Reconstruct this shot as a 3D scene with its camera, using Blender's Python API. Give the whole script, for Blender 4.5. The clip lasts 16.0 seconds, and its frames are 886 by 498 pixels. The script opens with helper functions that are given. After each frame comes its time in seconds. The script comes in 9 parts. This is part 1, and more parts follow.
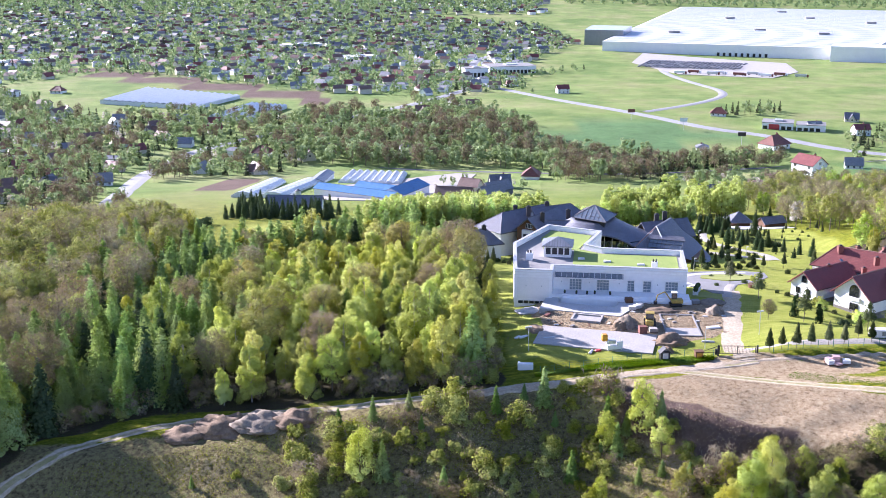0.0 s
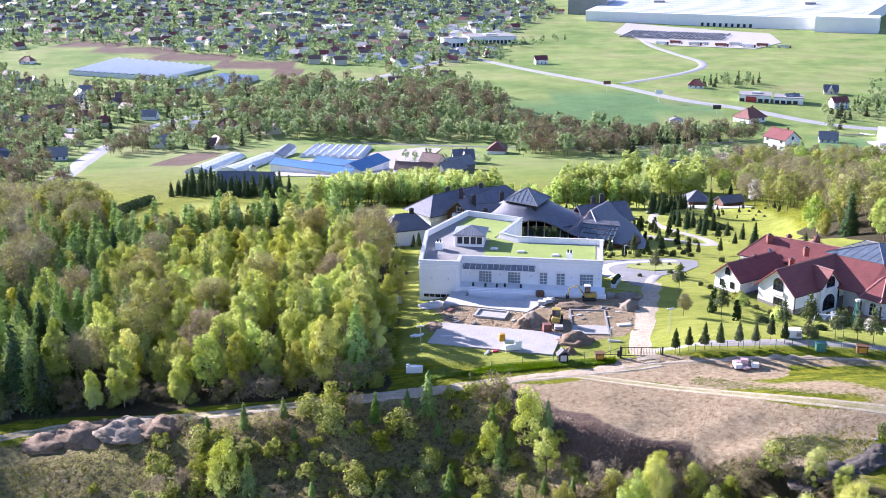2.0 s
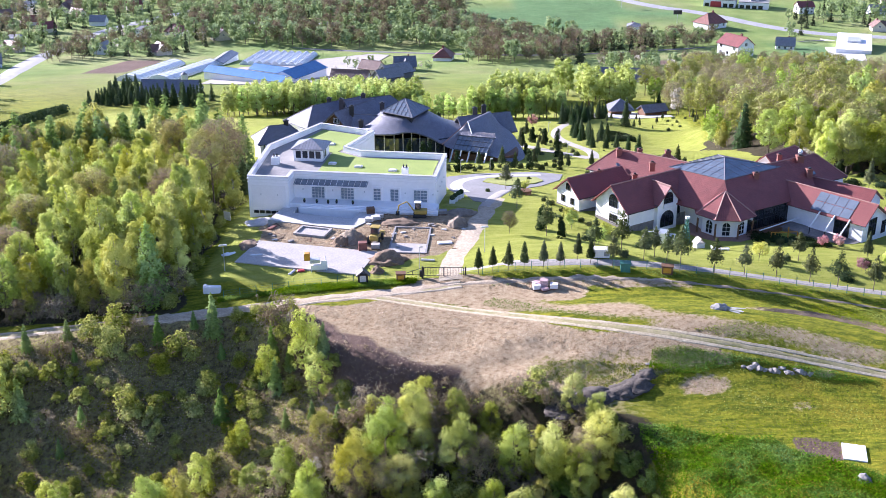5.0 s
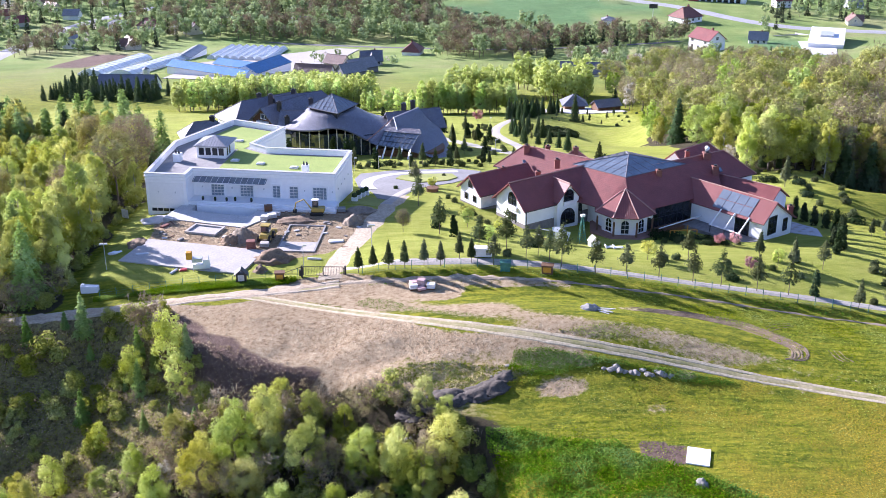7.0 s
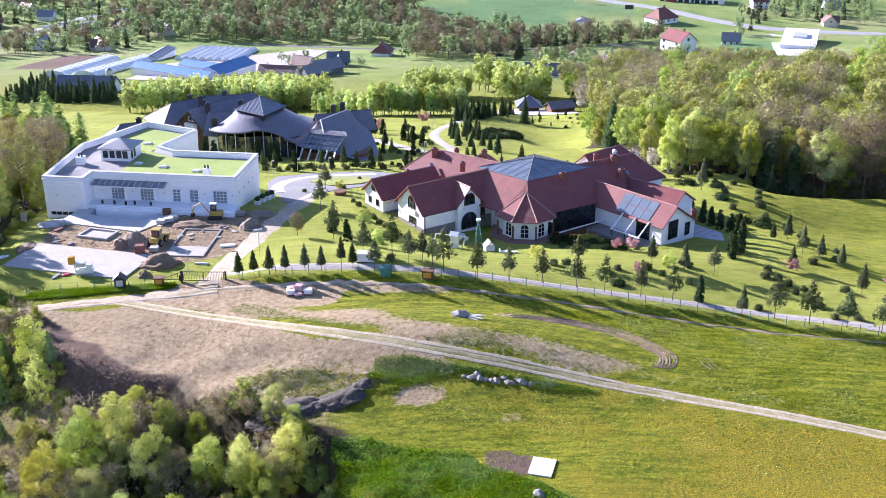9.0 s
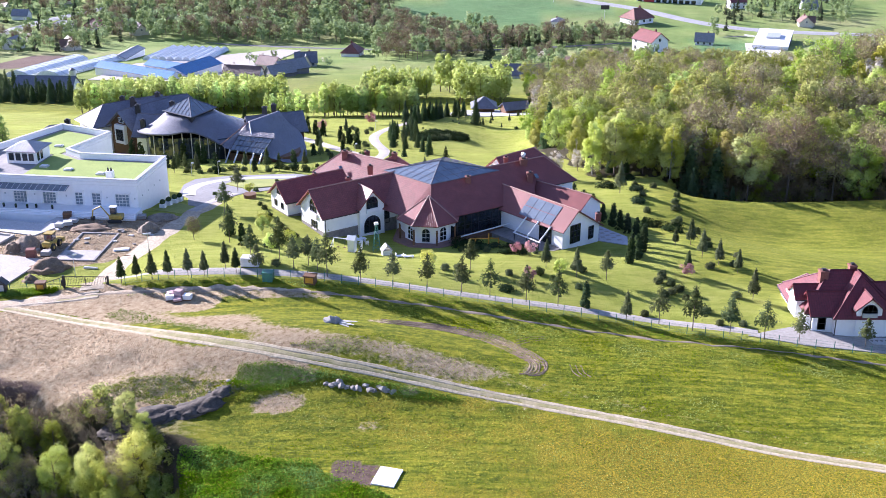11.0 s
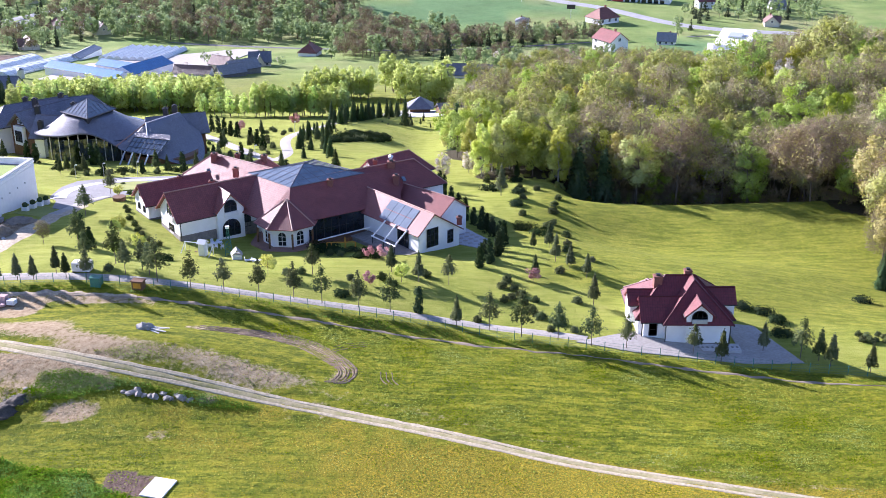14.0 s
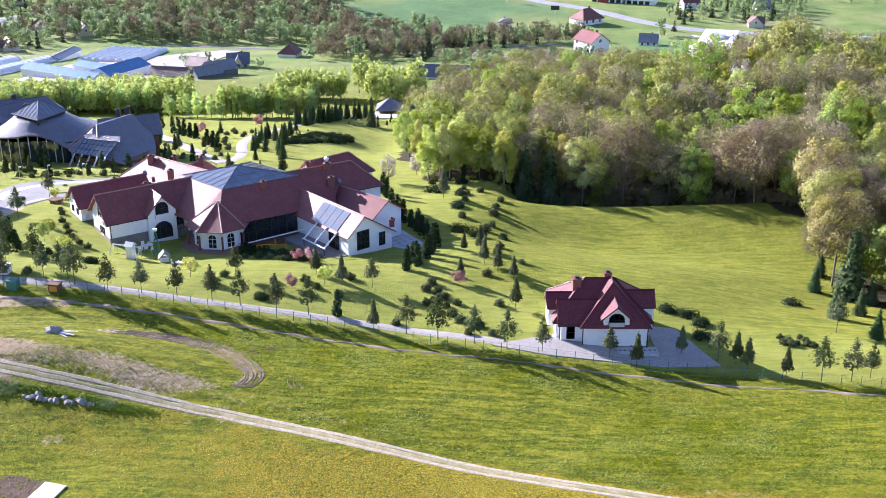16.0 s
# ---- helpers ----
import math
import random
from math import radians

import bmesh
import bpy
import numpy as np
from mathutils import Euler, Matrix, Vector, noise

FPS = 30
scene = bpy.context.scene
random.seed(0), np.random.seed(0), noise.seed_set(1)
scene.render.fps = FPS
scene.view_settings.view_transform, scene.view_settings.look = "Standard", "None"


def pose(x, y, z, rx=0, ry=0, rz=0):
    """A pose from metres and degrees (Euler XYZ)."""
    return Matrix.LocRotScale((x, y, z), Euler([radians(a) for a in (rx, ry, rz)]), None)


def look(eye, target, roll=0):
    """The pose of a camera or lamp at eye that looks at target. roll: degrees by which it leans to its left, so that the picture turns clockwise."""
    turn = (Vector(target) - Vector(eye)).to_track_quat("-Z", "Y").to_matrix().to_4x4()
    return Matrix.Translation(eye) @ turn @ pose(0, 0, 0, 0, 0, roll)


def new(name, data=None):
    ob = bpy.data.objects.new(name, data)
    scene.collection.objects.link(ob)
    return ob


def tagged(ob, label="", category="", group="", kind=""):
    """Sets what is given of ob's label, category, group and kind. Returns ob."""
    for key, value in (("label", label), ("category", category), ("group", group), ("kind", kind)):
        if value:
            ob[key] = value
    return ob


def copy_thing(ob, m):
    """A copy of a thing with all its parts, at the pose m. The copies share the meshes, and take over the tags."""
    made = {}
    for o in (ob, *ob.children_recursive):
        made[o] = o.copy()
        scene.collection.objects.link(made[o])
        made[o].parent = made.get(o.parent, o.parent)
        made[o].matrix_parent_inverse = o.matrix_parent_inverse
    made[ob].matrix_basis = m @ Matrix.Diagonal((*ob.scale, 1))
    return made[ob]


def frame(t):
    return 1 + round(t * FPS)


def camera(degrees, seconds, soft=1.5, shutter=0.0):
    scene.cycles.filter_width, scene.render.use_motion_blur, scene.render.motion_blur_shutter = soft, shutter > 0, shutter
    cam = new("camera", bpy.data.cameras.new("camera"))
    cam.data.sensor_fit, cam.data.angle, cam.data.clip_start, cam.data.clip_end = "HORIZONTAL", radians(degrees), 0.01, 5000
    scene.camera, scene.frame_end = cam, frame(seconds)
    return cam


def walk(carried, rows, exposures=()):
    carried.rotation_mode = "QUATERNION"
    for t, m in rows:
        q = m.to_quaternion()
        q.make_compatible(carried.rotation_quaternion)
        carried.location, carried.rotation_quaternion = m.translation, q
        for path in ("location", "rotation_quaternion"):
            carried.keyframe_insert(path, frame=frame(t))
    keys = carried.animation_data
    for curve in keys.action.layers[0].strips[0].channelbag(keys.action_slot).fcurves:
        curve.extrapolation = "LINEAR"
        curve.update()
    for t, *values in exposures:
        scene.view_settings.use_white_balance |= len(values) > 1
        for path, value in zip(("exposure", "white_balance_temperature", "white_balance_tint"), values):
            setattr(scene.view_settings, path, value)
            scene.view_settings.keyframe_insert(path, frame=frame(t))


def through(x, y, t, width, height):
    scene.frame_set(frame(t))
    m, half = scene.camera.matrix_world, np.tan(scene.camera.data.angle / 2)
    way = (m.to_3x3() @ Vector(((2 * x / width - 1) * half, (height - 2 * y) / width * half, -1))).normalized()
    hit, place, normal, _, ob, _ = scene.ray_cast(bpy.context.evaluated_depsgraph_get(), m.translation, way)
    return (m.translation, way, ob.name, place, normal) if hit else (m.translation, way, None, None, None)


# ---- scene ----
cam = camera(43.4, 16.0, soft=0.7)
METRES, EYE, TILT, LEAN, TURN = 150.0, 72.0, -15.3, 0.15, 0.0
ROWS = [
    (0.0, 0.0, 0.0, 0.0, -0.0, 0.0, -0.0),
    (0.5, 0.0269, 0.0275, 0.0077, -0.09, -0.08, 0.01),
    (1.0, 0.0574, 0.0535, 0.0152, -0.18, -0.45, 0.01),
    (1.5, 0.088, 0.0757, 0.0215, -0.26, -0.92, 0.0),
    (2.0, 0.1228, 0.0953, 0.0271, -0.35, -1.56, -0.02),
    (2.5, 0.157, 0.1095, 0.0313, -0.37, -2.28, -0.03),
    (3.0, 0.1952, 0.1189, 0.0336, -0.43, -3.25, -0.02),
    (3.5, 0.2312, 0.1233, 0.0342, -0.46, -4.24, -0.01),
    (4.0, 0.2676, 0.128, 0.0349, -0.49, -5.26, 0.01),
    (6.5, 0.4347, 0.1482, 0.0393, -0.52, -6.66, 0.0),
    (7.0, 0.4653, 0.1519, 0.0402, -0.52, -6.67, 0.01),
    (7.5, 0.4973, 0.1555, 0.0409, -0.53, -6.68, 0.0),
    (8.0, 0.5272, 0.159, 0.0415, -0.53, -6.67, 0.0),
    (8.5, 0.5589, 0.1626, 0.0423, -0.54, -6.65, -0.0),
    (9.0, 0.5884, 0.1663, 0.043, -0.55, -6.64, -0.01),
    (11.5, 0.7362, 0.1812, 0.0479, -0.63, -6.67, -0.07),
    (12.0, 0.7665, 0.1839, 0.0483, -0.64, -6.66, -0.05),
    (12.5, 0.7944, 0.186, 0.049, -0.65, -6.66, -0.04),
    (13.0, 0.8228, 0.1883, 0.0501, -0.68, -6.7, -0.08),
    (13.5, 0.8487, 0.1899, 0.0506, -0.68, -6.7, -0.06),
    (14.0, 0.8742, 0.1921, 0.0513, -0.68, -6.72, -0.08),
    (14.5, 0.8966, 0.1934, 0.0516, -0.66, -6.72, -0.07),
    (15.0, 0.9179, 0.1949, 0.0518, -0.65, -6.71, -0.06),
    (15.5, 0.9365, 0.1959, 0.0519, -0.65, -6.69, -0.04),
    (16.0, 0.9554, 0.1977, 0.0523, -0.68, -6.67, -0.05),
]
EXPOSURE, KELVIN, TINT = 1.64, 5380.0, 32.0
walk(cam, [(t, pose(0, 0, EYE, TILT, LEAN, TURN) @ pose(METRES * x, METRES * y, METRES * z, 90 + pitch, roll, yaw)) for t, x, y, z, yaw, pitch, roll in ROWS], [(0.0, EXPOSURE, KELVIN, TINT), (16.0, EXPOSURE, KELVIN, TINT)])

# ---- light: low spring sun behind the valley's left, clear sky ----
SUN_EL = 21.0
TO_SUN = Vector((-0.80 * math.cos(radians(SUN_EL)), 0.60 * math.cos(radians(SUN_EL)), math.sin(radians(SUN_EL))))
world = bpy.data.worlds.new("world")
scene.world = world
world.use_nodes = True
wn = world.node_tree.nodes
sky = wn.new("ShaderNodeTexSky")
sky.sky_type, sky.sun_disc = "NISHITA", False
sky.sun_elevation, sky.sun_rotation = radians(SUN_EL), radians(-53.1)
sky.air_density, sky.dust_density, sky.altitude = 1.0, 0.6, 300
world.node_tree.links.new(sky.outputs[0], wn["Background"].inputs[0])
wn["Background"].inputs[1].default_value = 0.070
lamp = bpy.data.lights.new("sun", "SUN")
lamp.energy, lamp.angle, lamp.color = 5.0, radians(0.55), (1.0, 0.91, 0.73)
sun = new("sun", lamp)
sun.matrix_world = look((0, 0, 300), Vector((0, 0, 300)) - TO_SUN)


# ---- materials ----
def rgb(c):
    return (*c, 1.0)


def material(name, c1, c2=None, scale=1.0, rough=0.8, bump=0.0, bump_scale=None, metal=0.0, spec=0.5, fine=None, by_object=0.0, stains=0.0, coords="Object", grain=0.18):
    """Two tones mixed by coarse noise, fine grain on top, stains, relief."""
    m = bpy.data.materials.new(name)
    m.use_nodes = True
    t, n = m.node_tree, m.node_tree.nodes
    b = n["Principled BSDF"]
    b.inputs["Roughness"].default_value, b.inputs["Metallic"].default_value = rough, metal
    b.inputs["Specular IOR Level"].default_value = spec
    c2 = c2 or tuple(v * 0.8 for v in c1)
    tc = n.new("ShaderNodeTexCoord")
    n1 = n.new("ShaderNodeTexNoise")
    n1.inputs["Scale"].default_value, n1.inputs["Detail"].default_value, n1.inputs["Roughness"].default_value = scale, 6, 0.62
    t.links.new(tc.outputs[coords], n1.inputs["Vector"])
    ramp = n.new("ShaderNodeValToRGB")
    ramp.color_ramp.elements[0].position, ramp.color_ramp.elements[1].position = 0.32, 0.68
    ramp.color_ramp.elements[0].color, ramp.color_ramp.elements[1].color = rgb(c1), rgb(c2)
    t.links.new(n1.outputs["Fac"], ramp.inputs["Fac"])
    col = ramp.outputs["Color"]
    n2 = n.new("ShaderNodeTexNoise")
    n2.inputs["Scale"].default_value, n2.inputs["Detail"].default_value = fine or scale * 9, 3
    t.links.new(tc.outputs[coords], n2.inputs["Vector"])
    mr = n.new("ShaderNodeMapRange")
    mr.inputs["To Min"].default_value, mr.inputs["To Max"].default_value = 1 - grain - stains, 1 + grain + stains
    mr.inputs["From Min"].default_value, mr.inputs["From Max"].default_value = 0.25, 0.75
    t.links.new(n2.outputs["Fac"], mr.inputs["Value"])
    hs = n.new("ShaderNodeHueSaturation")
    t.links.new(mr.outputs["Result"], hs.inputs["Value"])
    t.links.new(col, hs.inputs["Color"])
    col = hs.outputs["Color"]
    if by_object:
        oi = n.new("ShaderNodeObjectInfo")
        mo = n.new("ShaderNodeMapRange")
        mo.inputs["To Min"].default_value, mo.inputs["To Max"].default_value = 1 - by_object, 1 + by_object
        t.links.new(oi.outputs["Random"], mo.inputs["Value"])
        h2 = n.new("ShaderNodeHueSaturation")
        t.links.new(mo.outputs["Result"], h2.inputs["Value"])
        t.links.new(col, h2.inputs["Color"])
        col = h2.outputs["Color"]
    t.links.new(col, b.inputs["Base Color"])
    if bump:
        n3 = n.new("ShaderNodeTexNoise")
        n3.inputs["Scale"].default_value, n3.inputs["Detail"].default_value = bump_scale or scale * 6, 5
        t.links.new(tc.outputs[coords], n3.inputs["Vector"])
        bp = n.new("ShaderNodeBump")
        bp.inputs["Strength"].default_value, bp.inputs["Distance"].default_value = min(1.0, bump * 4), bump
        t.links.new(n3.outputs["Fac"], bp.inputs["Height"])
        t.links.new(bp.outputs["Normal"], b.inputs["Normal"])
    return m


def leaf_material(name, c1, c2, through=0.5, spread=0.26, hue=0.02):
    """Leaves: matt, letting sun through, each tree and each clump of its own tone."""
    m = bpy.data.materials.new(name)
    m.use_nodes = True
    t, n = m.node_tree, m.node_tree.nodes
    n.remove(n["Principled BSDF"])
    geo, oi = n.new("ShaderNodeNewGeometry"), n.new("ShaderNodeObjectInfo")
    mix = n.new("ShaderNodeMix")
    mix.data_type = "RGBA"
    mix.inputs["A"].default_value, mix.inputs["B"].default_value = rgb(c1), rgb(c2)
    t.links.new(geo.outputs["Random Per Island"], mix.inputs["Factor"])
    hs = n.new("ShaderNodeHueSaturation")
    mv, mh = n.new("ShaderNodeMapRange"), n.new("ShaderNodeMapRange")
    mv.inputs["To Min"].default_value, mv.inputs["To Max"].default_value = 1 - spread, 1 + spread
    mh.inputs["To Min"].default_value, mh.inputs["To Max"].default_value = 0.5 - hue, 0.5 + hue
    w = n.new("ShaderNodeTexWhiteNoise")
    w.noise_dimensions = "1D"
    t.links.new(oi.outputs["Random"], mv.inputs["Value"])
    t.links.new(oi.outputs["Random"], w.inputs["W"])
    t.links.new(w.outputs["Value"], mh.inputs["Value"])
    t.links.new(mv.outputs["Result"], hs.inputs["Value"])
    t.links.new(mh.outputs["Result"], hs.inputs["Hue"])
    t.links.new(mix.outputs["Result"], hs.inputs["Color"])
    tone, mt = n.new("ShaderNodeTexNoise"), n.new("ShaderNodeMapRange")
    tone.inputs["Scale"].default_value, tone.inputs["Detail"].default_value = 0.16, 2
    t.links.new(geo.outputs["Position"], tone.inputs["Vector"])
    mt.inputs["From Min"].default_value, mt.inputs["From Max"].default_value = 0.3, 0.7
    mt.inputs["To Min"].default_value, mt.inputs["To Max"].default_value = 0.78, 1.12
    t.links.new(tone.outputs["Fac"], mt.inputs["Value"])
    t.links.new(mt.outputs["Result"], hs.inputs["Saturation"])
    shade, ms2 = n.new("ShaderNodeMapRange"), n.new("ShaderNodeMath")
    shade.inputs["From Min"].default_value, shade.inputs["From Max"].default_value = 0.68, 0.32
    shade.inputs["To Min"].default_value, shade.inputs["To Max"].default_value = 0.72, 1.22
    t.links.new(tone.outputs["Fac"], shade.inputs["Value"])
    ms2.operation = "MULTIPLY"
    t.links.new(shade.outputs["Result"], ms2.inputs[0])
    t.links.new(mv.outputs["Result"], ms2.inputs[1])
    t.links.new(ms2.outputs[0], hs.inputs["Value"])
    d, tr, ms = n.new("ShaderNodeBsdfDiffuse"), n.new("ShaderNodeBsdfTranslucent"), n.new("ShaderNodeMixShader")
    ms.inputs[0].default_value = through
    t.links.new(hs.outputs["Color"], d.inputs["Color"])
    t.links.new(hs.outputs["Color"], tr.inputs["Color"])
    t.links.new(d.outputs[0], ms.inputs[1])
    t.links.new(tr.outputs[0], ms.inputs[2])
    t.links.new(ms.outputs[0], n["Material Output"].inputs["Surface"])
    return m


def roof_material(name, c1, c2, width, course, rough=0.55, depth=0.03, metal=0.0):
    """Roofing laid in courses, on the roof's own run and slope."""
    m = material(name, c1, c2, scale=0.6, rough=rough, fine=5.0, metal=metal)
    t, n = m.node_tree, m.node_tree.nodes
    b = n["Principled BSDF"]
    uv = n.new("ShaderNodeUVMap")
    br = n.new("ShaderNodeTexBrick")
    br.inputs["Scale"].default_value = 1.0
    br.inputs["Brick Width"].default_value, br.inputs["Row Height"].default_value = width, course
    br.inputs["Mortar Size"].default_value, br.inputs["Mortar Smooth"].default_value = min(width, course) * 0.12, 0.6
    br.offset = 0.0
    br.inputs["Color1"].default_value, br.inputs["Color2"].default_value, br.inputs["Mortar"].default_value = (0.9,) * 3 + (1,), (1.1,) * 3 + (1,), (0.62,) * 3 + (1,)
    t.links.new(uv.outputs["UV"], br.inputs["Vector"])
    mul = n.new("ShaderNodeMix")
    mul.data_type, mul.blend_type = "RGBA", "MULTIPLY"
    mul.inputs["Factor"].default_value = 1.0
    src = b.inputs["Base Color"].links[0].from_socket
    t.links.new(src, mul.inputs["A"])
    t.links.new(br.outputs["Color"], mul.inputs["B"])
    t.links.new(mul.outputs["Result"], b.inputs["Base Color"])
    bp = n.new("ShaderNodeBump")
    bp.inputs["Strength"].default_value, bp.inputs["Distance"].default_value = 0.7, depth
    bp.invert = True
    t.links.new(br.outputs["Fac"], bp.inputs["Height"])
    t.links.new(bp.outputs["Normal"], b.inputs["Normal"])
    return m


def glass_material(name, tint, rough=0.08):
    m = material(name, tint, tuple(v * 0.7 for v in tint), scale=0.5, rough=rough, spec=1.0)
    m.node_tree.nodes["Principled BSDF"].inputs["Coat Weight"].default_value = 0.5
    return m


M_WALL = material("white_render", (0.88, 0.88, 0.88), (0.83, 0.83, 0.84), scale=0.12, rough=0.85, fine=1.2, grain=0.04)
M_CREAM = material("cream_render", (0.66, 0.62, 0.52), (0.58, 0.54, 0.46), scale=0.4, rough=0.9)
M_PLINTH = material("grey_stone_plinth", (0.26, 0.24, 0.22), (0.16, 0.15, 0.14), scale=1.8, rough=0.9, bump=0.02)
M_ROOF_RED = roof_material("red_roof_tiles", (0.26, 0.075, 0.065), (0.20, 0.055, 0.048), 0.34, 0.42)
M_ROOF_METAL = roof_material("claret_tile_sheet", (0.18, 0.030, 0.034), (0.14, 0.024, 0.028), 0.36, 0.5, rough=0.5)
# anthracite lifted to blue-grey, haze and sky sheen mixed into its colour
M_ROOF_DARK = roof_material("sheened_anthracite_shingles", (0.20, 0.205, 0.245), (0.155, 0.16, 0.195), 0.3, 0.25, rough=0.55)
for roof_m, rgh, sp in ((M_ROOF_DARK, 0.45, 0.5), (M_ROOF_RED, 0.5, 0.5)):
    roof_m.node_tree.nodes["Principled BSDF"].inputs["Roughness"].default_value = rgh
    roof_m.node_tree.nodes["Principled BSDF"].inputs["Specular IOR Level"].default_value = sp
# brown and grey tiles carry the valley haze as a lighter base colour
M_ROOF_BROWN = roof_material("hazed_brown_roof_tiles", (0.25, 0.15, 0.115), (0.19, 0.115, 0.09), 0.34, 0.4)
M_ROOF_GREY = roof_material("hazed_grey_roof_tiles", (0.30, 0.30, 0.32), (0.23, 0.23, 0.25), 0.34, 0.4)
M_ROOF_ORANGE = roof_material("faded_brick_red_roof_tiles", (0.27, 0.10, 0.07), (0.2, 0.07, 0.05), 0.34, 0.4)
M_ZINC = roof_material("grey_seamed_sheet", (0.30, 0.31, 0.33), (0.24, 0.25, 0.27), 0.6, 6.0, rough=0.4, metal=0.4)
M_RIDGE = material("pale_ridge_tiles", (0.42, 0.25, 0.20), (0.34, 0.19, 0.15), scale=1.2, rough=0.6)
M_RIDGE_DK = material("lead_grey_ridge_cap", (0.17, 0.17, 0.19), (0.12, 0.12, 0.14), scale=1.2, rough=0.8, spec=0.2)
M_GLASS = glass_material("dark_window_glass", (0.035, 0.045, 0.06))
# pale blue of the villa panes: the sky's reflection put into the glass colour
M_PANE = glass_material("sky_pale_window_glass", (0.40, 0.50, 0.57), 0.25)
M_SOLAR = glass_material("blue_grey_glazing", (0.17, 0.205, 0.245), 0.12)
M_ALU = material("pale_aluminium", (0.55, 0.57, 0.58), (0.48, 0.5, 0.52), scale=2, rough=0.4, metal=0.3)
M_DARKMETAL = material("dark_metal", (0.04, 0.04, 0.045), (0.03, 0.03, 0.032), scale=2, rough=0.5, metal=0.3)
M_WHITE = material("white_paint", (0.82, 0.82, 0.82), (0.77, 0.77, 0.77), scale=0.5, rough=0.6, grain=0.03)
M_WOOD = material("brown_timber", (0.17, 0.085, 0.04), (0.12, 0.06, 0.03), scale=1.5, rough=0.7)
M_TURF = material("roof_turf", (0.30, 0.37, 0.085), (0.23, 0.31, 0.065), scale=0.22, rough=0.95, bump=0.02, bump_scale=9, fine=4)
M_DECK = material("grey_roof_pebbles", (0.30, 0.29, 0.28), (0.24, 0.235, 0.23), scale=0.8, rough=0.95, bump=0.02, bump_scale=12, fine=9)
M_CONCRETE = material("pale_concrete", (0.45, 0.425, 0.39), (0.37, 0.35, 0.325), scale=0.3, rough=0.9, bump=0.005, bump_scale=9, fine=3)
M_PAVE = material("grey_paving", (0.40, 0.375, 0.34), (0.33, 0.31, 0.28), scale=0.4, rough=0.9, bump=0.008, bump_scale=8, fine=3)
M_PAVE_LT = material("pale_paving", (0.56, 0.55, 0.53), (0.48, 0.47, 0.455), scale=0.4, rough=0.9, fine=3)
M_GRAVEL = material("pale_gravel", (0.48, 0.41, 0.30), (0.37, 0.305, 0.21), scale=0.5, rough=0.95, bump=0.04, bump_scale=4, fine=2.4, stains=0.1)
M_ASPHALT = material("worn_asphalt", (0.17, 0.17, 0.175), (0.13, 0.13, 0.135), scale=0.2, rough=0.9, fine=2)
M_EARTH = material("brown_earth", (0.26, 0.19, 0.125), (0.15, 0.105, 0.068), scale=0.9, rough=1.0, bump=0.12, bump_scale=2.2, fine=4, stains=0.1)
M_EARTH_GR = material("grey_earth", (0.30, 0.25, 0.19), (0.19, 0.155, 0.115), scale=0.9, rough=1.0, bump=0.12, bump_scale=2.2, fine=4, stains=0.1)
M_STONE = material("grey_stone", (0.31, 0.29, 0.26), (0.17, 0.155, 0.14), scale=1.5, rough=0.9, bump=0.05, bump_scale=3, by_object=0.2)
M_BARK = material("brown_bark", (0.21, 0.165, 0.125), (0.12, 0.095, 0.075), scale=2, rough=0.95)
M_BIRCH = material("white_birch_bark", (0.55, 0.53, 0.48), (0.2, 0.18, 0.16), scale=2.5, rough=0.9)
M_YELLOW = material("machine_yellow", (0.46, 0.33, 0.06), (0.34, 0.25, 0.06), scale=1.5, rough=0.5)
M_ORANGE = material("orange_paint", (0.62, 0.30, 0.02), (0.5, 0.24, 0.02), scale=1.5, rough=0.5)
M_RUBBER = material("black_rubber", (0.03, 0.03, 0.03), (0.02, 0.02, 0.02), scale=2, rough=0.8)
M_TEAL = material("green_paint", (0.05, 0.20, 0.15), (0.04, 0.15, 0.12), scale=1.5, rough=0.5)
M_TERRACOTTA = material("brick_chimney", (0.24, 0.10, 0.075), (0.17, 0.07, 0.055), scale=3, rough=0.9)
M_PINKBAG = material("pink_wrap", (0.62, 0.42, 0.40), (0.52, 0.34, 0.33), scale=1.5, rough=0.5)
M_BLUE_ROOF = roof_material("blue_sheet_roof", (0.10, 0.27, 0.52), (0.08, 0.21, 0.42), 0.5, 4.0, rough=0.45)
M_GREENHOUSE = material("greenhouse_film", (0.74, 0.77, 0.79), (0.64, 0.68, 0.70), scale=0.15, rough=0.5, fine=1.0)
M_WATER = material("still_water", (0.10, 0.18, 0.22), (0.08, 0.14, 0.18), scale=0.4, rough=0.08)


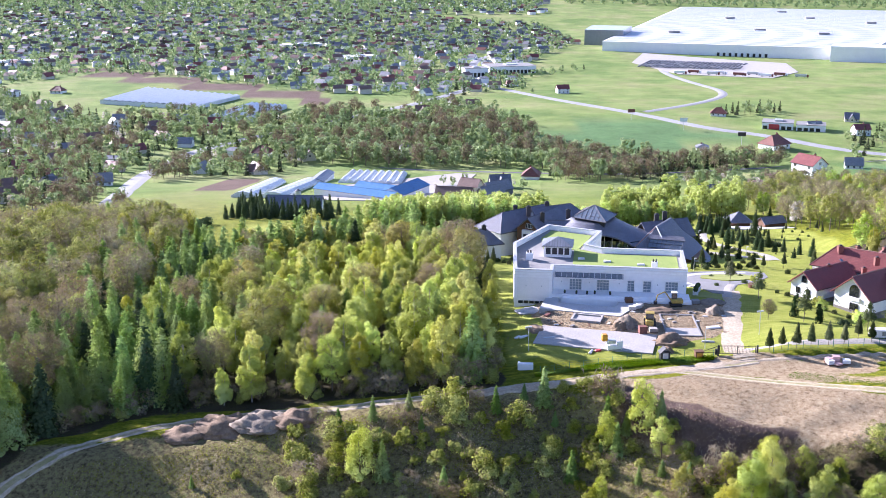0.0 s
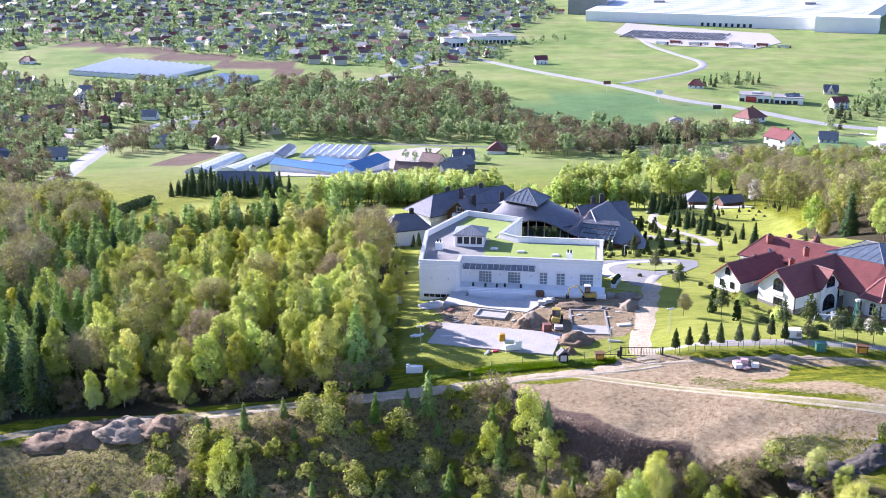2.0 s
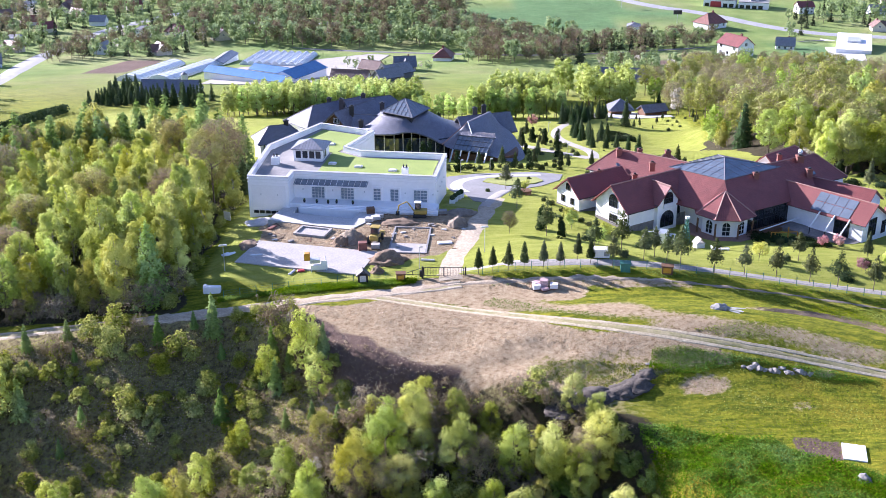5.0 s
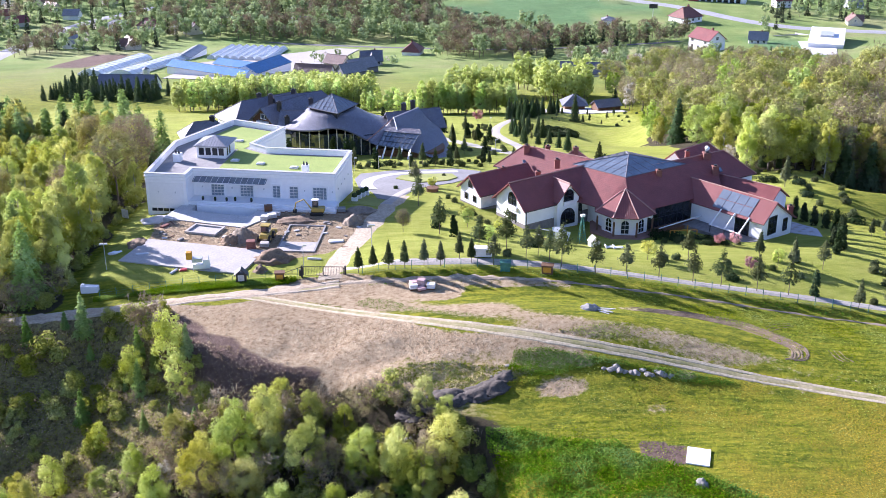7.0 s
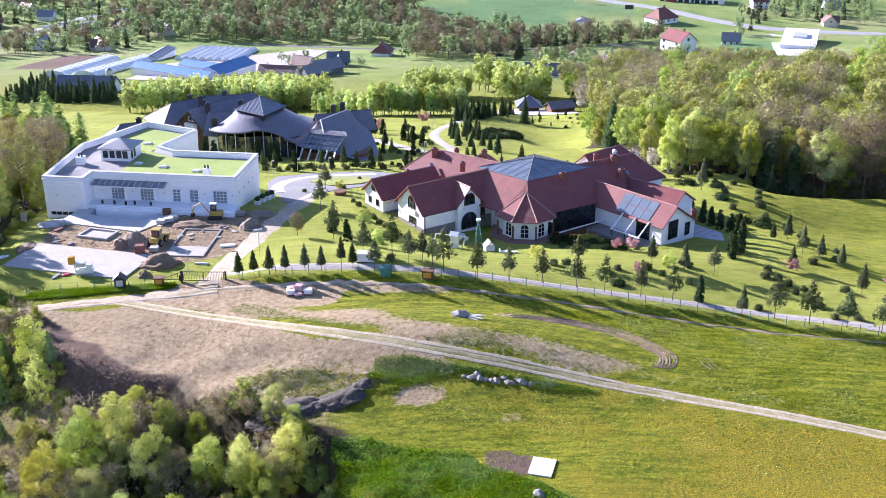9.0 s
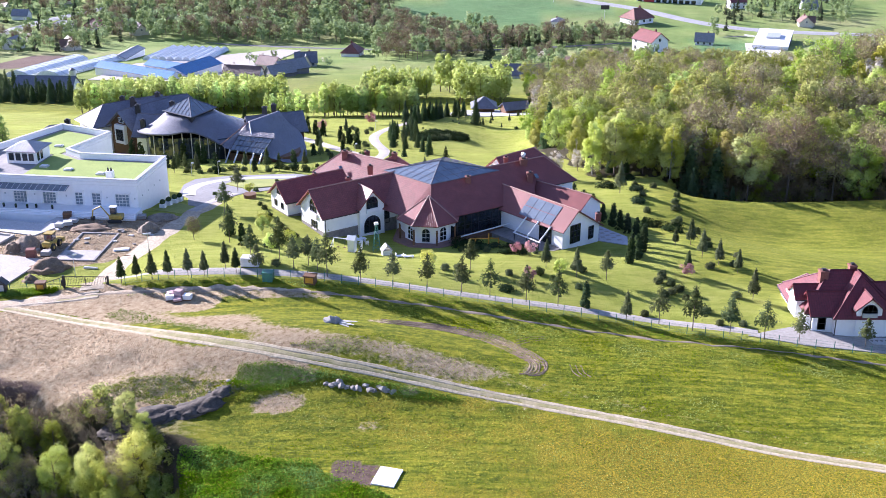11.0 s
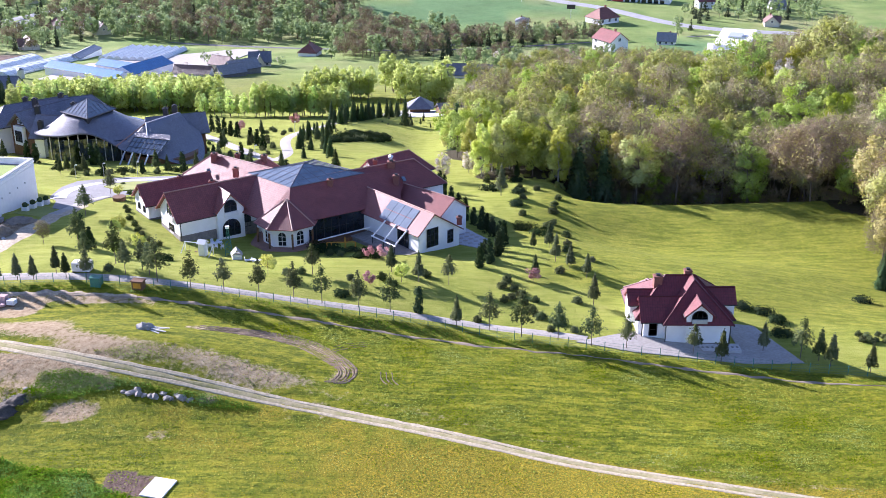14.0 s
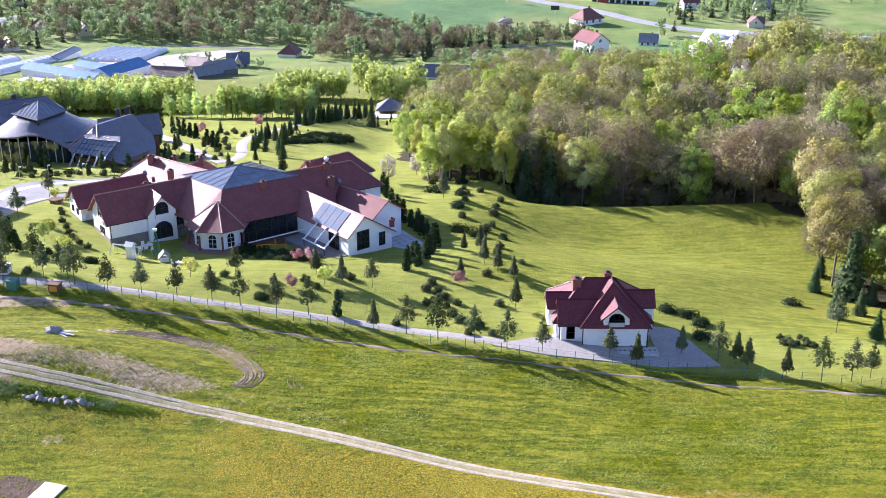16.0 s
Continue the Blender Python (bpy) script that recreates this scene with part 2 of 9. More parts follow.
# ---- building helpers ----
def arr_mesh(name, verts, quads=None, tris=None, mats=(), smooth_faces=False, index=None):
    """A mesh out of arrays of vertices, four-cornered and three-cornered faces."""
    me = bpy.data.meshes.new(name)
    verts = np.asarray(verts, np.float32).reshape(-1, 3)
    loops, starts, at = [], [], 0
    for faces, k in ((quads, 4), (tris, 3)):
        if faces is not None and len(faces):
            f = np.asarray(faces, np.int32).reshape(-1, k)
            loops.append(f.ravel())
            starts.append(at + np.arange(len(f), dtype=np.int32) * k)
            at += f.size
    loops, starts = np.concatenate(loops), np.concatenate(starts)
    me.vertices.add(len(verts))
    me.vertices.foreach_set("co", verts.ravel())
    me.loops.add(len(loops))
    me.loops.foreach_set("vertex_index", loops)
    me.polygons.add(len(starts))
    me.polygons.foreach_set("loop_start", starts)
    for m in mats:
        me.materials.append(m)
    if index is not None:
        me.polygons.foreach_set("material_index", np.asarray(index, np.int32))
    me.update(calc_edges=True)
    me.polygons.foreach_set("use_smooth", np.full(len(starts), smooth_faces))
    return me


def thing(name, x, y, z=None, rz=0.0, label="", category="", group="", kind="", sink=0.0):
    """An Empty at a thing's base; on the ground where no height is given."""
    ob = new(name)
    ob.empty_display_size = 0.5
    ob.matrix_basis = pose(x, y, (float(height(x, y)) - sink) if z is None else z, 0, 0, rz)
    return tagged(ob, label, category, group, kind)


def child(name, me, parent, label="", m=None):
    ob = new(name, me)
    ob.parent = parent
    if m is not None:
        ob.matrix_basis = m
    return tagged(ob, label)


def part(name, bm, mat, parent, label="", smooth_faces=False):
    """Links a bmesh as one mesh object under a thing or a part."""
    me = bpy.data.meshes.new(name)
    bmesh.ops.recalc_face_normals(bm, faces=bm.faces[:])
    bm.to_mesh(me)
    bm.free()
    me.materials.append(mat)
    if smooth_faces:
        me.polygons.foreach_set("use_smooth", [True] * len(me.polygons))
    return child(name, me, parent, label)


def add_box(bm, x0, x1, y0, y1, z0, z1, m=None, bevel=0.0):
    g = bmesh.ops.create_cube(bm, size=1.0)
    v = g["verts"]
    bmesh.ops.scale(bm, vec=(x1 - x0, y1 - y0, z1 - z0), verts=v)
    bmesh.ops.translate(bm, vec=((x0 + x1) / 2, (y0 + y1) / 2, (z0 + z1) / 2), verts=v)
    if bevel:
        e = list({e for a in v for e in a.link_edges})
        r = bmesh.ops.bevel(bm, geom=e, offset=bevel, segments=1, affect="EDGES")
        v = list({a for f in r["faces"] for a in f.verts} | {a for a in v if a.is_valid})
    if m is not None:
        bmesh.ops.transform(bm, matrix=m, verts=v)
    return v


def box(x0, x1, y0, y1, z0, z1, bevel=0.0):
    bm = bmesh.new()
    add_box(bm, x0, x1, y0, y1, z0, z1, bevel=bevel)
    return bm


def add_rod(bm, a, b, r0, r1=None, sides=6):
    """A tapered rod between two points."""
    a, b = Vector(a), Vector(b)
    d = b - a
    q = d.to_track_quat("Z", "Y").to_matrix().to_4x4()
    g = bmesh.ops.create_cone(bm, cap_ends=True, segments=sides, radius1=r0, radius2=r0 if r1 is None else r1, depth=d.length)
    bmesh.ops.transform(bm, matrix=Matrix.Translation((a + b) / 2) @ q, verts=g["verts"])
    return g["verts"]


def rod(a, b, r0, r1=None, sides=6):
    bm = bmesh.new()
    add_rod(bm, a, b, r0, r1, sides)
    return bm


def pipe(pts, r, sides=4, closed=False):
    """One continuous round bar along a line of points."""
    bm = bmesh.new()
    p = [Vector(q) for q in pts]
    n, rings = len(p), []
    for i, q in enumerate(p):
        d = (p[(i + 1) % n] - p[i - 1]) if closed else (p[min(i + 1, n - 1)] - p[max(i - 1, 0)])
        side = d.cross(Vector((0, 0, 1))).normalized()
        up = side.cross(d).normalized()
        rings.append([bm.verts.new(q + side * (r * math.cos(2 * math.pi * k / sides)) + up * (r * math.sin(2 * math.pi * k / sides))) for k in range(sides)])
    for a, b in zip(rings, rings[1:] + (rings[:1] if closed else [])):
        for k in range(sides):
            bm.faces.new((a[k], a[(k + 1) % sides], b[(k + 1) % sides], b[k]))
    if not closed:
        bm.faces.new(rings[0][::-1])
        bm.faces.new(rings[-1])
    return bm


def add_prism(bm, pts, z0, z1):
    """An upright prism over a plan."""
    lo = [bm.verts.new((p[0], p[1], z0)) for p in pts]
    hi = [bm.verts.new((p[0], p[1], z1)) for p in pts]
    n = len(pts)
    for i in range(n):
        bm.faces.new((lo[i], lo[(i + 1) % n], hi[(i + 1) % n], hi[i]))
    bm.faces.new(hi)
    bm.faces.new(lo[::-1])


def prism(pts, z0, z1):
    bm = bmesh.new()
    add_prism(bm, pts, z0, z1)
    return bm


def add_slab(bm, pts, thick=0.18):
    """A sloping slab under a polygon, with run and slope as its UV."""
    uv = bm.loops.layers.uv.verify()
    p = [Vector(q) for q in pts]
    n = sum((p[i].cross(p[(i + 1) % len(p)]) for i in range(len(p))), Vector())
    n.normalize()
    if n.z < 0:
        p, n = p[::-1], -n
    run = Vector((-n.y, n.x, 0))
    run = run.normalized() if run.length > 1e-4 else Vector((1, 0, 0))
    up = n.cross(run)
    top = [bm.verts.new(q) for q in p]
    low = [bm.verts.new(q - n * thick) for q in p]
    k = len(p)
    faces = [bm.faces.new(top), bm.faces.new(low[::-1])]
    faces += [bm.faces.new((low[i], low[(i + 1) % k], top[(i + 1) % k], top[i])) for i in range(k)]
    for f in faces:
        for lp in f.loops:
            lp[uv].uv = (lp.vert.co.dot(run), lp.vert.co.dot(up))


def slabs(polys, thick=0.18):
    bm = bmesh.new()
    for p in polys:
        add_slab(bm, p, thick)
    return bm


def inset(pts, d):
    """A plan polygon, anticlockwise, moved inwards by d."""
    out, n = [], len(pts)
    for i in range(n):
        a, b, c = (Vector(pts[j % n][:2]) for j in (i - 1, i, i + 1))
        e1, e2 = (b - a).normalized(), (c - b).normalized()
        n1, n2 = Vector((-e1.y, e1.x)), Vector((-e2.y, e2.x))
        m = (n1 + n2)
        m = m / max(0.2, m.dot(n1)) if m.length > 1e-6 else n1
        out.append((b.x + m.x * d, b.y + m.y * d))
    return out


def window(parent, base, right, w, h, cols=2, rows=2, arch=False, mat=None, name="window", bar=0.07, glass=None):
    """A window on a wall: base is its lower middle, right the way along the wall to its right as seen from outside."""
    ob = new(name)
    ob.parent = parent
    r = Vector((right[0], right[1], 0)).normalized()
    out = Vector((r.y, -r.x, 0))
    b = Vector(base)
    ob.matrix_basis = Matrix(((r.x, -out.x, 0, b.x), (r.y, -out.y, 0, b.y), (0, 0, 1, b.z), (0, 0, 0, 1)))
    bm = bmesh.new()
    if arch:
        k = 10
        hs = h - w / 2
        ring = [(-w / 2, 0.0), (w / 2, 0.0)] + [(w / 2 * math.cos(math.pi * i / k), hs + w / 2 * math.sin(math.pi * i / k)) for i in range(k + 1)]
    else:
        ring = [(-w / 2, 0), (w / 2, 0), (w / 2, h), (-w / 2, h)]
    v = [bm.verts.new((x, -0.02, z)) for x, z in ring]
    f = bm.faces.new(v)
    bmesh.ops.solidify(bm, geom=[f], thickness=0.04)
    part("pane", bm, glass or M_GLASS, ob)
    fr = bmesh.new()
    n = len(ring)
    for i in range(n):
        (x0, z0), (x1, z1) = ring[i], ring[(i + 1) % n]
        add_rod(fr, (x0, -0.05, z0), (x1, -0.05, z1), bar, sides=4)
    for i in range(1, cols):
        x = -w / 2 + w * i / cols
        add_box(fr, x - bar / 2, x + bar / 2, -0.09, -0.03, 0, h - (w * 0.06 if arch else 0))
    for j in range(1, rows):
        z = h * j / rows
        add_box(fr, -w / 2, w / 2, -0.085, -0.03, z - bar / 2, z + bar / 2)
    part("window_frame", fr, mat or M_WHITE, ob)
    return ob


def chimney(parent, x, y, z0, z1, s=0.45, mat=None):
    bm = box(x - s, x + s, y - s, y + s, z0, z1)
    add_box(bm, x - s - 0.1, x + s + 0.1, y - s - 0.1, y + s + 0.1, z1 - 0.25, z1 - 0.05)
    ob = part("chimney", bm, mat or M_TERRACOTTA, parent)
    cap = box(x - s * 0.5, x + s * 0.5, y - s * 0.5, y + s * 0.5, z1, z1 + 0.25)
    part("flue", cap, M_DARKMETAL, ob)
    return ob


def wing(parent, a, b, width, zb, ze, zr, over=0.6, hip_a=0.0, hip_b=0.0, wall=None, roof=None, ridge=None, plinth=0.0, thick=0.2, drop=0.0):
    """A ridged wing of a house from a to b (ends of its middle line): wall, roof of two or four slopes, ridge caps."""
    A, B = Vector((a[0], a[1], 0)), Vector((b[0], b[1], 0))
    d = (B - A).normalized()
    s = Vector((-d.y, d.x, 0))
    h = width / 2
    slope = (zr - ze) / h
    bm = bmesh.new()
    lo = [A - s * h, B - s * h, B + s * h, A + s * h]
    lov = [bm.verts.new((*p.xy, zb)) for p in lo]
    hiv = [bm.verts.new((*p.xy, ze)) for p in lo]
    for i in range(4):
        bm.faces.new((lov[i], lov[(i + 1) % 4], hiv[(i + 1) % 4], hiv[i]))
    bm.faces.new(lov[::-1])
    bm.faces.new(hiv)
    for end, i, j, hip in ((A, 0, 3, hip_a), (B, 1, 2, hip_b)):
        if not hip:
            p = bm.verts.new((end.x, end.y, zr - 0.05))
            bm.faces.new((hiv[i], p, hiv[j]))
            inn = end + d * (0.02 if end is A else -0.02)
    w = part("wall", bm, wall or M_WALL, parent)
    if plinth:
        pb = bmesh.new()
        q = [A - s * (h + 0.05) - d * 0.05, B - s * (h + 0.05) + d * 0.05, B + s * (h + 0.05) + d * 0.05, A + s * (h + 0.05) - d * 0.05]
        add_prism(pb, [(p.x, p.y) for p in q], zb, zb + plinth)
        part("plinth", pb, M_PLINTH, parent)
    oa, ob_ = (over if not hip_a else over), (over if not hip_b else over)
    zo = ze - slope * over + 0.12
    Ra = A + d * hip_a if hip_a else A - d * over
    Rb = B - d * hip_b if hip_b else B + d * over
    e = h + over
    c = [A - d * oa - s * e, B + d * ob_ - s * e, B + d * ob_ + s * e, A - d * oa + s * e]
    zt = zr + 0.12
    P = lambda v, z: (v.x, v.y, z)
    polys = [[P(c[0], zo), P(c[1], zo), P(Rb, zt), P(Ra, zt)], [P(c[2], zo), P(c[3], zo), P(Ra, zt), P(Rb, zt)]]
    if hip_a:
        polys.append([P(c[3], zo), P(c[0], zo), P(Ra, zt)])
    if hip_b:
        polys.append([P(c[1], zo), P(c[2], zo), P(Rb, zt)])
    r = part("roof", slabs(polys, thick), roof or M_ROOF_RED, parent)
    caps = bmesh.new()
    add_rod(caps, P(Ra, zt), P(Rb, zt), 0.13, sides=5)
    for hip, R, i, j in ((hip_a, Ra, 0, 3), (hip_b, Rb, 1, 2)):
        if hip:
            add_rod(caps, P(R, zt), P(c[i], zo), 0.12, sides=5)
            add_rod(caps, P(R, zt), P(c[j], zo), 0.12, sides=5)
    part("ridge_cap", caps, ridge or M_RIDGE, r)
    for i, j in ((0, 1), (2, 3)):
        part("gutter", rod(P(c[i], zo - 0.12), P(c[j], zo - 0.12), 0.08, sides=5), M_DARKMETAL, r)
    return w


# ---- the lie of the land ----
def smooth(a, b, v):
    s = np.clip((np.asarray(v, float) - a) / (b - a), 0.0, 1.0)
    return s * s * (3 - 2 * s)


KNOTS_Y = [-400, 60, 200, 228, 300, 350, 480, 640, 800, 2200, 3200, 4600]
KNOTS_Z = [-30, 0, 0.0, -0.5, -13.5, -22.5, -48, -68, -84, -90, -50, 40]


def fall(y):
    """The long fall from the ridge into the valley, going north."""
    y = np.asarray(y, float)
    return sum(np.interp(y + d, KNOTS_Y, KNOTS_Z) for d in (-12, -6, 0, 6, 12)) / 5


def height(x, y):
    x, y = np.asarray(x, float), np.asarray(y, float)
    z = fall(y)
    # flat terrace under the white villa, then the western fall into the woods
    z = z - 13.0 * smooth(40, -75, x) * smooth(330, 230, y) - 12 * smooth(-62, -190, x) * smooth(480, 220, y)
    # embankment south of the track, a ravine with the young grove in it
    edge = 181 - 22 * smooth(12, 48, x) - 22 * smooth(44, 92, x) - 40 * smooth(70, 104, x)
    steep = 4.0 * smooth(24, 34, x) * smooth(76, 62, x)
    west = smooth(25, 5, x)
    z = z - ((6.0 - 3.4 * west) * smooth(edge + 1 - 2 * west, edge - 9 + steep - 7 * west, y) + 9.0 * smooth(edge - 4, edge - 34, y)) * smooth(125, 70, x) - 5 * smooth(150, 40, y) * smooth(110, 60, x)
    # eastern lawn hollow and the wooded hill behind it
    z = z - 6.0 * np.exp(-(((x - 178) / 34) ** 2 + ((y - 232) / 16) ** 2)) - 5.5 * smooth(250, 263, y) * smooth(308, 282, y) * smooth(156, 168, x) * smooth(232, 210, x) - 3.0 * smooth(130, 185, x) * smooth(130, 170, y) * smooth(330, 230, y)
    z = z - 7.0 * np.exp(-(((x - 222) / 30) ** 2 + ((y - 212) / 26) ** 2))
    z = z + 20.0 * np.exp(-(((x - 285) / 95) ** 2 + ((y - 345) / 62) ** 2))
    z = z - 2.7 * smooth(72, 98, x) * smooth(156, 132, x) * smooth(193, 217, y) * smooth(290, 232, y)
    # the swell of the field and the brow along the fence
    u, v = (x - 78.2) * 0.982 - (y - 188.5) * 0.189, (x - 78.2) * 0.189 + (y - 188.5) * 0.982
    z = z + 4.1 * np.exp(-((u / 30.2) ** 2) - (v / 11.5) ** 2)
    u, v = (x - 88.0) * 0.984 - (y - 164.3) * 0.179, (x - 88.0) * 0.179 + (y - 164.3) * 0.984
    z = z + 4.7 * np.exp(-((u / 28.7) ** 2) - (v / 9.5) ** 2)
    z = z - 0.9 * np.exp(-(((x - 140) / 12) ** 2 + ((y - 182) / 14) ** 2))
    # hollow east of the winding drive
    z = z - 8.0 * np.exp(-(((x - 130) / 17) ** 2 + ((y - 375) / 46) ** 2))
    # level ground of the building site
    site = smooth(12, 17, x - 6 * smooth(209, 216, y)) * smooth(66, 52, x) * smooth(187, 190.5, y) * smooth(230, 223, y)
    z = z * (1 - site) - 0.3 * site
    # the sunk pool before the villa
    u, v = (x - 30) * 0.957 - (y - 221.7) * 0.29, (x - 30) * 0.29 + (y - 221.7) * 0.957
    z = z - 1.9 * smooth(6.7, 5.8, np.abs(u)) * smooth(3.0, 2.0, np.abs(v))
    # slight unevenness, clods and hummocks on the fill and the bank
    rough = smooth(178, 175, y + 0.52 * np.maximum(0, x - 40) - 6.5 * smooth(-10, -50, x) + 14 * smooth(-58, -84, x)) * smooth(100, 80, x) * smooth(60, 90, y)
    z = z + rough * (0.16 * np.sin(x * 1.1 + 2.1 * np.sin(y * 0.8)) * np.sin(y * 1.3 + 1.7 * np.sin(x * 0.7)) + 0.35 * np.sin(x * 0.31 + 1.9 * np.sin(y * 0.22)) * np.sin(y * 0.37 + 0.8))
    z = z + 0.25 * np.sin(x * 0.11 + 1.3 * np.sin(y * 0.07)) * np.sin(y * 0.13 + 0.6) * smooth(205, 190, y)
    z = z + 3.0 * np.sin(x * 0.006 + 0.8) * np.sin(y * 0.008) * smooth(650, 1000, y)
    return z
# ---- end of the lie of the land ----


# ---- the ground: one sheet to the horizon ----
def spaced(lo, a, b, hi, step, grow=1.09, most=60.0):
    mid = list(np.arange(a, b + 0.01, step))
    left, right, s, v = [], [], step, a
    while v > lo:
        s = min(s * grow, most)
        v -= s
        left.append(v)
    s, v = step, b
    while v < hi:
        s = min(s * grow, most)
        v += s
        right.append(v)
    return np.array(left[::-1] + mid + right)


def poly_gap(x, y, pts):
    """Signed distance to a polygon, inside positive."""
    inside = np.zeros(x.shape, bool)
    best = np.full(x.shape, 1e9)
    n = len(pts)
    for i in range(n):
        (x0, y0), (x1, y1) = pts[i], pts[(i + 1) % n]
        dx, dy = x1 - x0, y1 - y0
        k = np.clip(((x - x0) * dx + (y - y0) * dy) / (dx * dx + dy * dy), 0, 1)
        best = np.minimum(best, np.hypot(x - x0 - k * dx, y - y0 - k * dy))
        if dy:
            cross = ((y0 > y) != (y1 > y)) & (x < (x1 - x0) * (y - y0) / dy + x0)
            inside ^= cross
    return np.where(inside, best, -best)


def line_gap(x, y, pts):
    best = np.full(np.shape(x), 1e9)
    for (x0, y0), (x1, y1) in zip(pts, pts[1:]):
        dx, dy = x1 - x0, y1 - y0
        k = np.clip(((x - x0) * dx + (y - y0) * dy) / (dx * dx + dy * dy), 0, 1)
        best = np.minimum(best, np.hypot(x - x0 - k * dx, y - y0 - k * dy))
    return best


def wobble(x, y, s=1.0):
    return np.sin(x / (3.1 * s) + 1.7 * np.sin(y / (4.3 * s))) * 0.5 + np.sin(y / (2.3 * s) + 1.1 * np.sin(x / (5.2 * s)) + 2) * 0.5


ROAD = [(-84, 158), (-74.5, 169.7), (-62.5, 180.5), (-50, 186), (-34, 184.5), (-18, 181), (1.4, 179.5), (20, 179.5), (38, 180.8), (51.5, 182.9), (56, 183.5)]
FIELD_PATH = [(60, 183.3), (76.5, 181.7), (94.9, 179.3), (113, 177), (130, 172.9), (146, 170.3), (162, 167.6), (177.3, 165.5), (204.3, 161.2), (240, 155)]
FIELD_TRACK = [(40, 180.9), (55.5, 173.7), (72.3, 164.4), (88.4, 158.4), (102.5, 155.3), (117.3, 151.6), (132.2, 146.4), (145.7, 140.9), (158.3, 136.6), (170, 133.2), (200, 126), (240, 116)]
FENCE = [(17, 184.2), (39.3, 186.4), (48.5, 186.8), (55.7, 185.7), (63.4, 185.9), (75, 184.8), (85.9, 183.5), (103, 182.1), (120, 179.9), (134, 177), (150, 171.9), (162, 170), (178, 168.4), (192, 166.5), (206, 163.6), (226, 160)]
DRIVE = [(55, 191.9), (63.8, 187.8), (75, 186.4), (86.4, 185.1), (102.8, 183.9), (121, 182.1), (138, 179.1), (154.4, 174.4)]
WOOD_LEFT = [(-140, 150), (-84, 168), (-70, 183), (-54, 190.5), (-31, 187.5), (-9, 183), (9, 182), (10, 225), (11, 262), (6, 285), (-14, 318), (-40, 330), (-62, 318), (-90, 330), (-140, 350), (-190, 330), (-200, 200)]
WOOD_HILL = [(136, 302), (144, 268), (164, 266), (178, 267.5), (196, 264.5), (212, 254.5), (225, 238), (220, 222), (217, 208), (236, 193), (420, 190), (420, 420), (300, 430), (215, 420), (170, 400), (140, 375), (132, 340)]
GROVE = [(-120, 60), (-120, 120), (14, 137), (34, 152), (48, 155), (64, 151), (74, 144), (79, 134), (80, 120), (84, 60)]

gx = spaced(-2300, -90, 240, 2600, 1.1)
gy = spaced(-500, 112, 290, 4700, 1.1)
X, Y = np.meshgrid(gx, gy)
Z = height(X, Y)
nx, ny = len(gx), len(gy)
ids = np.arange(nx * ny).reshape(ny, nx)
quads = np.stack([ids[:-1, :-1], ids[:-1, 1:], ids[1:, 1:], ids[1:, :-1]], -1).reshape(-1, 4)


def zone(poly, soft=1.2, rough=1.5, s=1.0):
    return smooth(-soft, soft, poly_gap(X, Y, poly) + rough * wobble(X, Y, s))


near = smooth(420, 380, Y)
# bare earth: the fill south of the gate, the strip above the track, the building site
soil = zone([(24, 178.6), (29, 166), (36, 157), (48, 155), (64, 151), (76, 149), (84, 153.3), (89.9, 156), (85.9, 159.3), (71.9, 164.7), (56, 173.6), (44, 179.6)])
soil = np.maximum(soil, 0.72 * zone([(56, 181.1), (66, 176.5), (92, 164.6), (112, 159.4), (124, 154.6), (102.9, 157.3), (85.9, 160), (60, 172.9)], 4.0, 2.5))
for off_y, amount in ((3.6, 0.40), (-2.6, 0.3), (0.0, 0.5)):
    soil = np.maximum(soil, amount * smooth(1.6, 0.3, line_gap(X, Y - off_y, FIELD_TRACK) + 0.5 * wobble(X, Y)) * smooth(84, 96, X))
soil = np.maximum(soil, zone([(19, 206), (18, 216), (20, 226), (40, 224), (52, 222), (59, 219), (58, 210), (52, 200), (42, 196), (40, 200)], 0.8, 0.8))
for arc in ([(98, 170.8), (105, 170.6), (110, 169.8), (114.3, 167.9), (118.4, 163.4), (120.4, 160.2), (118.6, 157.8)],):
    soil = np.maximum(soil, 0.55 * smooth(2.2, 0.4, line_gap(X, Y, arc) + 0.5 * wobble(X, Y, 0.5)))
soil = np.maximum(soil, 0.45 * smooth(9, 3, np.hypot(X + 40, (Y - 171) * 1.2) + 2 * wobble(X, Y)))
soil = np.maximum(soil, 0.4 * smooth(12, 5, np.hypot(X + 22, (Y - 158) * 1.0) + 3 * wobble(X, Y)))
soil = np.maximum(soil, 0.55 * smooth(5, 1, np.hypot(X - 86, (Y - 151.6) * 1.3) + 2 * wobble(X, Y)))
soil = np.maximum(soil, 0.9 * smooth(4.5, 2.5, line_gap(X, Y, [(53.9, 183.1), (60, 180.5), (70, 179)]) + wobble(X, Y)))
soil = np.maximum(soil, 0.6 * smooth(2.0, 0.6, line_gap(X, Y, [(44, 182), (52, 183.4), (60, 182.7), (75.9, 181), (89.9, 179)]) + 0.8 * wobble(X, Y)))
soil = np.maximum(soil, zone([(38.5, 181.2), (44, 179.8), (52, 176.6), (60, 173.4), (62, 176), (60, 180.5), (57.5, 185.2), (49.5, 185.6), (46, 183.6)], 1.0, 0.7))
ridge = zone([(60, 157.5), (72, 152), (84, 151.5), (86, 155.5), (78, 158.6), (66, 160.4)], 2.0, 1.5, 0.6)
soil = soil * (1 - 0.42 * ridge)
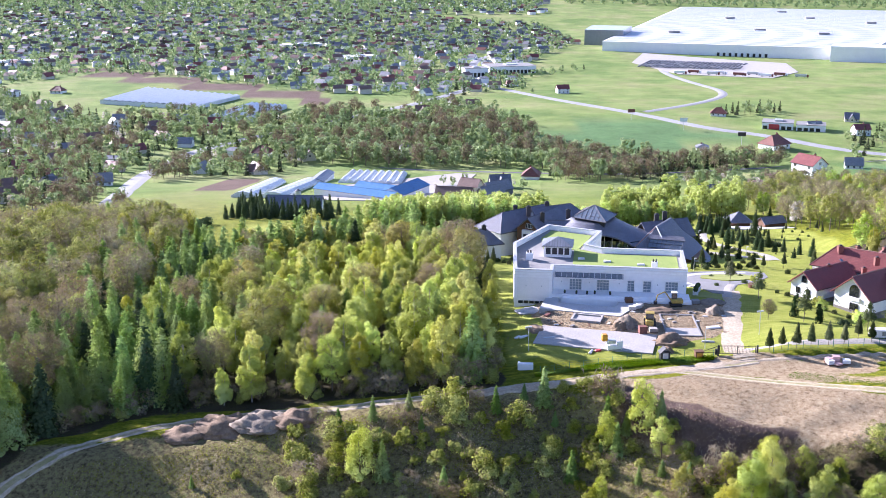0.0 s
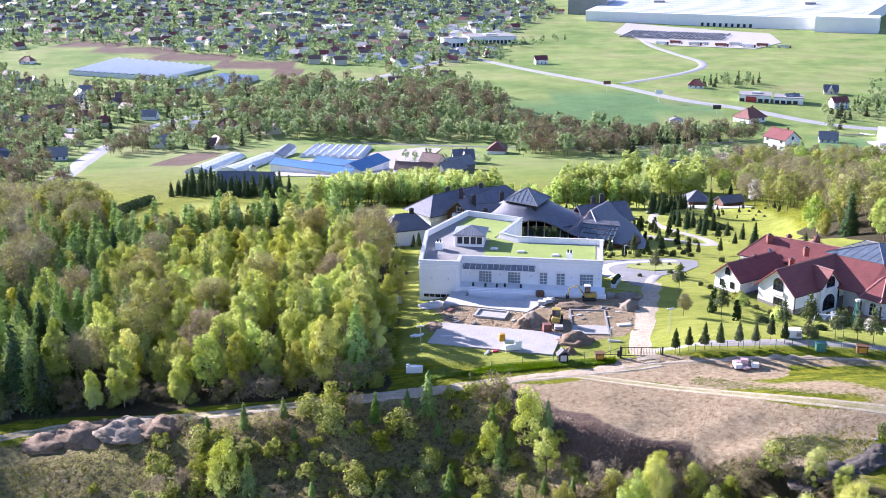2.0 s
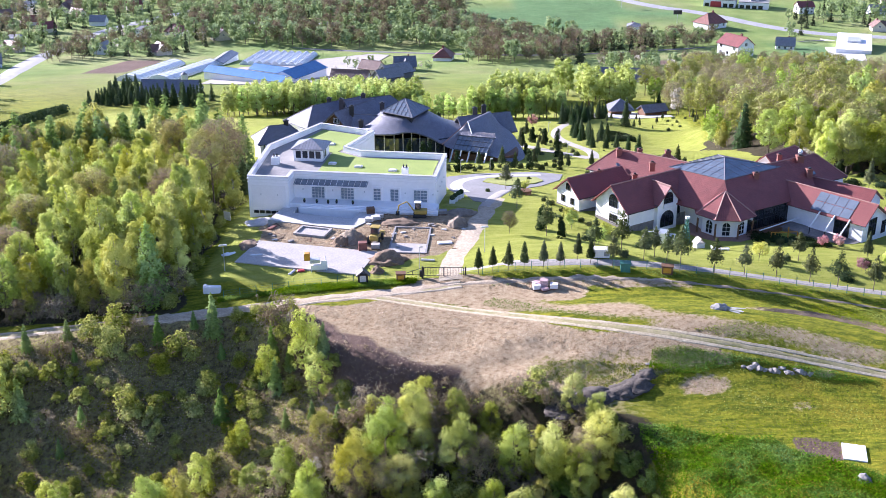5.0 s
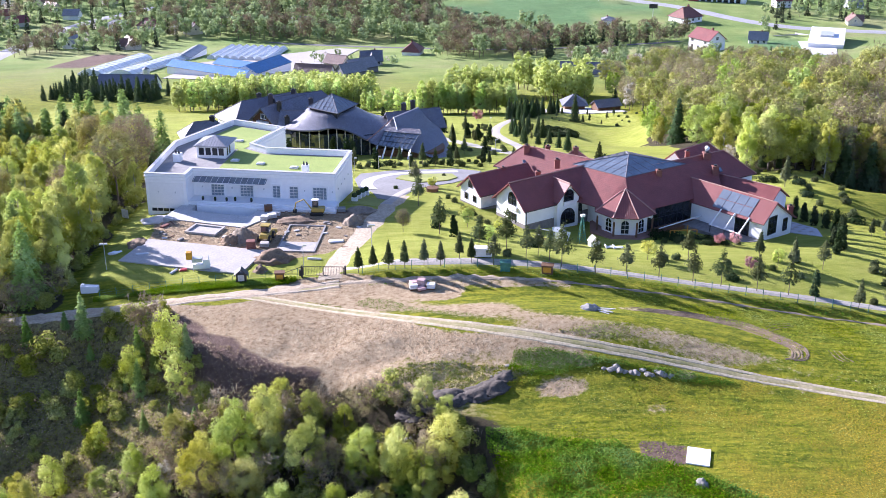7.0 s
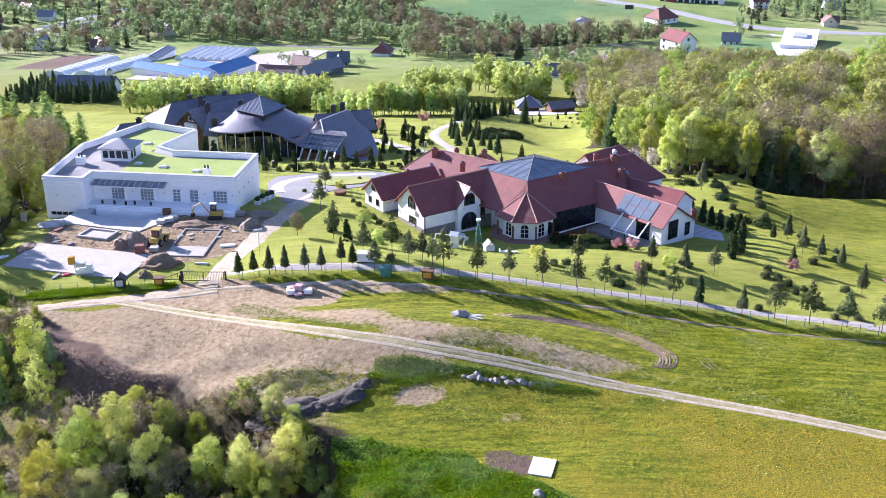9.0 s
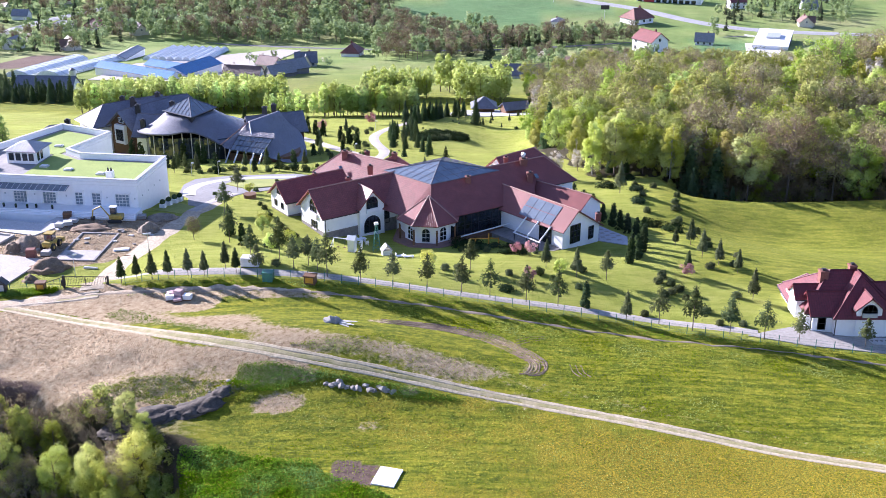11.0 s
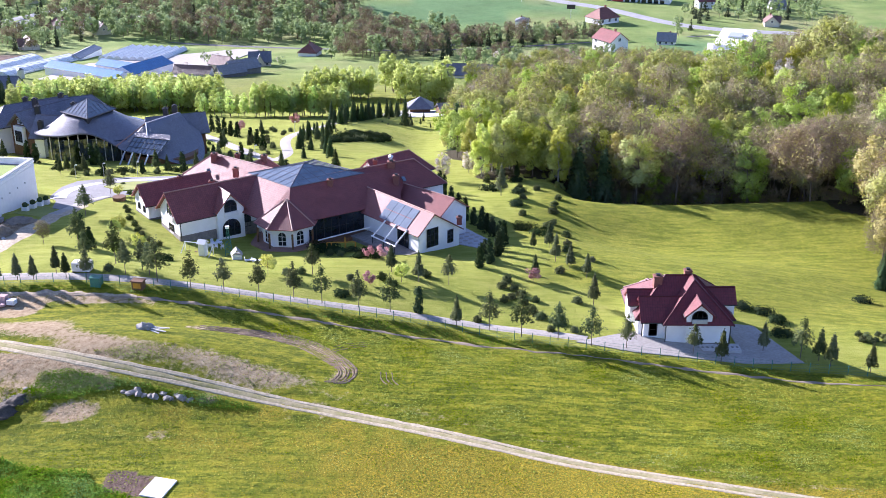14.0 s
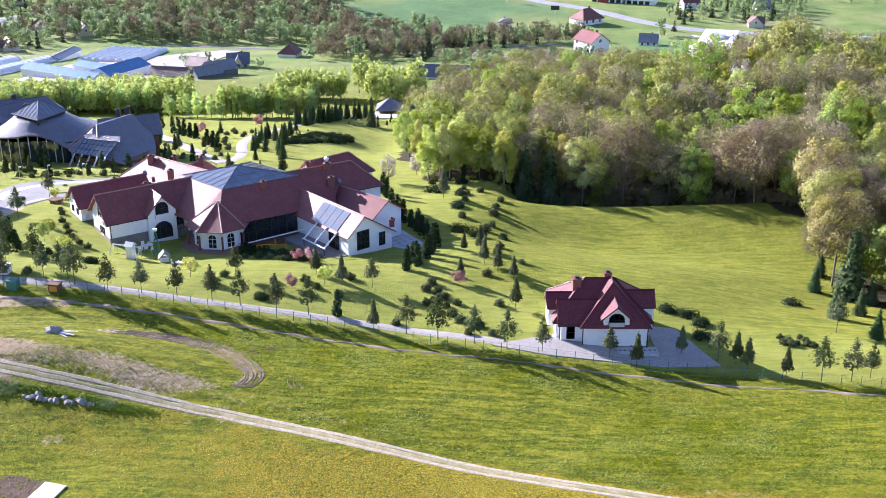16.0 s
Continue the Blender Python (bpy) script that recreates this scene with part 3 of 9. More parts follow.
for px_, py_, r_, amount in ((97.7, 146.2, 3.4, 0.52), (93.5, 148.6, 2.6, 0.42), (86, 150.8, 4.2, 0.7), (89.4, 155.6, 2.2, 0.8), (103.4, 153.0, 2.0, 0.75), (99, 153.4, 1.6, 0.55)):
    soil = np.maximum(soil, amount * smooth(r_, 0.3 * r_, np.hypot((X - px_) * 0.75, (Y - py_) * 1.3) + 0.8 * wobble(X, Y, 0.6)))
plough = zone([(-535, 1464), (-118, 1137), (-119, 1206), (-520, 1530)], 4, 4, 10) + 0.8 * zone([(178, 712), (236, 756), (226, 664), (185, 672)], 4, 4, 6)
plough = plough + zone([(-150, 640), (-125, 640), (-118, 700), (-140, 715)], 3, 3, 5) + zone([(94.0, 135.2), (94.6, 139.4), (99.9, 137.6), (99.2, 133.4)], 0.3, 0.1, 0.3)
# not ploughed: a darker brown band along the fill's west edge
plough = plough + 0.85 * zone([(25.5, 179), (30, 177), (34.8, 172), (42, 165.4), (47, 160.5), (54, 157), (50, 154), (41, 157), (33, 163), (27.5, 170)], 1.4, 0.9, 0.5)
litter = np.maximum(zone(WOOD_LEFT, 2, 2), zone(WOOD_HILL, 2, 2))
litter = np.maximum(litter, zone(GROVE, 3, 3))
lawn = zone([(51, 186.6), (63.9, 186.1), (75, 185), (85.9, 183.8), (103, 182.5), (134, 177.4), (150, 172.3), (178, 168.8), (206, 164), (240, 158), (240, 240), (200, 262), (165, 264), (150, 290), (120, 300), (60, 300), (12, 300), (12, 190), (40, 186.7)], 0.6, 0.3)
lawn = np.maximum(lawn, zone([(-60, 330), (14, 295), (150, 285), (142, 372), (147, 440), (140, 470), (90, 480), (40, 450), (-30, 450), (-90, 480)], 2, 2))
lawn = lawn * (1 - 0.6 * zone([(150, 196), (172, 186), (232, 176), (230, 250), (170, 268), (156, 262), (146, 236)], 5, 3, 2))
scrub = smooth(2, -4, Y - (181 - 22 * smooth(12, 48, X) - 8 * smooth(48, 84, X))) * smooth(90, 60, X)
scrub = np.maximum(scrub, smooth(2.5, 0.8, np.abs(Y - np.interp(X, [p[0] for p in FENCE], [p[1] for p in FENCE]) + 4.6)) * 0.35)
gold = smooth(150, 120, Y) * 0.8 + smooth(0.55, 1.0, wobble(X, Y, 5)) * 0.5 + zone([(66, 155), (80, 149.6), (84, 152.5), (76, 157.3)], 2, 1.5) * 0.9
gold = gold + 0.75 * smooth(13, 5, np.abs(line_gap(X, Y + 8.5, FIELD_TRACK) + 2 * wobble(X, Y, 2))) * smooth(112, 135, X) * (Y < 160)
gold = np.clip(gold * smooth(420, 300, Y) * smooth(84, 104, Y), 0, 1)
crop = zone([(76, 923), (166, 1034), (253, 924), (149, 838), (84, 862)], 4, 4, 10) + zone([(284, 776), (326, 790), (304, 667), (266, 654)], 3, 3, 8)
far = smooth(430, 700, Y)

ground_me = arr_mesh("ground", np.stack([X, Y, Z], -1), quads=quads, smooth_faces=True)
for name, chan in (("cover_a", (soil, plough, litter, lawn)), ("cover_b", (gold, crop, scrub, far))):
    at = ground_me.attributes.new(name, "FLOAT_COLOR", "POINT")
    at.data.foreach_set("color", np.stack([np.clip(c, 0, 1) for c in chan], -1).astype(np.float32).ravel())


def ground_material():
    m = bpy.data.materials.new("spring_ground")
    m.use_nodes = True
    t, n = m.node_tree, m.node_tree.nodes
    b = n["Principled BSDF"]
    b.inputs["Roughness"].default_value, b.inputs["Specular IOR Level"].default_value = 1.0, 0.15
    tc = n.new("ShaderNodeTexCoord")

    def noise_node(scale, detail=5, rough=0.65):
        k = n.new("ShaderNodeTexNoise")
        k.inputs["Scale"].default_value, k.inputs["Detail"].default_value, k.inputs["Roughness"].default_value = scale, detail, rough
        t.links.new(tc.outputs["Object"], k.inputs["Vector"])
        return k.outputs["Fac"]

    def ramp(fac, *stops):
        r = n.new("ShaderNodeValToRGB")
        while len(r.color_ramp.elements) < len(stops):
            r.color_ramp.elements.new(0.5)
        for e, (p, c) in zip(r.color_ramp.elements, stops):
            e.position, e.color = p, rgb(c)
        t.links.new(fac, r.inputs["Fac"])
        return r.outputs["Color"]

    def blend(a, c, fac):
        x = n.new("ShaderNodeMix")
        x.data_type = "RGBA"
        t.links.new(a, x.inputs["A"])
        t.links.new(c, x.inputs["B"])
        t.links.new(fac, x.inputs["Factor"])
        return x.outputs["Result"]

    def ragged(fac, grain, lo=0.42, hi=0.58, amount=0.5):
        """Breaks a soft border up by grain."""
        s = n.new("ShaderNodeMath")
        s.operation = "SUBTRACT"
        t.links.new(grain, s.inputs[0])
        s.inputs[1].default_value = 0.5
        ma = n.new("ShaderNodeMath")
        ma.operation = "MULTIPLY_ADD"
        t.links.new(s.outputs[0], ma.inputs[0])
        ma.inputs[1].default_value = amount * 2
        t.links.new(fac, ma.inputs[2])
        mr = n.new("ShaderNodeMapRange")
        mr.interpolation_type = "SMOOTHSTEP"
        mr.inputs["From Min"].default_value, mr.inputs["From Max"].default_value = lo, hi
        t.links.new(ma.outputs[0], mr.inputs["Value"])
        return mr.outputs["Result"]

    big, mid, fine, tiny = noise_node(0.035), noise_node(0.22), noise_node(1.3, 6, 0.7), noise_node(5.0, 4, 0.7)
    chans = []
    for name in ("cover_a", "cover_b"):
        a = n.new("ShaderNodeAttribute")
        a.attribute_name = name
        s = n.new("ShaderNodeSeparateColor")
        t.links.new(a.outputs["Color"], s.inputs[0])
        chans += [s.outputs[0], s.outputs[1], s.outputs[2], a.outputs["Alpha"]]
    soil_f, plough_f, litter_f, lawn_f, gold_f, crop_f, scrub_f, far_f = chans
    meadow = blend(ramp(mid, (0.3, (0.16, 0.22, 0.010)), (0.7, (0.28, 0.30, 0.018))), ramp(fine, (0.38, (0.025, 0.05, 0.002)), (0.5, (0.20, 0.245, 0.008)), (0.62, (0.49, 0.46, 0.025))), fine)
    streak_map = n.new("ShaderNodeMapping")
    streak_map.inputs["Rotation"].default_value[2] = radians(19)
    streak_map.inputs["Scale"].default_value = (0.20, 0.95, 1.0)
    t.links.new(tc.outputs["Object"], streak_map.inputs["Vector"])
    streak = n.new("ShaderNodeTexNoise")
    streak.inputs["Scale"].default_value, streak.inputs["Detail"].default_value, streak.inputs["Roughness"].default_value = 1.0, 6, 0.7
    t.links.new(streak_map.outputs["Vector"], streak.inputs["Vector"])
    meadow = blend(meadow, ramp(streak.outputs["Fac"], (0.41, (0.03, 0.06, 0.002)), (0.5, (0.21, 0.245, 0.008)), (0.59, (0.47, 0.42, 0.03))), ramp(big, (0.3, (0.2, 0.2, 0.2)), (0.7, (0.55, 0.55, 0.55))))
    gold_c = ramp(tiny, (0.36, (0.17, 0.19, 0.015)), (0.5, (0.33, 0.29, 0.025)), (0.62, (0.58, 0.42, 0.02)))
    lawn_c = ramp(mid, (0.3, (0.30, 0.36, 0.048)), (0.5, (0.385, 0.43, 0.07)), (0.7, (0.455, 0.475, 0.10)))
    lawn_c = blend(lawn_c, ramp(streak.outputs["Fac"], (0.36, (0.18, 0.24, 0.02)), (0.5, (0.385, 0.43, 0.07)), (0.64, (0.56, 0.54, 0.14))), ramp(fine, (0.35, (0.12, 0.12, 0.12)), (0.65, (0.5, 0.5, 0.5))))
    scrub_c = ramp(fine, (0.34, (0.10, 0.08, 0.042)), (0.47, (0.26, 0.215, 0.10)), (0.58, (0.38, 0.34, 0.14)), (0.7, (0.26, 0.29, 0.055)))
    soil_c = ramp(fine, (0.32, (0.27, 0.19, 0.105)), (0.46, (0.47, 0.355, 0.215)), (0.58, (0.55, 0.435, 0.275)), (0.7, (0.66, 0.55, 0.37)))
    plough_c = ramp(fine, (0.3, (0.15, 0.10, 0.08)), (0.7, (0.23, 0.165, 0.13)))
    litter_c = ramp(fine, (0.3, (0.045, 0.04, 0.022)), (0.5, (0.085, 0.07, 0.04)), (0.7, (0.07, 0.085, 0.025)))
    crop_c = ramp(mid, (0.3, (0.13, 0.25, 0.09)), (0.7, (0.17, 0.29, 0.11)))
    far_c = ramp(noise_node(0.012, 4), (0.36, (0.19, 0.29, 0.075)), (0.5, (0.28, 0.36, 0.105)), (0.64, (0.35, 0.37, 0.15)))
    c = blend(meadow, far_c, far_f)
    c = blend(c, gold_c, ragged(gold_f, mid, 0.35, 0.75, 0.5))
    c = blend(c, lawn_c, lawn_f)
    c = blend(c, scrub_c, ragged(scrub_f, fine, 0.35, 0.65, 0.5))
    c = blend(c, crop_c, crop_f)
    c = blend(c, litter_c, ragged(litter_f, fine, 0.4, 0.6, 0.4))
    c = blend(c, soil_c, ragged(soil_f, fine, 0.35, 0.65, 0.45))
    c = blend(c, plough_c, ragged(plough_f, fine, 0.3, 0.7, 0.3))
    hs = n.new("ShaderNodeHueSaturation")
    mr = n.new("ShaderNodeMapRange")
    mr.inputs["From Min"].default_value, mr.inputs["From Max"].default_value = 0.3, 0.7
    mr.inputs["To Min"].default_value, mr.inputs["To Max"].default_value = 0.67, 0.96
    t.links.new(big, mr.inputs["Value"])
    t.links.new(mr.outputs["Result"], hs.inputs["Value"])
    t.links.new(c, hs.inputs["Color"])
    t.links.new(hs.outputs["Color"], b.inputs["Base Color"])
    bp = n.new("ShaderNodeBump")
    bp.inputs["Strength"].default_value, bp.inputs["Distance"].default_value = 1.0, 0.6
    t.links.new(noise_node(2.2, 6, 0.75), bp.inputs["Height"])
    t.links.new(bp.outputs["Normal"], b.inputs["Normal"])
    return m


ground_me.materials.append(ground_material())
ground = tagged(new("ground", ground_me), "spring meadow, lawns and bare earth falling to a valley", "ground", kind="structure")


# ---- roads and tracks lying on the ground ----
def along(pts, step=1.2):
    """Points at even steps along a softened line."""
    p = np.array(pts, float)
    for _ in range(2):
        q = np.empty((2 * len(p) - 2, 2))
        q[0::2], q[1::2] = p[:-1] * 0.75 + p[1:] * 0.25, p[:-1] * 0.25 + p[1:] * 0.75
        p = np.vstack([p[:1], q, p[-1:]])
    s = np.concatenate([[0], np.cumsum(np.hypot(*np.diff(p, axis=0).T))])
    at = np.arange(0, s[-1], step)
    return np.stack([np.interp(at, s, p[:, 0]), np.interp(at, s, p[:, 1])], -1)


def ribbon(name, pts, width, mat, lift=0.1, off=0.0, step=1.2, ragged=0.0, cols=4):
    p = along(pts, step)
    d = np.gradient(p, axis=0)
    d /= np.hypot(*d.T)[:, None]
    nrm = np.stack([-d[:, 1], d[:, 0]], -1)
    u = np.linspace(-0.5, 0.5, cols)
    jit = np.random.default_rng(len(p)).normal(size=(2, len(p) + 2))
    jit = (jit[:, :-2] + 2 * jit[:, 1:-1] + jit[:, 2:]) / 2.6
    lo, hi = -0.5 - 0.5 * ragged * jit[0], 0.5 + 0.5 * ragged * jit[1]
    ul = lo[:, None] + (u[None, :] + 0.5) * np.maximum(0.15, hi - lo)[:, None]
    g = p[:, None, :] + nrm[:, None, :] * (off + ul[:, :, None] * width)
    z = height(g[..., 0], g[..., 1]) + lift
    z[:, 0] -= lift + 0.03
    z[:, -1] -= lift + 0.03
    i = np.arange(len(p) * cols).reshape(len(p), cols)
    q = np.stack([i[:-1, :-1], i[1:, :-1], i[1:, 1:], i[:-1, 1:]], -1).reshape(-1, 4)[:, ::-1]
    return new(name, arr_mesh(name, np.dstack([g, z]), quads=q, mats=(mat,)))


def patch(name, poly, mat, lift=0.08, step=1.5):
    """A paved piece of ground with its own outline, following the ground."""
    bm = bmesh.new()
    vs = [bm.verts.new((x, y, 0)) for x, y in poly]
    bm.faces.new(vs)
    bmesh.ops.triangulate(bm, faces=bm.faces[:])
    for _ in range(5):
        long_edges = [e for e in bm.edges if e.calc_length() > step]
        if not long_edges:
            break
        bmesh.ops.subdivide_edges(bm, edges=long_edges, cuts=1)
        bmesh.ops.triangulate(bm, faces=bm.faces[:])
    co = np.array([v.co[:2] for v in bm.verts])
    zz = height(co[:, 0], co[:, 1]) + lift
    for v, z in zip(bm.verts, zz):
        v.co.z = z
    ext = bmesh.ops.extrude_face_region(bm, geom=bm.faces[:])
    bmesh.ops.translate(bm, vec=(0, 0, -0.3), verts=[v for v in ext["geom"] if isinstance(v, bmesh.types.BMVert)])
    bmesh.ops.recalc_face_normals(bm, faces=bm.faces[:])
    me = bpy.data.meshes.new(name)
    bm.to_mesh(me)
    bm.free()
    me.materials.append(mat)
    return new(name, me)


M_VERGE = material("track_crown", (0.40, 0.34, 0.20), (0.22, 0.215, 0.07), scale=0.5, rough=1.0, bump=0.03, bump_scale=4, fine=3)
M_RUT = material("trodden_pale_gravel", (0.50, 0.43, 0.295), (0.38, 0.315, 0.20), scale=0.7, rough=1.0, bump=0.03, bump_scale=4, fine=3, stains=0.1)
M_DUST = material("dusty_gravel", (0.47, 0.39, 0.275), (0.36, 0.285, 0.19), scale=0.5, rough=1.0, bump=0.03, bump_scale=5, fine=3.5, stains=0.12)
M_TAN = material("worn_tan_earth", (0.33, 0.26, 0.18), (0.24, 0.19, 0.13), scale=0.6, rough=1.0, bump=0.03, bump_scale=4, fine=3)
tagged(ribbon("track", ROAD, 3.0, M_VERGE, 0.06, ragged=0.12), "pale gravel track along the wood and the gate", "track", kind="structure")
for o in (-0.85, 0.85):
    tagged(ribbon("track_rut", ROAD, 1.05, M_GRAVEL, 0.11, off=o, ragged=0.35), "pale gravel wheel track along the wood", "track", kind="structure")
tagged(ribbon("track_crown", FIELD_TRACK, 1.2, M_VERGE, 0.04, ragged=0.25), "grassy crown between the ruts of the field track", "track", kind="structure")
for o in (-0.68, 0.68):
    tagged(ribbon("track_rut", FIELD_TRACK, 0.72, M_RUT, 0.055, off=o, ragged=0.12, step=0.8, cols=6), "pale wheel rut of a field track", "track", kind="structure")
for k in range(9):
    e = k * 0.42 - 1.6
    tagged(ribbon("wheel_rut", [(98.5 + 1.2 * (k % 4), 171.0 + 0.5 * e), (105.2 + 0.1 * e, 170.6 + 0.7 * e), (110 + 0.4 * e, 169.8 + 0.8 * e), (114.3 + 0.7 * e, 167.9 + 0.7 * e), (118.4 + 0.8 * e, 163.4 + 0.4 * e), (120.2 + 0.8 * e, 160.4), (119.3 + 0.7 * e, 157.9 - 0.3 * (k % 3)), (117.4 + 0.4 * e, 157.4)][:(8 if k % 3 else 6)], 0.3, M_EARTH, 0.06, ragged=0.6, step=0.7), "dark wheel rut turning in the grass", "rut", kind="structure")
for k in range(3):
    e = k * 0.75
    tagged(ribbon("wheel_rut", [(124.4 + e, 160.9), (124.6 + e, 158.6), (125.8 + e, 157.2)], 0.2, M_EARTH, 0.05, ragged=0.5, step=0.7), "dark wheel rut turning in the grass", "rut", kind="structure")
for k in range(3):
    tagged(ribbon("wheel_rut", [(117.6, 166.0 + k), (119.6, 168.2 + 0.8 * k), (122.4, 169.2 + 0.6 * k)], 0.2, M_EARTH, 0.05, ragged=0.5, step=0.7), "dark wheel rut turning in the grass", "rut", kind="structure")
tagged(ribbon("track_bed", [(4, 179.4), (20, 179.5), (38, 180.8), (46, 182.1), (52, 183.2)], 2.7, M_DUST, 0.13, ragged=0.3, step=0.6), "dusty pale gravel bed of the track", "track", kind="structure")
tagged(ribbon("track_bed", [(46, 182.0), (54, 183.6), (62, 183.2), (76.5, 181.9), (88, 180.4)], 1.2, M_DUST, 0.115, ragged=0.4, step=0.6), "dusty worn earth below the fence", "track", kind="structure")
tagged(ribbon("footpath", FIELD_PATH, 0.7, M_TAN, 0.08, ragged=0.6, step=0.8), "narrow worn path along the fence", "path", kind="structure")
tagged(ribbon("driveway", DRIVE, 2.3, M_PAVE, 0.09), "grey paved drive behind the fence", "driveway", kind="structure")
tagged(ribbon("driveway", [(53.4, 184.9), (53.2, 195), (55.6, 202.6), (57.6, 210), (60, 220.5), (62, 228), (63.5, 235)], 4.4, M_GRAVEL, 0.085, ragged=0.1), "dusty pale drive from the gate to the houses", "driveway", kind="structure")


# ---- plants: trunks with limbs, crowns of many leaf clumps ----
L_BIRCH = leaf_material("birch_leaves", (0.45, 0.51, 0.085), (0.56, 0.59, 0.13), 0.40)
L_YOUNG = leaf_material("fresh_grove_leaves", (0.41, 0.455, 0.075), (0.55, 0.57, 0.12), 0.42, hue=0.025)
L_POPLAR = leaf_material("young_poplar_leaves", (0.42, 0.54, 0.13), (0.53, 0.63, 0.19), 0.52)
L_LARCH = leaf_material("larch_needles", (0.23, 0.34, 0.075), (0.34, 0.45, 0.12), 0.42)
L_SPRUCE = leaf_material("spruce_needles", (0.05, 0.085, 0.035), (0.09, 0.13, 0.05), 0.18)
L_PINE = leaf_material("pine_needles", (0.085, 0.11, 0.04), (0.14, 0.165, 0.065), 0.25)
L_OAK = leaf_material("opening_leaves", (0.34, 0.36, 0.08), (0.44, 0.44, 0.12), 0.3, hue=0.03)
L_GREEN = leaf_material("fresh_beech_leaves", (0.34, 0.43, 0.06), (0.44, 0.51, 0.095), 0.32, hue=0.02)
L_TWIG = leaf_material("bare_twigs_in_bud", (0.23, 0.19, 0.11), (0.34, 0.285, 0.17), 0.25)
L_BLOSSOM = leaf_material("white_blossom", (0.50, 0.455, 0.38), (0.64, 0.59, 0.51), 0.3)
L_PINK = leaf_material("pink_blossom", (0.50, 0.25, 0.24), (0.58, 0.34, 0.32), 0.3)
L_SHRUB = leaf_material("shrub_leaves", (0.17, 0.24, 0.035), (0.38, 0.45, 0.09), 0.4, hue=0.03)
L_THUJA = leaf_material("thuja_green", (0.03, 0.05, 0.02), (0.05, 0.075, 0.028), 0.12)
# paler and bluer than near leaves: distance haze put into the leaf colour
L_WOODS = leaf_material("hazy_far_wood_leaves", (0.21, 0.285, 0.115), (0.33, 0.395, 0.175), 0.4, hue=0.03)
L_WOODS_DK = leaf_material("far_wood_conifers", (0.05, 0.075, 0.035), (0.08, 0.10, 0.05), 0.2)


def leaves(rng, pts, size, flat=0.0, long=1.0, thin=1.0, out=None, turn=0.4):
    """A small three-cornered leaf spray at each point, turned outwards from its clump."""
    n = len(pts)
    nrm = rng.normal(size=(n, 3))
    nrm /= np.linalg.norm(nrm, axis=1)[:, None]
    if out is not None:
        nrm = nrm * turn + out
        nrm /= np.linalg.norm(nrm, axis=1)[:, None] + 1e-9
    a = np.cross(nrm, rng.normal(size=(n, 3)))
    a[:, 2] *= 1 - flat
    a /= np.linalg.norm(a, axis=1)[:, None] + 1e-9
    b = np.cross(nrm, a)
    s = size * rng.uniform(0.6, 1.3, n)[:, None]
    w = s * thin
    c = [pts - a * s * long * 0.8 - b * w * 0.8, pts + a * s * long * 1.25, pts - a * s * long * 0.7 + b * w * 0.9]
    return np.stack(c, 1).reshape(-1, 3)


def crown_mesh(name, pts, size, mat, rng, flat=0.0, long=1.0, more=None, more_mat=None, out=None):
    """A crown of leaf sprays; more: places of twigs in bud among them."""
    v = leaves(rng, pts, size, flat, long, out=out)
    if more is None:
        return arr_mesh(name, v, tris=np.arange(len(v)).reshape(-1, 3), mats=(mat,))
    w = leaves(rng, more, size, 0.0, 3.0, 0.3)
    k = np.concatenate([np.zeros(len(pts)), np.ones(len(more))])
    v = np.vstack([v, w])
    return arr_mesh(name, v, tris=np.arange(len(v)).reshape(-1, 3), mats=(mat, more_mat), index=k)


def tubes(name, segs, mat, sides=5):
    """Tapered limbs: rows of start, end, both radii."""
    V, Q = [], []
    for a, b, ra, rb in segs:
        a, b = np.array(a, float), np.array(b, float)
        d = b - a
        d /= np.linalg.norm(d) + 1e-9
        u = np.cross(d, (0.3, 0.9, 0.2))
        u /= np.linalg.norm(u)
        w = np.cross(d, u)
        k = len(V) * sides * 2
        th = np.arange(sides) * 2 * np.pi / sides
        ring = np.cos(th)[:, None] * u + np.sin(th)[:, None] * w
        V.append(np.vstack([a + ring * ra, b + ring * rb]))
        i = np.arange(sides)
        Q.append(np.stack([k + i, k + (i + 1) % sides, k + sides + (i + 1) % sides, k + sides + i], -1))
    return arr_mesh(name, np.vstack(V), quads=np.vstack(Q), mats=(mat,), smooth_faces=True)


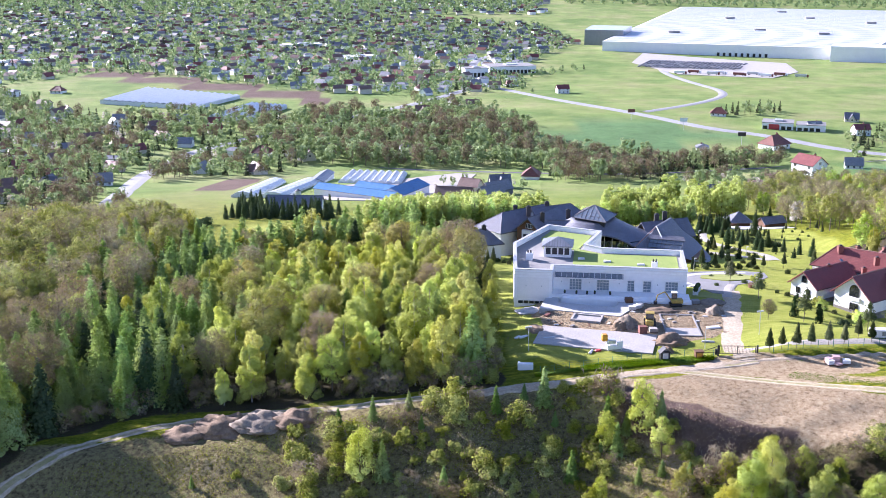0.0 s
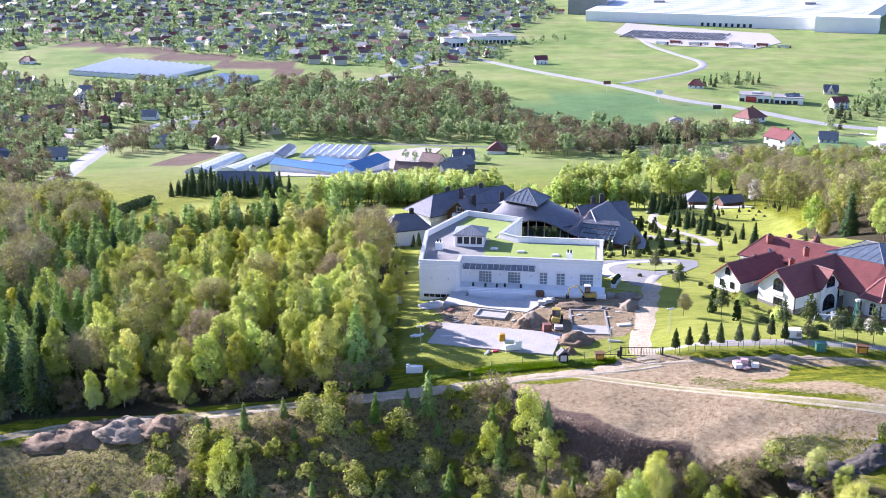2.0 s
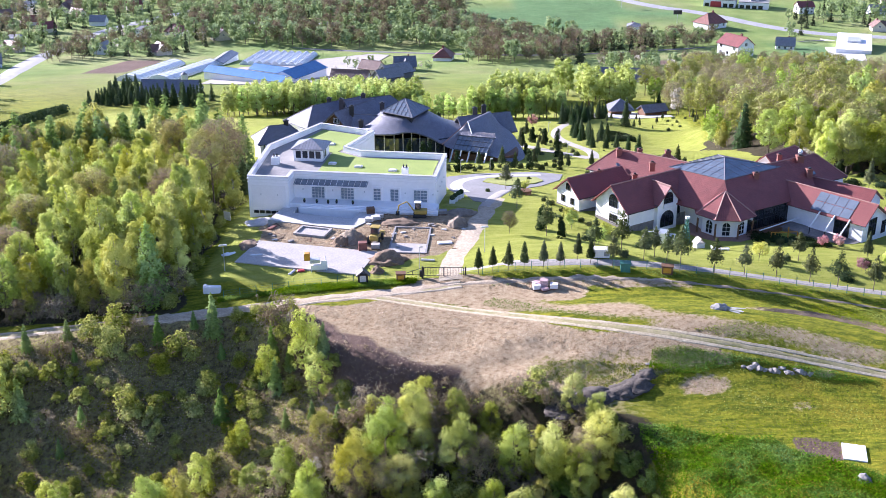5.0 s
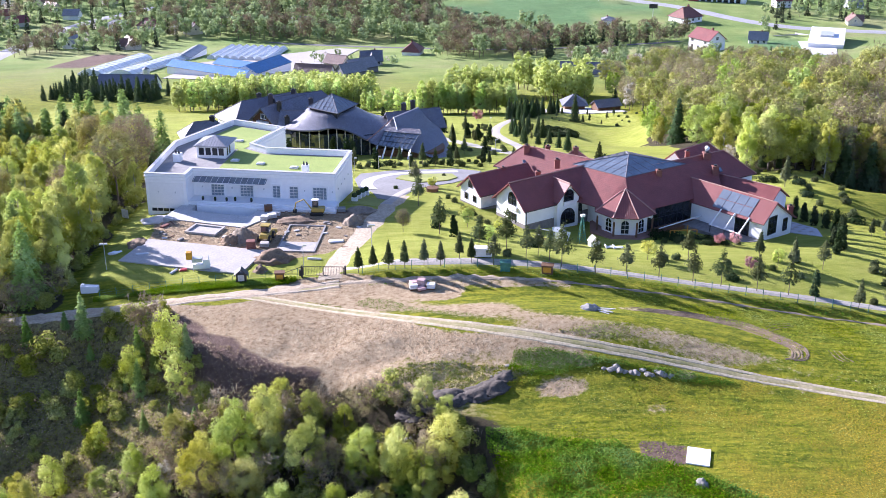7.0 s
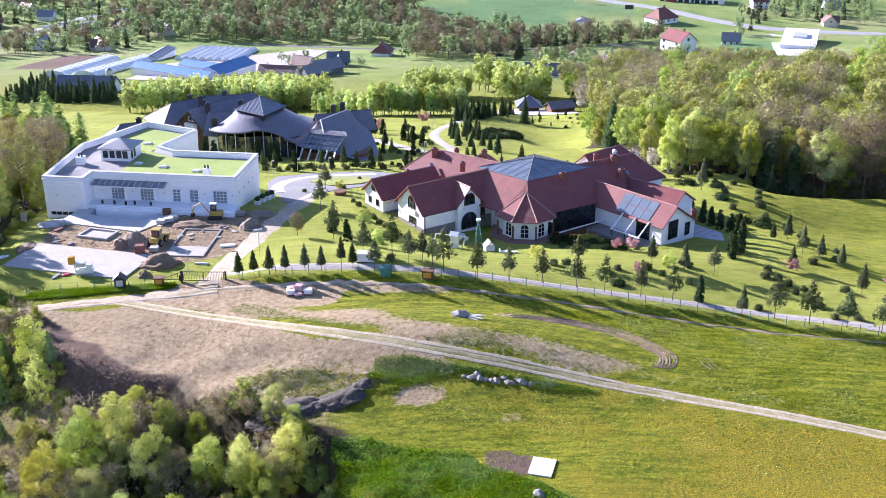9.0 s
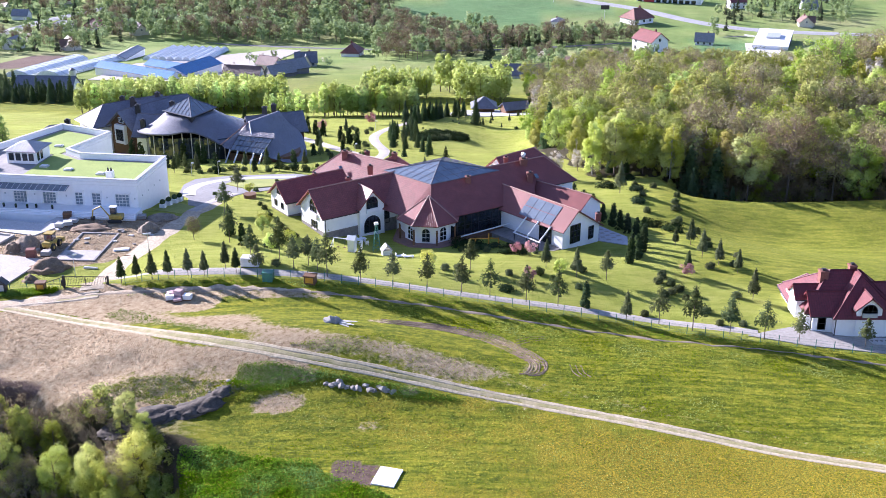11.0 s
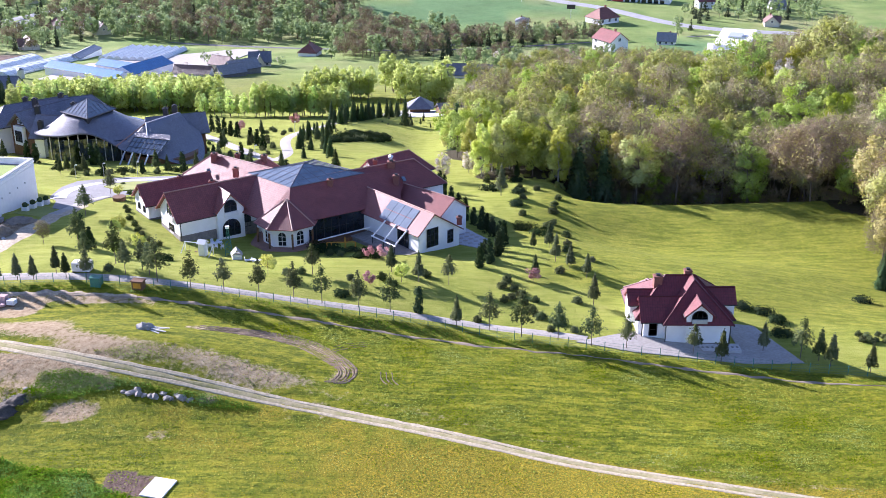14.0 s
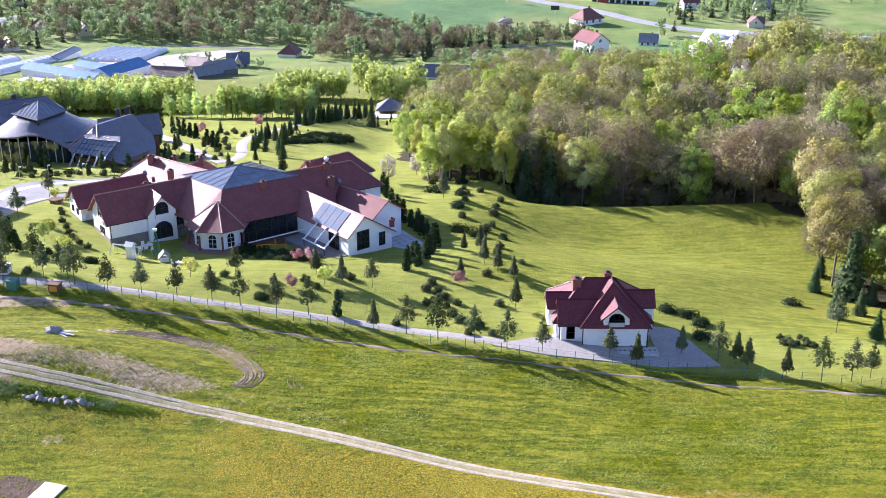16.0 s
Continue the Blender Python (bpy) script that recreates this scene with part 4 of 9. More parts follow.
def clump_cloud(rng, n, clumps, h0, h, rad, profile, spread):
    """Points over rounded clumps at limbs' ends inside an uneven crown, with the way they face; profile gives the radius along the height."""
    k = rng.uniform(0, 1, clumps * 6)
    k = k[rng.uniform(0, 1, len(k)) < np.array([profile(q) for q in k]) ** 1.4][:clumps]
    clumps = len(k)
    th = rng.uniform(0, 2 * np.pi, clumps)
    lop = 1 + 0.22 * np.sin(th * 2 + rng.uniform(0, 6)) * rng.uniform(0.4, 1)
    rr = rad * np.array([profile(q) for q in k]) * np.sqrt(rng.uniform(0.3, 1, clumps)) * lop
    c = np.stack([rr * np.cos(th), rr * np.sin(th), h0 + k * (h - h0)], -1)
    w = rng.integers(0, clumps, n)
    d = rng.normal(size=(n, 3))
    d /= np.linalg.norm(d, axis=1)[:, None]
    big = spread * rng.uniform(0.7, 1.5, clumps)
    p = c[w] + d * (big[w] * rng.uniform(0.15, 1, n) ** 0.4 * 1.45)[:, None] * np.array([1, 1, 0.85])
    p[:, 2] = np.clip(p[:, 2], h0 * 0.5, h * 1.03)
    axis = c[w] * np.array([1, 1, 0])
    axis /= np.linalg.norm(axis, axis=1)[:, None] + 0.3
    return p, c, d * 0.6 + axis * 0.45 + np.array([0, 0, 0.35])


def broad(seed, h, rad, n, mat, size, bark, h0=0.22, clumps=60, spread=0.55, pear=False, twigs=0, stems=1, twig_mat=None, flat=0.0, hang=0.0):
    rng = np.random.default_rng(seed)
    prof = (lambda k: max(0.05, math.sin(math.pi * (0.12 + 0.80 * k))) ** 0.7) if not pear else (lambda k: max(0.08, 1.75 * (k + 0.06) ** 0.45 * max(0.0, 1 - k) ** 0.62))
    p, c, out = clump_cloud(rng, n, clumps, h * h0, h, rad, prof, spread)
    if hang:
        p[:, 2] -= np.abs(rng.normal(size=len(p))) * hang
    segs = []
    for s in range(stems):
        o = rng.normal(size=2) * (0.5 if stems > 1 else 0.0)
        lean = rng.normal(size=2) * h * 0.03 * (2 if stems > 1 else 1)
        pts = [(o[0] + lean[0] * q, o[1] + lean[1] * q, h * 0.9 * q - (0.4 if q == 0 else 0)) for q in (0, 0.35, 0.7, 1.0)]
        r = 0.014 * h
        segs += [(pts[i], pts[i + 1], r * (1 - i * 0.28), r * (1 - (i + 1) * 0.28)) for i in range(3)]
    for q in c[rng.permutation(len(c))[: min(len(c), 26)]]:
        z0 = max(h * 0.15, q[2] - rng.uniform(0.25, 0.5) * np.hypot(q[0], q[1]) - 0.06 * h)
        segs.append(((0, 0, z0), tuple(q), 0.005 * h, 0.0015 * h))
    trunk = tubes("trunk", segs, bark)
    pt = clump_cloud(rng, twigs, clumps, h * h0, h, rad, prof, spread * 1.1)[0] if twigs else None
    return trunk, crown_mesh("crown", p, size, mat, rng, flat, more=pt, more_mat=twig_mat or L_TWIG, out=out)


def conifer(seed, h, rad, n, mat, size, h0=0.06, droop=0.25, whorls=14, bark=None, open_=0.0):
    rng = np.random.default_rng(seed)
    P, segs = [], [((0, 0, -0.3), (0, 0, h * 0.97), 0.013 * h, 0.002 * h)]
    for i in range(whorls):
        k = (i + rng.uniform(-0.3, 0.3)) / whorls
        z = h * (h0 + (1 - h0) * max(0, k))
        r = rad * (1 - k) ** 0.95 * rng.uniform(0.78, 1.12) + 0.05 * rad
        m = max(4, int(9 * (1 - k) + 3))
        for j in range(m):
            th = 2 * np.pi * (j + rng.uniform(-0.35, 0.35)) / m + i
            rr = r * rng.uniform(0.7, 1.1)
            cnt = max(2, int(1.9 * n / whorls / m * (1 - 0.93 * max(0.0, k))))
            s = rng.uniform(0.1, 1, cnt) ** 0.55
            P.append(np.stack([np.cos(th) * rr * s, np.sin(th) * rr * s, z - droop * rr * s + rng.normal(size=cnt) * 0.05 * h / whorls * 4], -1) + rng.normal(size=(cnt, 3)) * 0.07 * rad)
            if j % 3 == 0:
                segs.append(((0, 0, z), (np.cos(th) * rr * 0.8, np.sin(th) * rr * 0.8, z - droop * rr * 0.8), 0.004 * h, 0.001 * h))
    P.append(np.stack([np.zeros(9), np.zeros(9), np.linspace(h * 0.9, h * 1.03, 9)], -1))
    p = np.vstack(P)
    out = p * np.array([1, 1, 0])
    out = out / (np.linalg.norm(out, axis=1)[:, None] + 0.2) * 0.8 + np.array([0, 0, 0.55])
    return tubes("trunk", segs, bark or M_BARK), crown_mesh("crown", p, size, mat, rng, 0.3, 1.2, out=out)


def shrub(seed, h, rad, n, mat, size, clumps=16, twigs=0, stems=8):
    rng = np.random.default_rng(seed)
    p, c, out = clump_cloud(rng, n, clumps, h * 0.05, h, rad, lambda k: max(0.1, 1 - k) ** 0.5, 0.2 * rad + 0.08)
    segs = [((0, 0, -0.2), tuple(q) if stems > 1 else (0, 0, h * 0.9), 0.03, 0.008) for q in c[:stems]]
    pt = clump_cloud(rng, twigs, clumps, h * 0.1, h, rad * 1.05, lambda k: 1.0, 0.2 * rad)[0] if twigs else None
    return tubes("trunk", segs, M_BARK, 4), crown_mesh("crown", p, size, mat, rng, more=pt, more_mat=L_TWIG, out=out)


KINDS = {}


def kind_of_tree(key, name, made, label, category, group):
    KINDS.setdefault(key, []).append((name, made, label, category, group))


for i in range(4):
    kind_of_tree("birch", "birch_tree", broad(10 + i, 10.4 + i * 1.0, 2.2 + 0.18 * i, 9000, L_BIRCH, 0.14, M_BIRCH, 0.14, 70, 0.5, pear=True, hang=0.35), "slender birch with fresh yellow-green leaves in a dense wood", "tree", "birches of the wood")
    kind_of_tree("larch", "larch_tree", conifer(30 + i, 11 + i * 1.2, 3.3 + 0.2 * i, 5200, L_LARCH, 0.16, whorls=24, droop=0.22), "pointed larch with soft fresh green needles in the wood", "tree", "larches of the wood")
for i in range(3):
    kind_of_tree("spruce", "spruce_tree", conifer(50 + i, 10 + i * 1.5, 2.8 + 0.2 * i, 2400, L_SPRUCE, 0.24, droop=0.35, whorls=16), "dark spruce standing in the wood", "tree", "spruces of the wood")
    kind_of_tree("oak", "broadleaf_tree", broad(60 + i, 13 + i * 1.3, 3.9 + 0.3 * i, 7000, L_OAK, 0.145, M_BARK, 0.38, 80, 0.68, twigs=1600), "tall broadleaf tree with thin olive leaves just opening", "tree", "broadleaf trees of the hill wood")
    kind_of_tree("beech", "beech_tree", broad(65 + i, 12 + i * 1.5, 3.7 + 0.3 * i, 8000, L_GREEN, 0.15, M_BARK, 0.2, 80, 0.66, twigs=200), "tall tree in bright fresh green leaf", "tree", "fresh green trees of the wood")
    kind_of_tree("bare", "bare_tree", broad(70 + i, 12.5 + i * 1.4, 3.7 + 0.3 * i, 900, L_OAK, 0.15, M_BARK, 0.36, 80, 0.75, twigs=5200), "brown leafless tree still in bud", "tree", "bare trees of the wood")
    kind_of_tree("shrub", "wild_shrub", shrub(80 + i, 1.9 + 0.5 * i, 1.15 + 0.3 * i, 3600, L_SHRUB, 0.085, clumps=16, twigs=70), "wild olive-green shrub on the rough bank", "shrub", "shrubs of the bank")
    kind_of_tree("young", "young_birch_tree", broad(90 + i, 7.8 + i * 1.2, 2.2 + 0.25 * i, 17000, L_YOUNG, 0.075, M_BARK, 0.08, 70, 0.46, pear=True, hang=0.25), "young light green tree of the grove below the track", "tree", "young trees of the grove")
    kind_of_tree("thicket", "leafless_bush", shrub(95 + i, 3.0 + 0.6 * i, 1.7 + 0.3 * i, 300, L_SHRUB, 0.10, clumps=30, twigs=2200), "brown leafless bush among the grove trees", "shrub", "leafless bushes of the grove")
    kind_of_tree("poplar", "poplar_tree", broad(100 + i, 11 + i, 2.2, 3600, L_POPLAR, 0.19, M_BARK, 0.16, 60, 0.5, pear=True), "slim pale yellow-green poplar of a planted belt", "tree", "poplars of the planted belt")
    kind_of_tree("pine", "garden_pine", conifer(110 + i, 4.2 + 0.5 * i, 1.2 + 0.1 * i, 620, L_PINE, 0.115, h0=0.42, droop=-0.22, whorls=5), "small dark pine with a bare stem on the lawn", "tree", "small pines on the lawn")
for i in range(2):
    kind_of_tree("fir", "garden_spruce", conifer(120 + i, 4.3 + 0.7 * i, 0.92 + 0.1 * i, 1300, L_PINE, 0.12, h0=0.34, whorls=10), "small pointed spruce with a bare stem by the fence", "tree", "small spruces along the fence")
    kind_of_tree("blossom", "blossoming_tree", broad(130 + i, 9 + 2 * i, 2.4 + 0.4 * i, 2400, L_BLOSSOM, 0.17, M_BARK, 0.25, 50, 0.5, twigs=500), "wild cherry in white blossom at the wood", "tree", "blossoming trees")
    kind_of_tree("pinktree", "pink_blossom_tree", broad(140 + i, 2.4 + 0.3 * i, 1.0, 900, L_PINK, 0.1, M_BARK, 0.35, 18, 0.25), "small ornamental tree in pink blossom", "tree", "pink trees on the lawn")
    kind_of_tree("thuja", "thuja", shrub(150 + i, 3.9 + 0.7 * i, 0.72 + 0.06 * i, 1500, L_THUJA, 0.13, clumps=60, stems=1), "dark columnar thuja in a clipped row", "shrub", "columnar thujas")
    kind_of_tree("ball", "clipped_bush", shrub(160 + i, 0.95 + 0.3 * i, 0.6 + 0.2 * i, 800, L_PINE, 0.1, clumps=40), "low clipped round evergreen bush", "shrub", "clipped bushes")
    kind_of_tree("yew", "juniper_bush", shrub(170 + i, 0.9, 1.5 + 0.4 * i, 1000, L_THUJA, 0.12, clumps=40), "wide dark spreading juniper on the lawn", "shrub", "spreading junipers")
    kind_of_tree("maple", "globe_tree", broad(180 + i, 2.8, 1.0, 1200, L_BIRCH, 0.1, M_BARK, 0.38, 30, 0.22), "small round garden tree with light green leaves", "tree", "globe trees on the lawn")
    kind_of_tree("lark", "young_larch", conifer(190 + i, 3.2 + 1.0 * i, 0.9 + 0.15 * i, 1200, L_LARCH, 0.12, whorls=11), "young bright green larch on the bank", "tree", "young larches")
rt = random.Random(7)


def plant(key, x, y, scale=1.0, variant=None, sink=0.05, stretch=1.0):
    """One tree or bush on the ground, with its trunk and crown."""
    name, (trunk, crown), label, category, group = KINDS[key][rt.randrange(len(KINDS[key])) if variant is None else variant % len(KINDS[key])]
    ob = new(name)
    ob.empty_display_size = 0.5
    s = scale * rt.uniform(0.93, 1.07)
    ob.matrix_basis = pose(x, y, float(height(x, y)) - sink, 0, 0, rt.uniform(0, 360)) @ Matrix.Diagonal((s, s, s * stretch, 1))
    tagged(ob, label, category, group)
    child("trunk", trunk, ob)
    child("crown", crown, ob)
    return ob


def mesh_arrays(me, corners=4):
    v = np.empty(len(me.vertices) * 3, np.float32)
    me.vertices.foreach_get("co", v)
    q = np.empty(len(me.loops), np.int32)
    me.loops.foreach_get("vertex_index", q)
    k = np.empty(len(me.polygons), np.int32)
    me.polygons.foreach_get("material_index", k)
    return v.reshape(-1, 3), q.reshape(-1, corners), k


def joined(name, key, spots, label, category="trees", keep=0.36, sink=0.05):
    """Many trees of one kind past counting, as one object."""
    if not spots:
        return
    V, Q, T, K, J, at = [], [], [], [], [], 0
    mats = None
    rng = np.random.default_rng(5)
    src = []
    for _, (trunk, crown), *_ in KINDS[key]:
        tv, tq, _ = mesh_arrays(trunk)
        cv, cq, ck = mesh_arrays(crown, 3)
        n = int(len(cq) * keep)
        pick = rng.permutation(len(cq))[:n]
        c4 = cv[cq[pick]]
        mid = c4.mean(1, keepdims=True)
        c4 = mid + (c4 - mid) / keep ** 0.45
        tq = tq[:15]
        used = np.unique(tq)
        back = np.zeros(len(tv), int)
        back[used] = np.arange(len(used))
        src.append((tv[used], back[tq], c4.reshape(-1, 3), ck[pick], list(crown.materials), trunk.materials[0]))
    mats = src[0][4] + [src[0][5]]
    for i, (x, y, s) in enumerate(spots):
        tv, tq, cv, ck, cm, _ = src[i % len(src)]
        a = rng.uniform(0, 6.283)
        R = np.array([[math.cos(a), -math.sin(a), 0], [math.sin(a), math.cos(a), 0], [0, 0, 1]]) * s
        o = np.array([x, y, float(height(x, y)) - sink])
        V += [tv @ R.T + o, cv @ R.T + o]
        Q.append(tq + at)
        T.append(np.arange(len(cv)).reshape(-1, 3) + at + len(tv))
        K.append(np.full(len(tq), len(mats) - 1))
        J.append(ck)
        at += len(tv) + len(cv)
    ob = new(name, arr_mesh(name, np.vstack(V), quads=np.vstack(Q), tris=np.vstack(T), mats=mats, index=np.concatenate(K + J)))
    return tagged(ob, label, category, kind="stuff")


def scatter(poly, gap, seed, limit=None):
    """Places spread over a plan, none nearer to another than the gap."""
    r = random.Random(seed)
    xs, ys = [p[0] for p in poly], [p[1] for p in poly]
    grid, out = {}, []
    tries = int((max(xs) - min(xs)) * (max(ys) - min(ys)) / gap ** 2 * 6)
    px, py = np.array([r.uniform(min(xs), max(xs)) for _ in range(tries)]), np.array([r.uniform(min(ys), max(ys)) for _ in range(tries)])
    ok = poly_gap(px, py, poly) > 0
    for x, y in zip(px[ok], py[ok]):
        c = (int(x // gap), int(y // gap))
        if any((x - a) ** 2 + (y - b) ** 2 < gap * gap for i in (-1, 0, 1) for j in (-1, 0, 1) for a, b in grid.get((c[0] + i, c[1] + j), ())):
            continue
        grid.setdefault(c, []).append((x, y))
        out.append((x, y))
        if limit and len(out) >= limit:
            break
    return out


# ---- the white villa with its roof lawn ----
def villa():
    v = thing("white_villa", 51.1, 224.2, 0.0, -8.0, "white flat-roofed villa with a lawn on its roof", "house")
    plan = [(-36, -4), (-28, -4), (-28, 0), (0, 0), (0, 15.4), (-17.5, 15.4), (-21.3, 17.9), (-19.1, 25.9), (-17.9, 30.7), (-30.9, 35.4), (-37.8, 17)]
    bm = bmesh.new()
    inner = inset(plan, 0.55)
    n = len(plan)
    o0, o1 = [bm.verts.new((*p, -13.5)) for p in plan], [bm.verts.new((*p, 6.0)) for p in plan]
    i1, i0 = [bm.verts.new((*p, 6.0)) for p in inner], [bm.verts.new((*p, 4.9)) for p in inner]
    for i in range(n):
        j = (i + 1) % n
        bm.faces.new((o0[i], o0[j], o1[j], o1[i]))
        bm.faces.new((o1[i], o1[j], i1[j], i1[i]))
        bm.faces.new((i1[i], i1[j], i0[j], i0[i]))
    bm.faces.new(i0)
    bm.faces.new(o0[::-1])
    wall = part("wall", bm, M_WALL, v)
    cap = bmesh.new()
    outc, innc = inset(plan, -0.12), inset(plan, 0.62)
    for a, b in ((6.0, 6.1),):
        q0, q1 = [cap.verts.new((*p, b)) for p in outc], [cap.verts.new((*p, b)) for p in innc]
        r0, r1 = [cap.verts.new((*p, a + 0.004)) for p in outc], [cap.verts.new((*p, a + 0.004)) for p in innc]
        for i in range(n):
            j = (i + 1) % n
            cap.faces.new((q0[i], q0[j], q1[j], q1[i]))
            cap.faces.new((r0[i], r0[j], q0[j], q0[i]))
            cap.faces.new((q1[i], q1[j], r1[j], r1[i]))
    part("parapet_cap", cap, material("zinc_parapet_cap", (0.50, 0.50, 0.52), (0.42, 0.42, 0.44), scale=0.8, rough=0.5), v, "pale grey sheet-metal parapet cap")
    for z, d, h in ((5.35, 0.16, 0.22), (4.75, 0.1, 0.12)):
        co = bmesh.new()
        a, b = inset(plan, -d), inset(plan, 0.02)
        lo = [[co.verts.new((*p, zz)) for p in q] for q, zz in ((b, z), (a, z + 0.04), (a, z + h), (b, z + h))]
        for s in range(3):
            for i in range(n):
                j = (i + 1) % n
                co.faces.new((lo[s][i], lo[s][j], lo[s + 1][j], lo[s + 1][i]))
        part("cornice", co, M_WHITE, v)
    turf_plan = [(-24.0, 2.6), (-1.4, 2.4), (-1.4, 13.6), (-17.6, 13.7), (-23.0, 17.2), (-20.9, 26.4), (-20.2, 29.8), (-29.9, 33.4), (-32, 26), (-31, 16.8), (-24.0, 16.8)]
    part("roof_lawn", prism(turf_plan, 4.905, 5.05), M_TURF, v, "bright green roof lawn")
    part("roof_deck", prism(inset(plan, 0.56), 4.88, 4.92), M_DECK, v, "grey pebble roof deck")
    # the glazed roof room
    lan = bmesh.new()
    lp = [(-30.6, 10.2), (-24.6, 10.2), (-24.6, 16.2), (-30.6, 16.2)]
    add_prism(lan, lp, 4.9, 7.5)
    room = part("roof_room", lan, M_WHITE, v, "small glazed room on the roof")
    part("roof", slabs([[(-31.1, 9.7, 7.45), (-24.1, 9.7, 7.45), (-27.6, 13.2, 8.9)], [(-24.1, 9.7, 7.45), (-24.1, 16.7, 7.45), (-27.6, 13.2, 8.9)], [(-24.1, 16.7, 7.45), (-31.1, 16.7, 7.45), (-27.6, 13.2, 8.9)], [(-31.1, 16.7, 7.45), (-31.1, 9.7, 7.45), (-27.6, 13.2, 8.9)]], 0.15), M_ZINC, room, "grey hipped sheet roof")
    for x in (-29.6, -28.2, -26.8, -25.5):
        window(room, (x, 10.18, 5.5), (1, 0), 1.15, 1.6, 1, 1, bar=0.05)
    for y in (11.2, 12.6):
        window(room, (-24.58, y, 5.3), (0, 1), 1.1, 1.9, 1, 1, bar=0.05)
    # flues, skylights
    for x, y, s in ((-33.6, 7.5, 0.75), (-6.6, 3.6, 0.6)):
        st = part("chimney", box(x - s, x + s, y - s, y + s, 4.9, 6.5), M_WHITE, v)
        for dx in (-0.3, 0.3):
            part("flue", rod((x + dx, y, 6.5), (x + dx, y, 7.1), 0.2, 0.13, 8), M_DARKMETAL, st)
    for x, y in ((-22.2, 8.6), (-16.6, 7.2), (-9.4, 5.6), (-25.5, 22.0)):
        sk = part("skylight", box(x - 0.8, x + 0.8, y - 0.6, y + 0.6, 5.0, 5.3), M_ALU, v)
        part("dome", box(x - 0.62, x + 0.62, y - 0.42, y + 0.42, 5.3, 5.42, 0.08), M_WHITE, sk)
    # windows of the garden front
    for x0, x1, cols in ((-24.5, -21.9, 4), (-18.7, -16.1, 4), (-12.3, -10.8, 2), (-9.0, -7.3, 2), (-4.4, -1.7, 4)):
        w = window(v, ((x0 + x1) / 2, -0.02, 0.75), (1, 0), x1 - x0, 2.45, cols, 4, mat=M_WHITE, bar=0.09, glass=M_PANE)
        sur = bmesh.new()
        h = (x1 - x0) / 2
        for a, b, c, d in ((-h - 0.35, -h - 0.08, 0, 2.85), (h + 0.08, h + 0.35, 0, 2.85), (-h - 0.35, h + 0.35, 2.6, 2.85)):
            add_box(sur, a, b, -0.10, 0.02, c, d)
        part("surround", sur, M_WALL, w)
    for i in range(5):
        window(v, (-34.6 + i * 1.15, -4.02, -1.45), (1, 0), 0.95, 0.55, 1, 1, mat=M_DARKMETAL, bar=0.04)
    part("wall_panel", box(-35.4, -28.6, -4.06, -3.99, -0.3, 4.3), M_WHITE, v)
    # canopy over the terrace doors
    part("canopy", slabs([[(-27.6, -1.9, 4.0), (-13.2, -1.9, 4.0), (-13.2, -0.02, 4.55), (-27.6, -0.02, 4.55)]], 0.08), M_SOLAR, v, "long glass canopy")
    part("awning_box", box(-24.6, -14.6, -2.0, -1.6, 3.62, 3.9, 0.05), M_WHITE, v)
    rails = bmesh.new()
    for i in range(13):
        x = -27.4 + i * 1.17
        add_rod(rails, (x, -1.9, 4.02), (x, -0.05, 4.57), 0.05, sides=4)
    part("canopy_rafter", rails, M_ALU, v)
    # terrace with steps
    part("terrace", box(-28, 0.6, -3.4, -0.01, -4.0, 0.62), M_WALL, v, "raised pale stone terrace")
    for k in range(3):
        part("step", box(-26, 0.9, -3.4 - 0.38 * (k + 1), -3.4 - 0.38 * k, -4.0, 0.62 - 0.18 * (k + 1)), M_WALL, v)
    for x in (-33.5, -30.2, -26.2, -20.3, -14, -6, -0.6):
        part("wall_lamp", box(x - 0.1, x + 0.1, -4.2 if x < -28 else -0.2, -3.98 if x < -28 else 0, 2.3, 2.6), M_ALU, v)
    for y in (2, 5, 8, 11):
        part("wall_lamp", box(0.0, 0.14, y - 0.1, y + 0.1, 2.3, 2.6), M_ALU, v)
    # small things along the terrace edge
    return v


VILLA = villa()


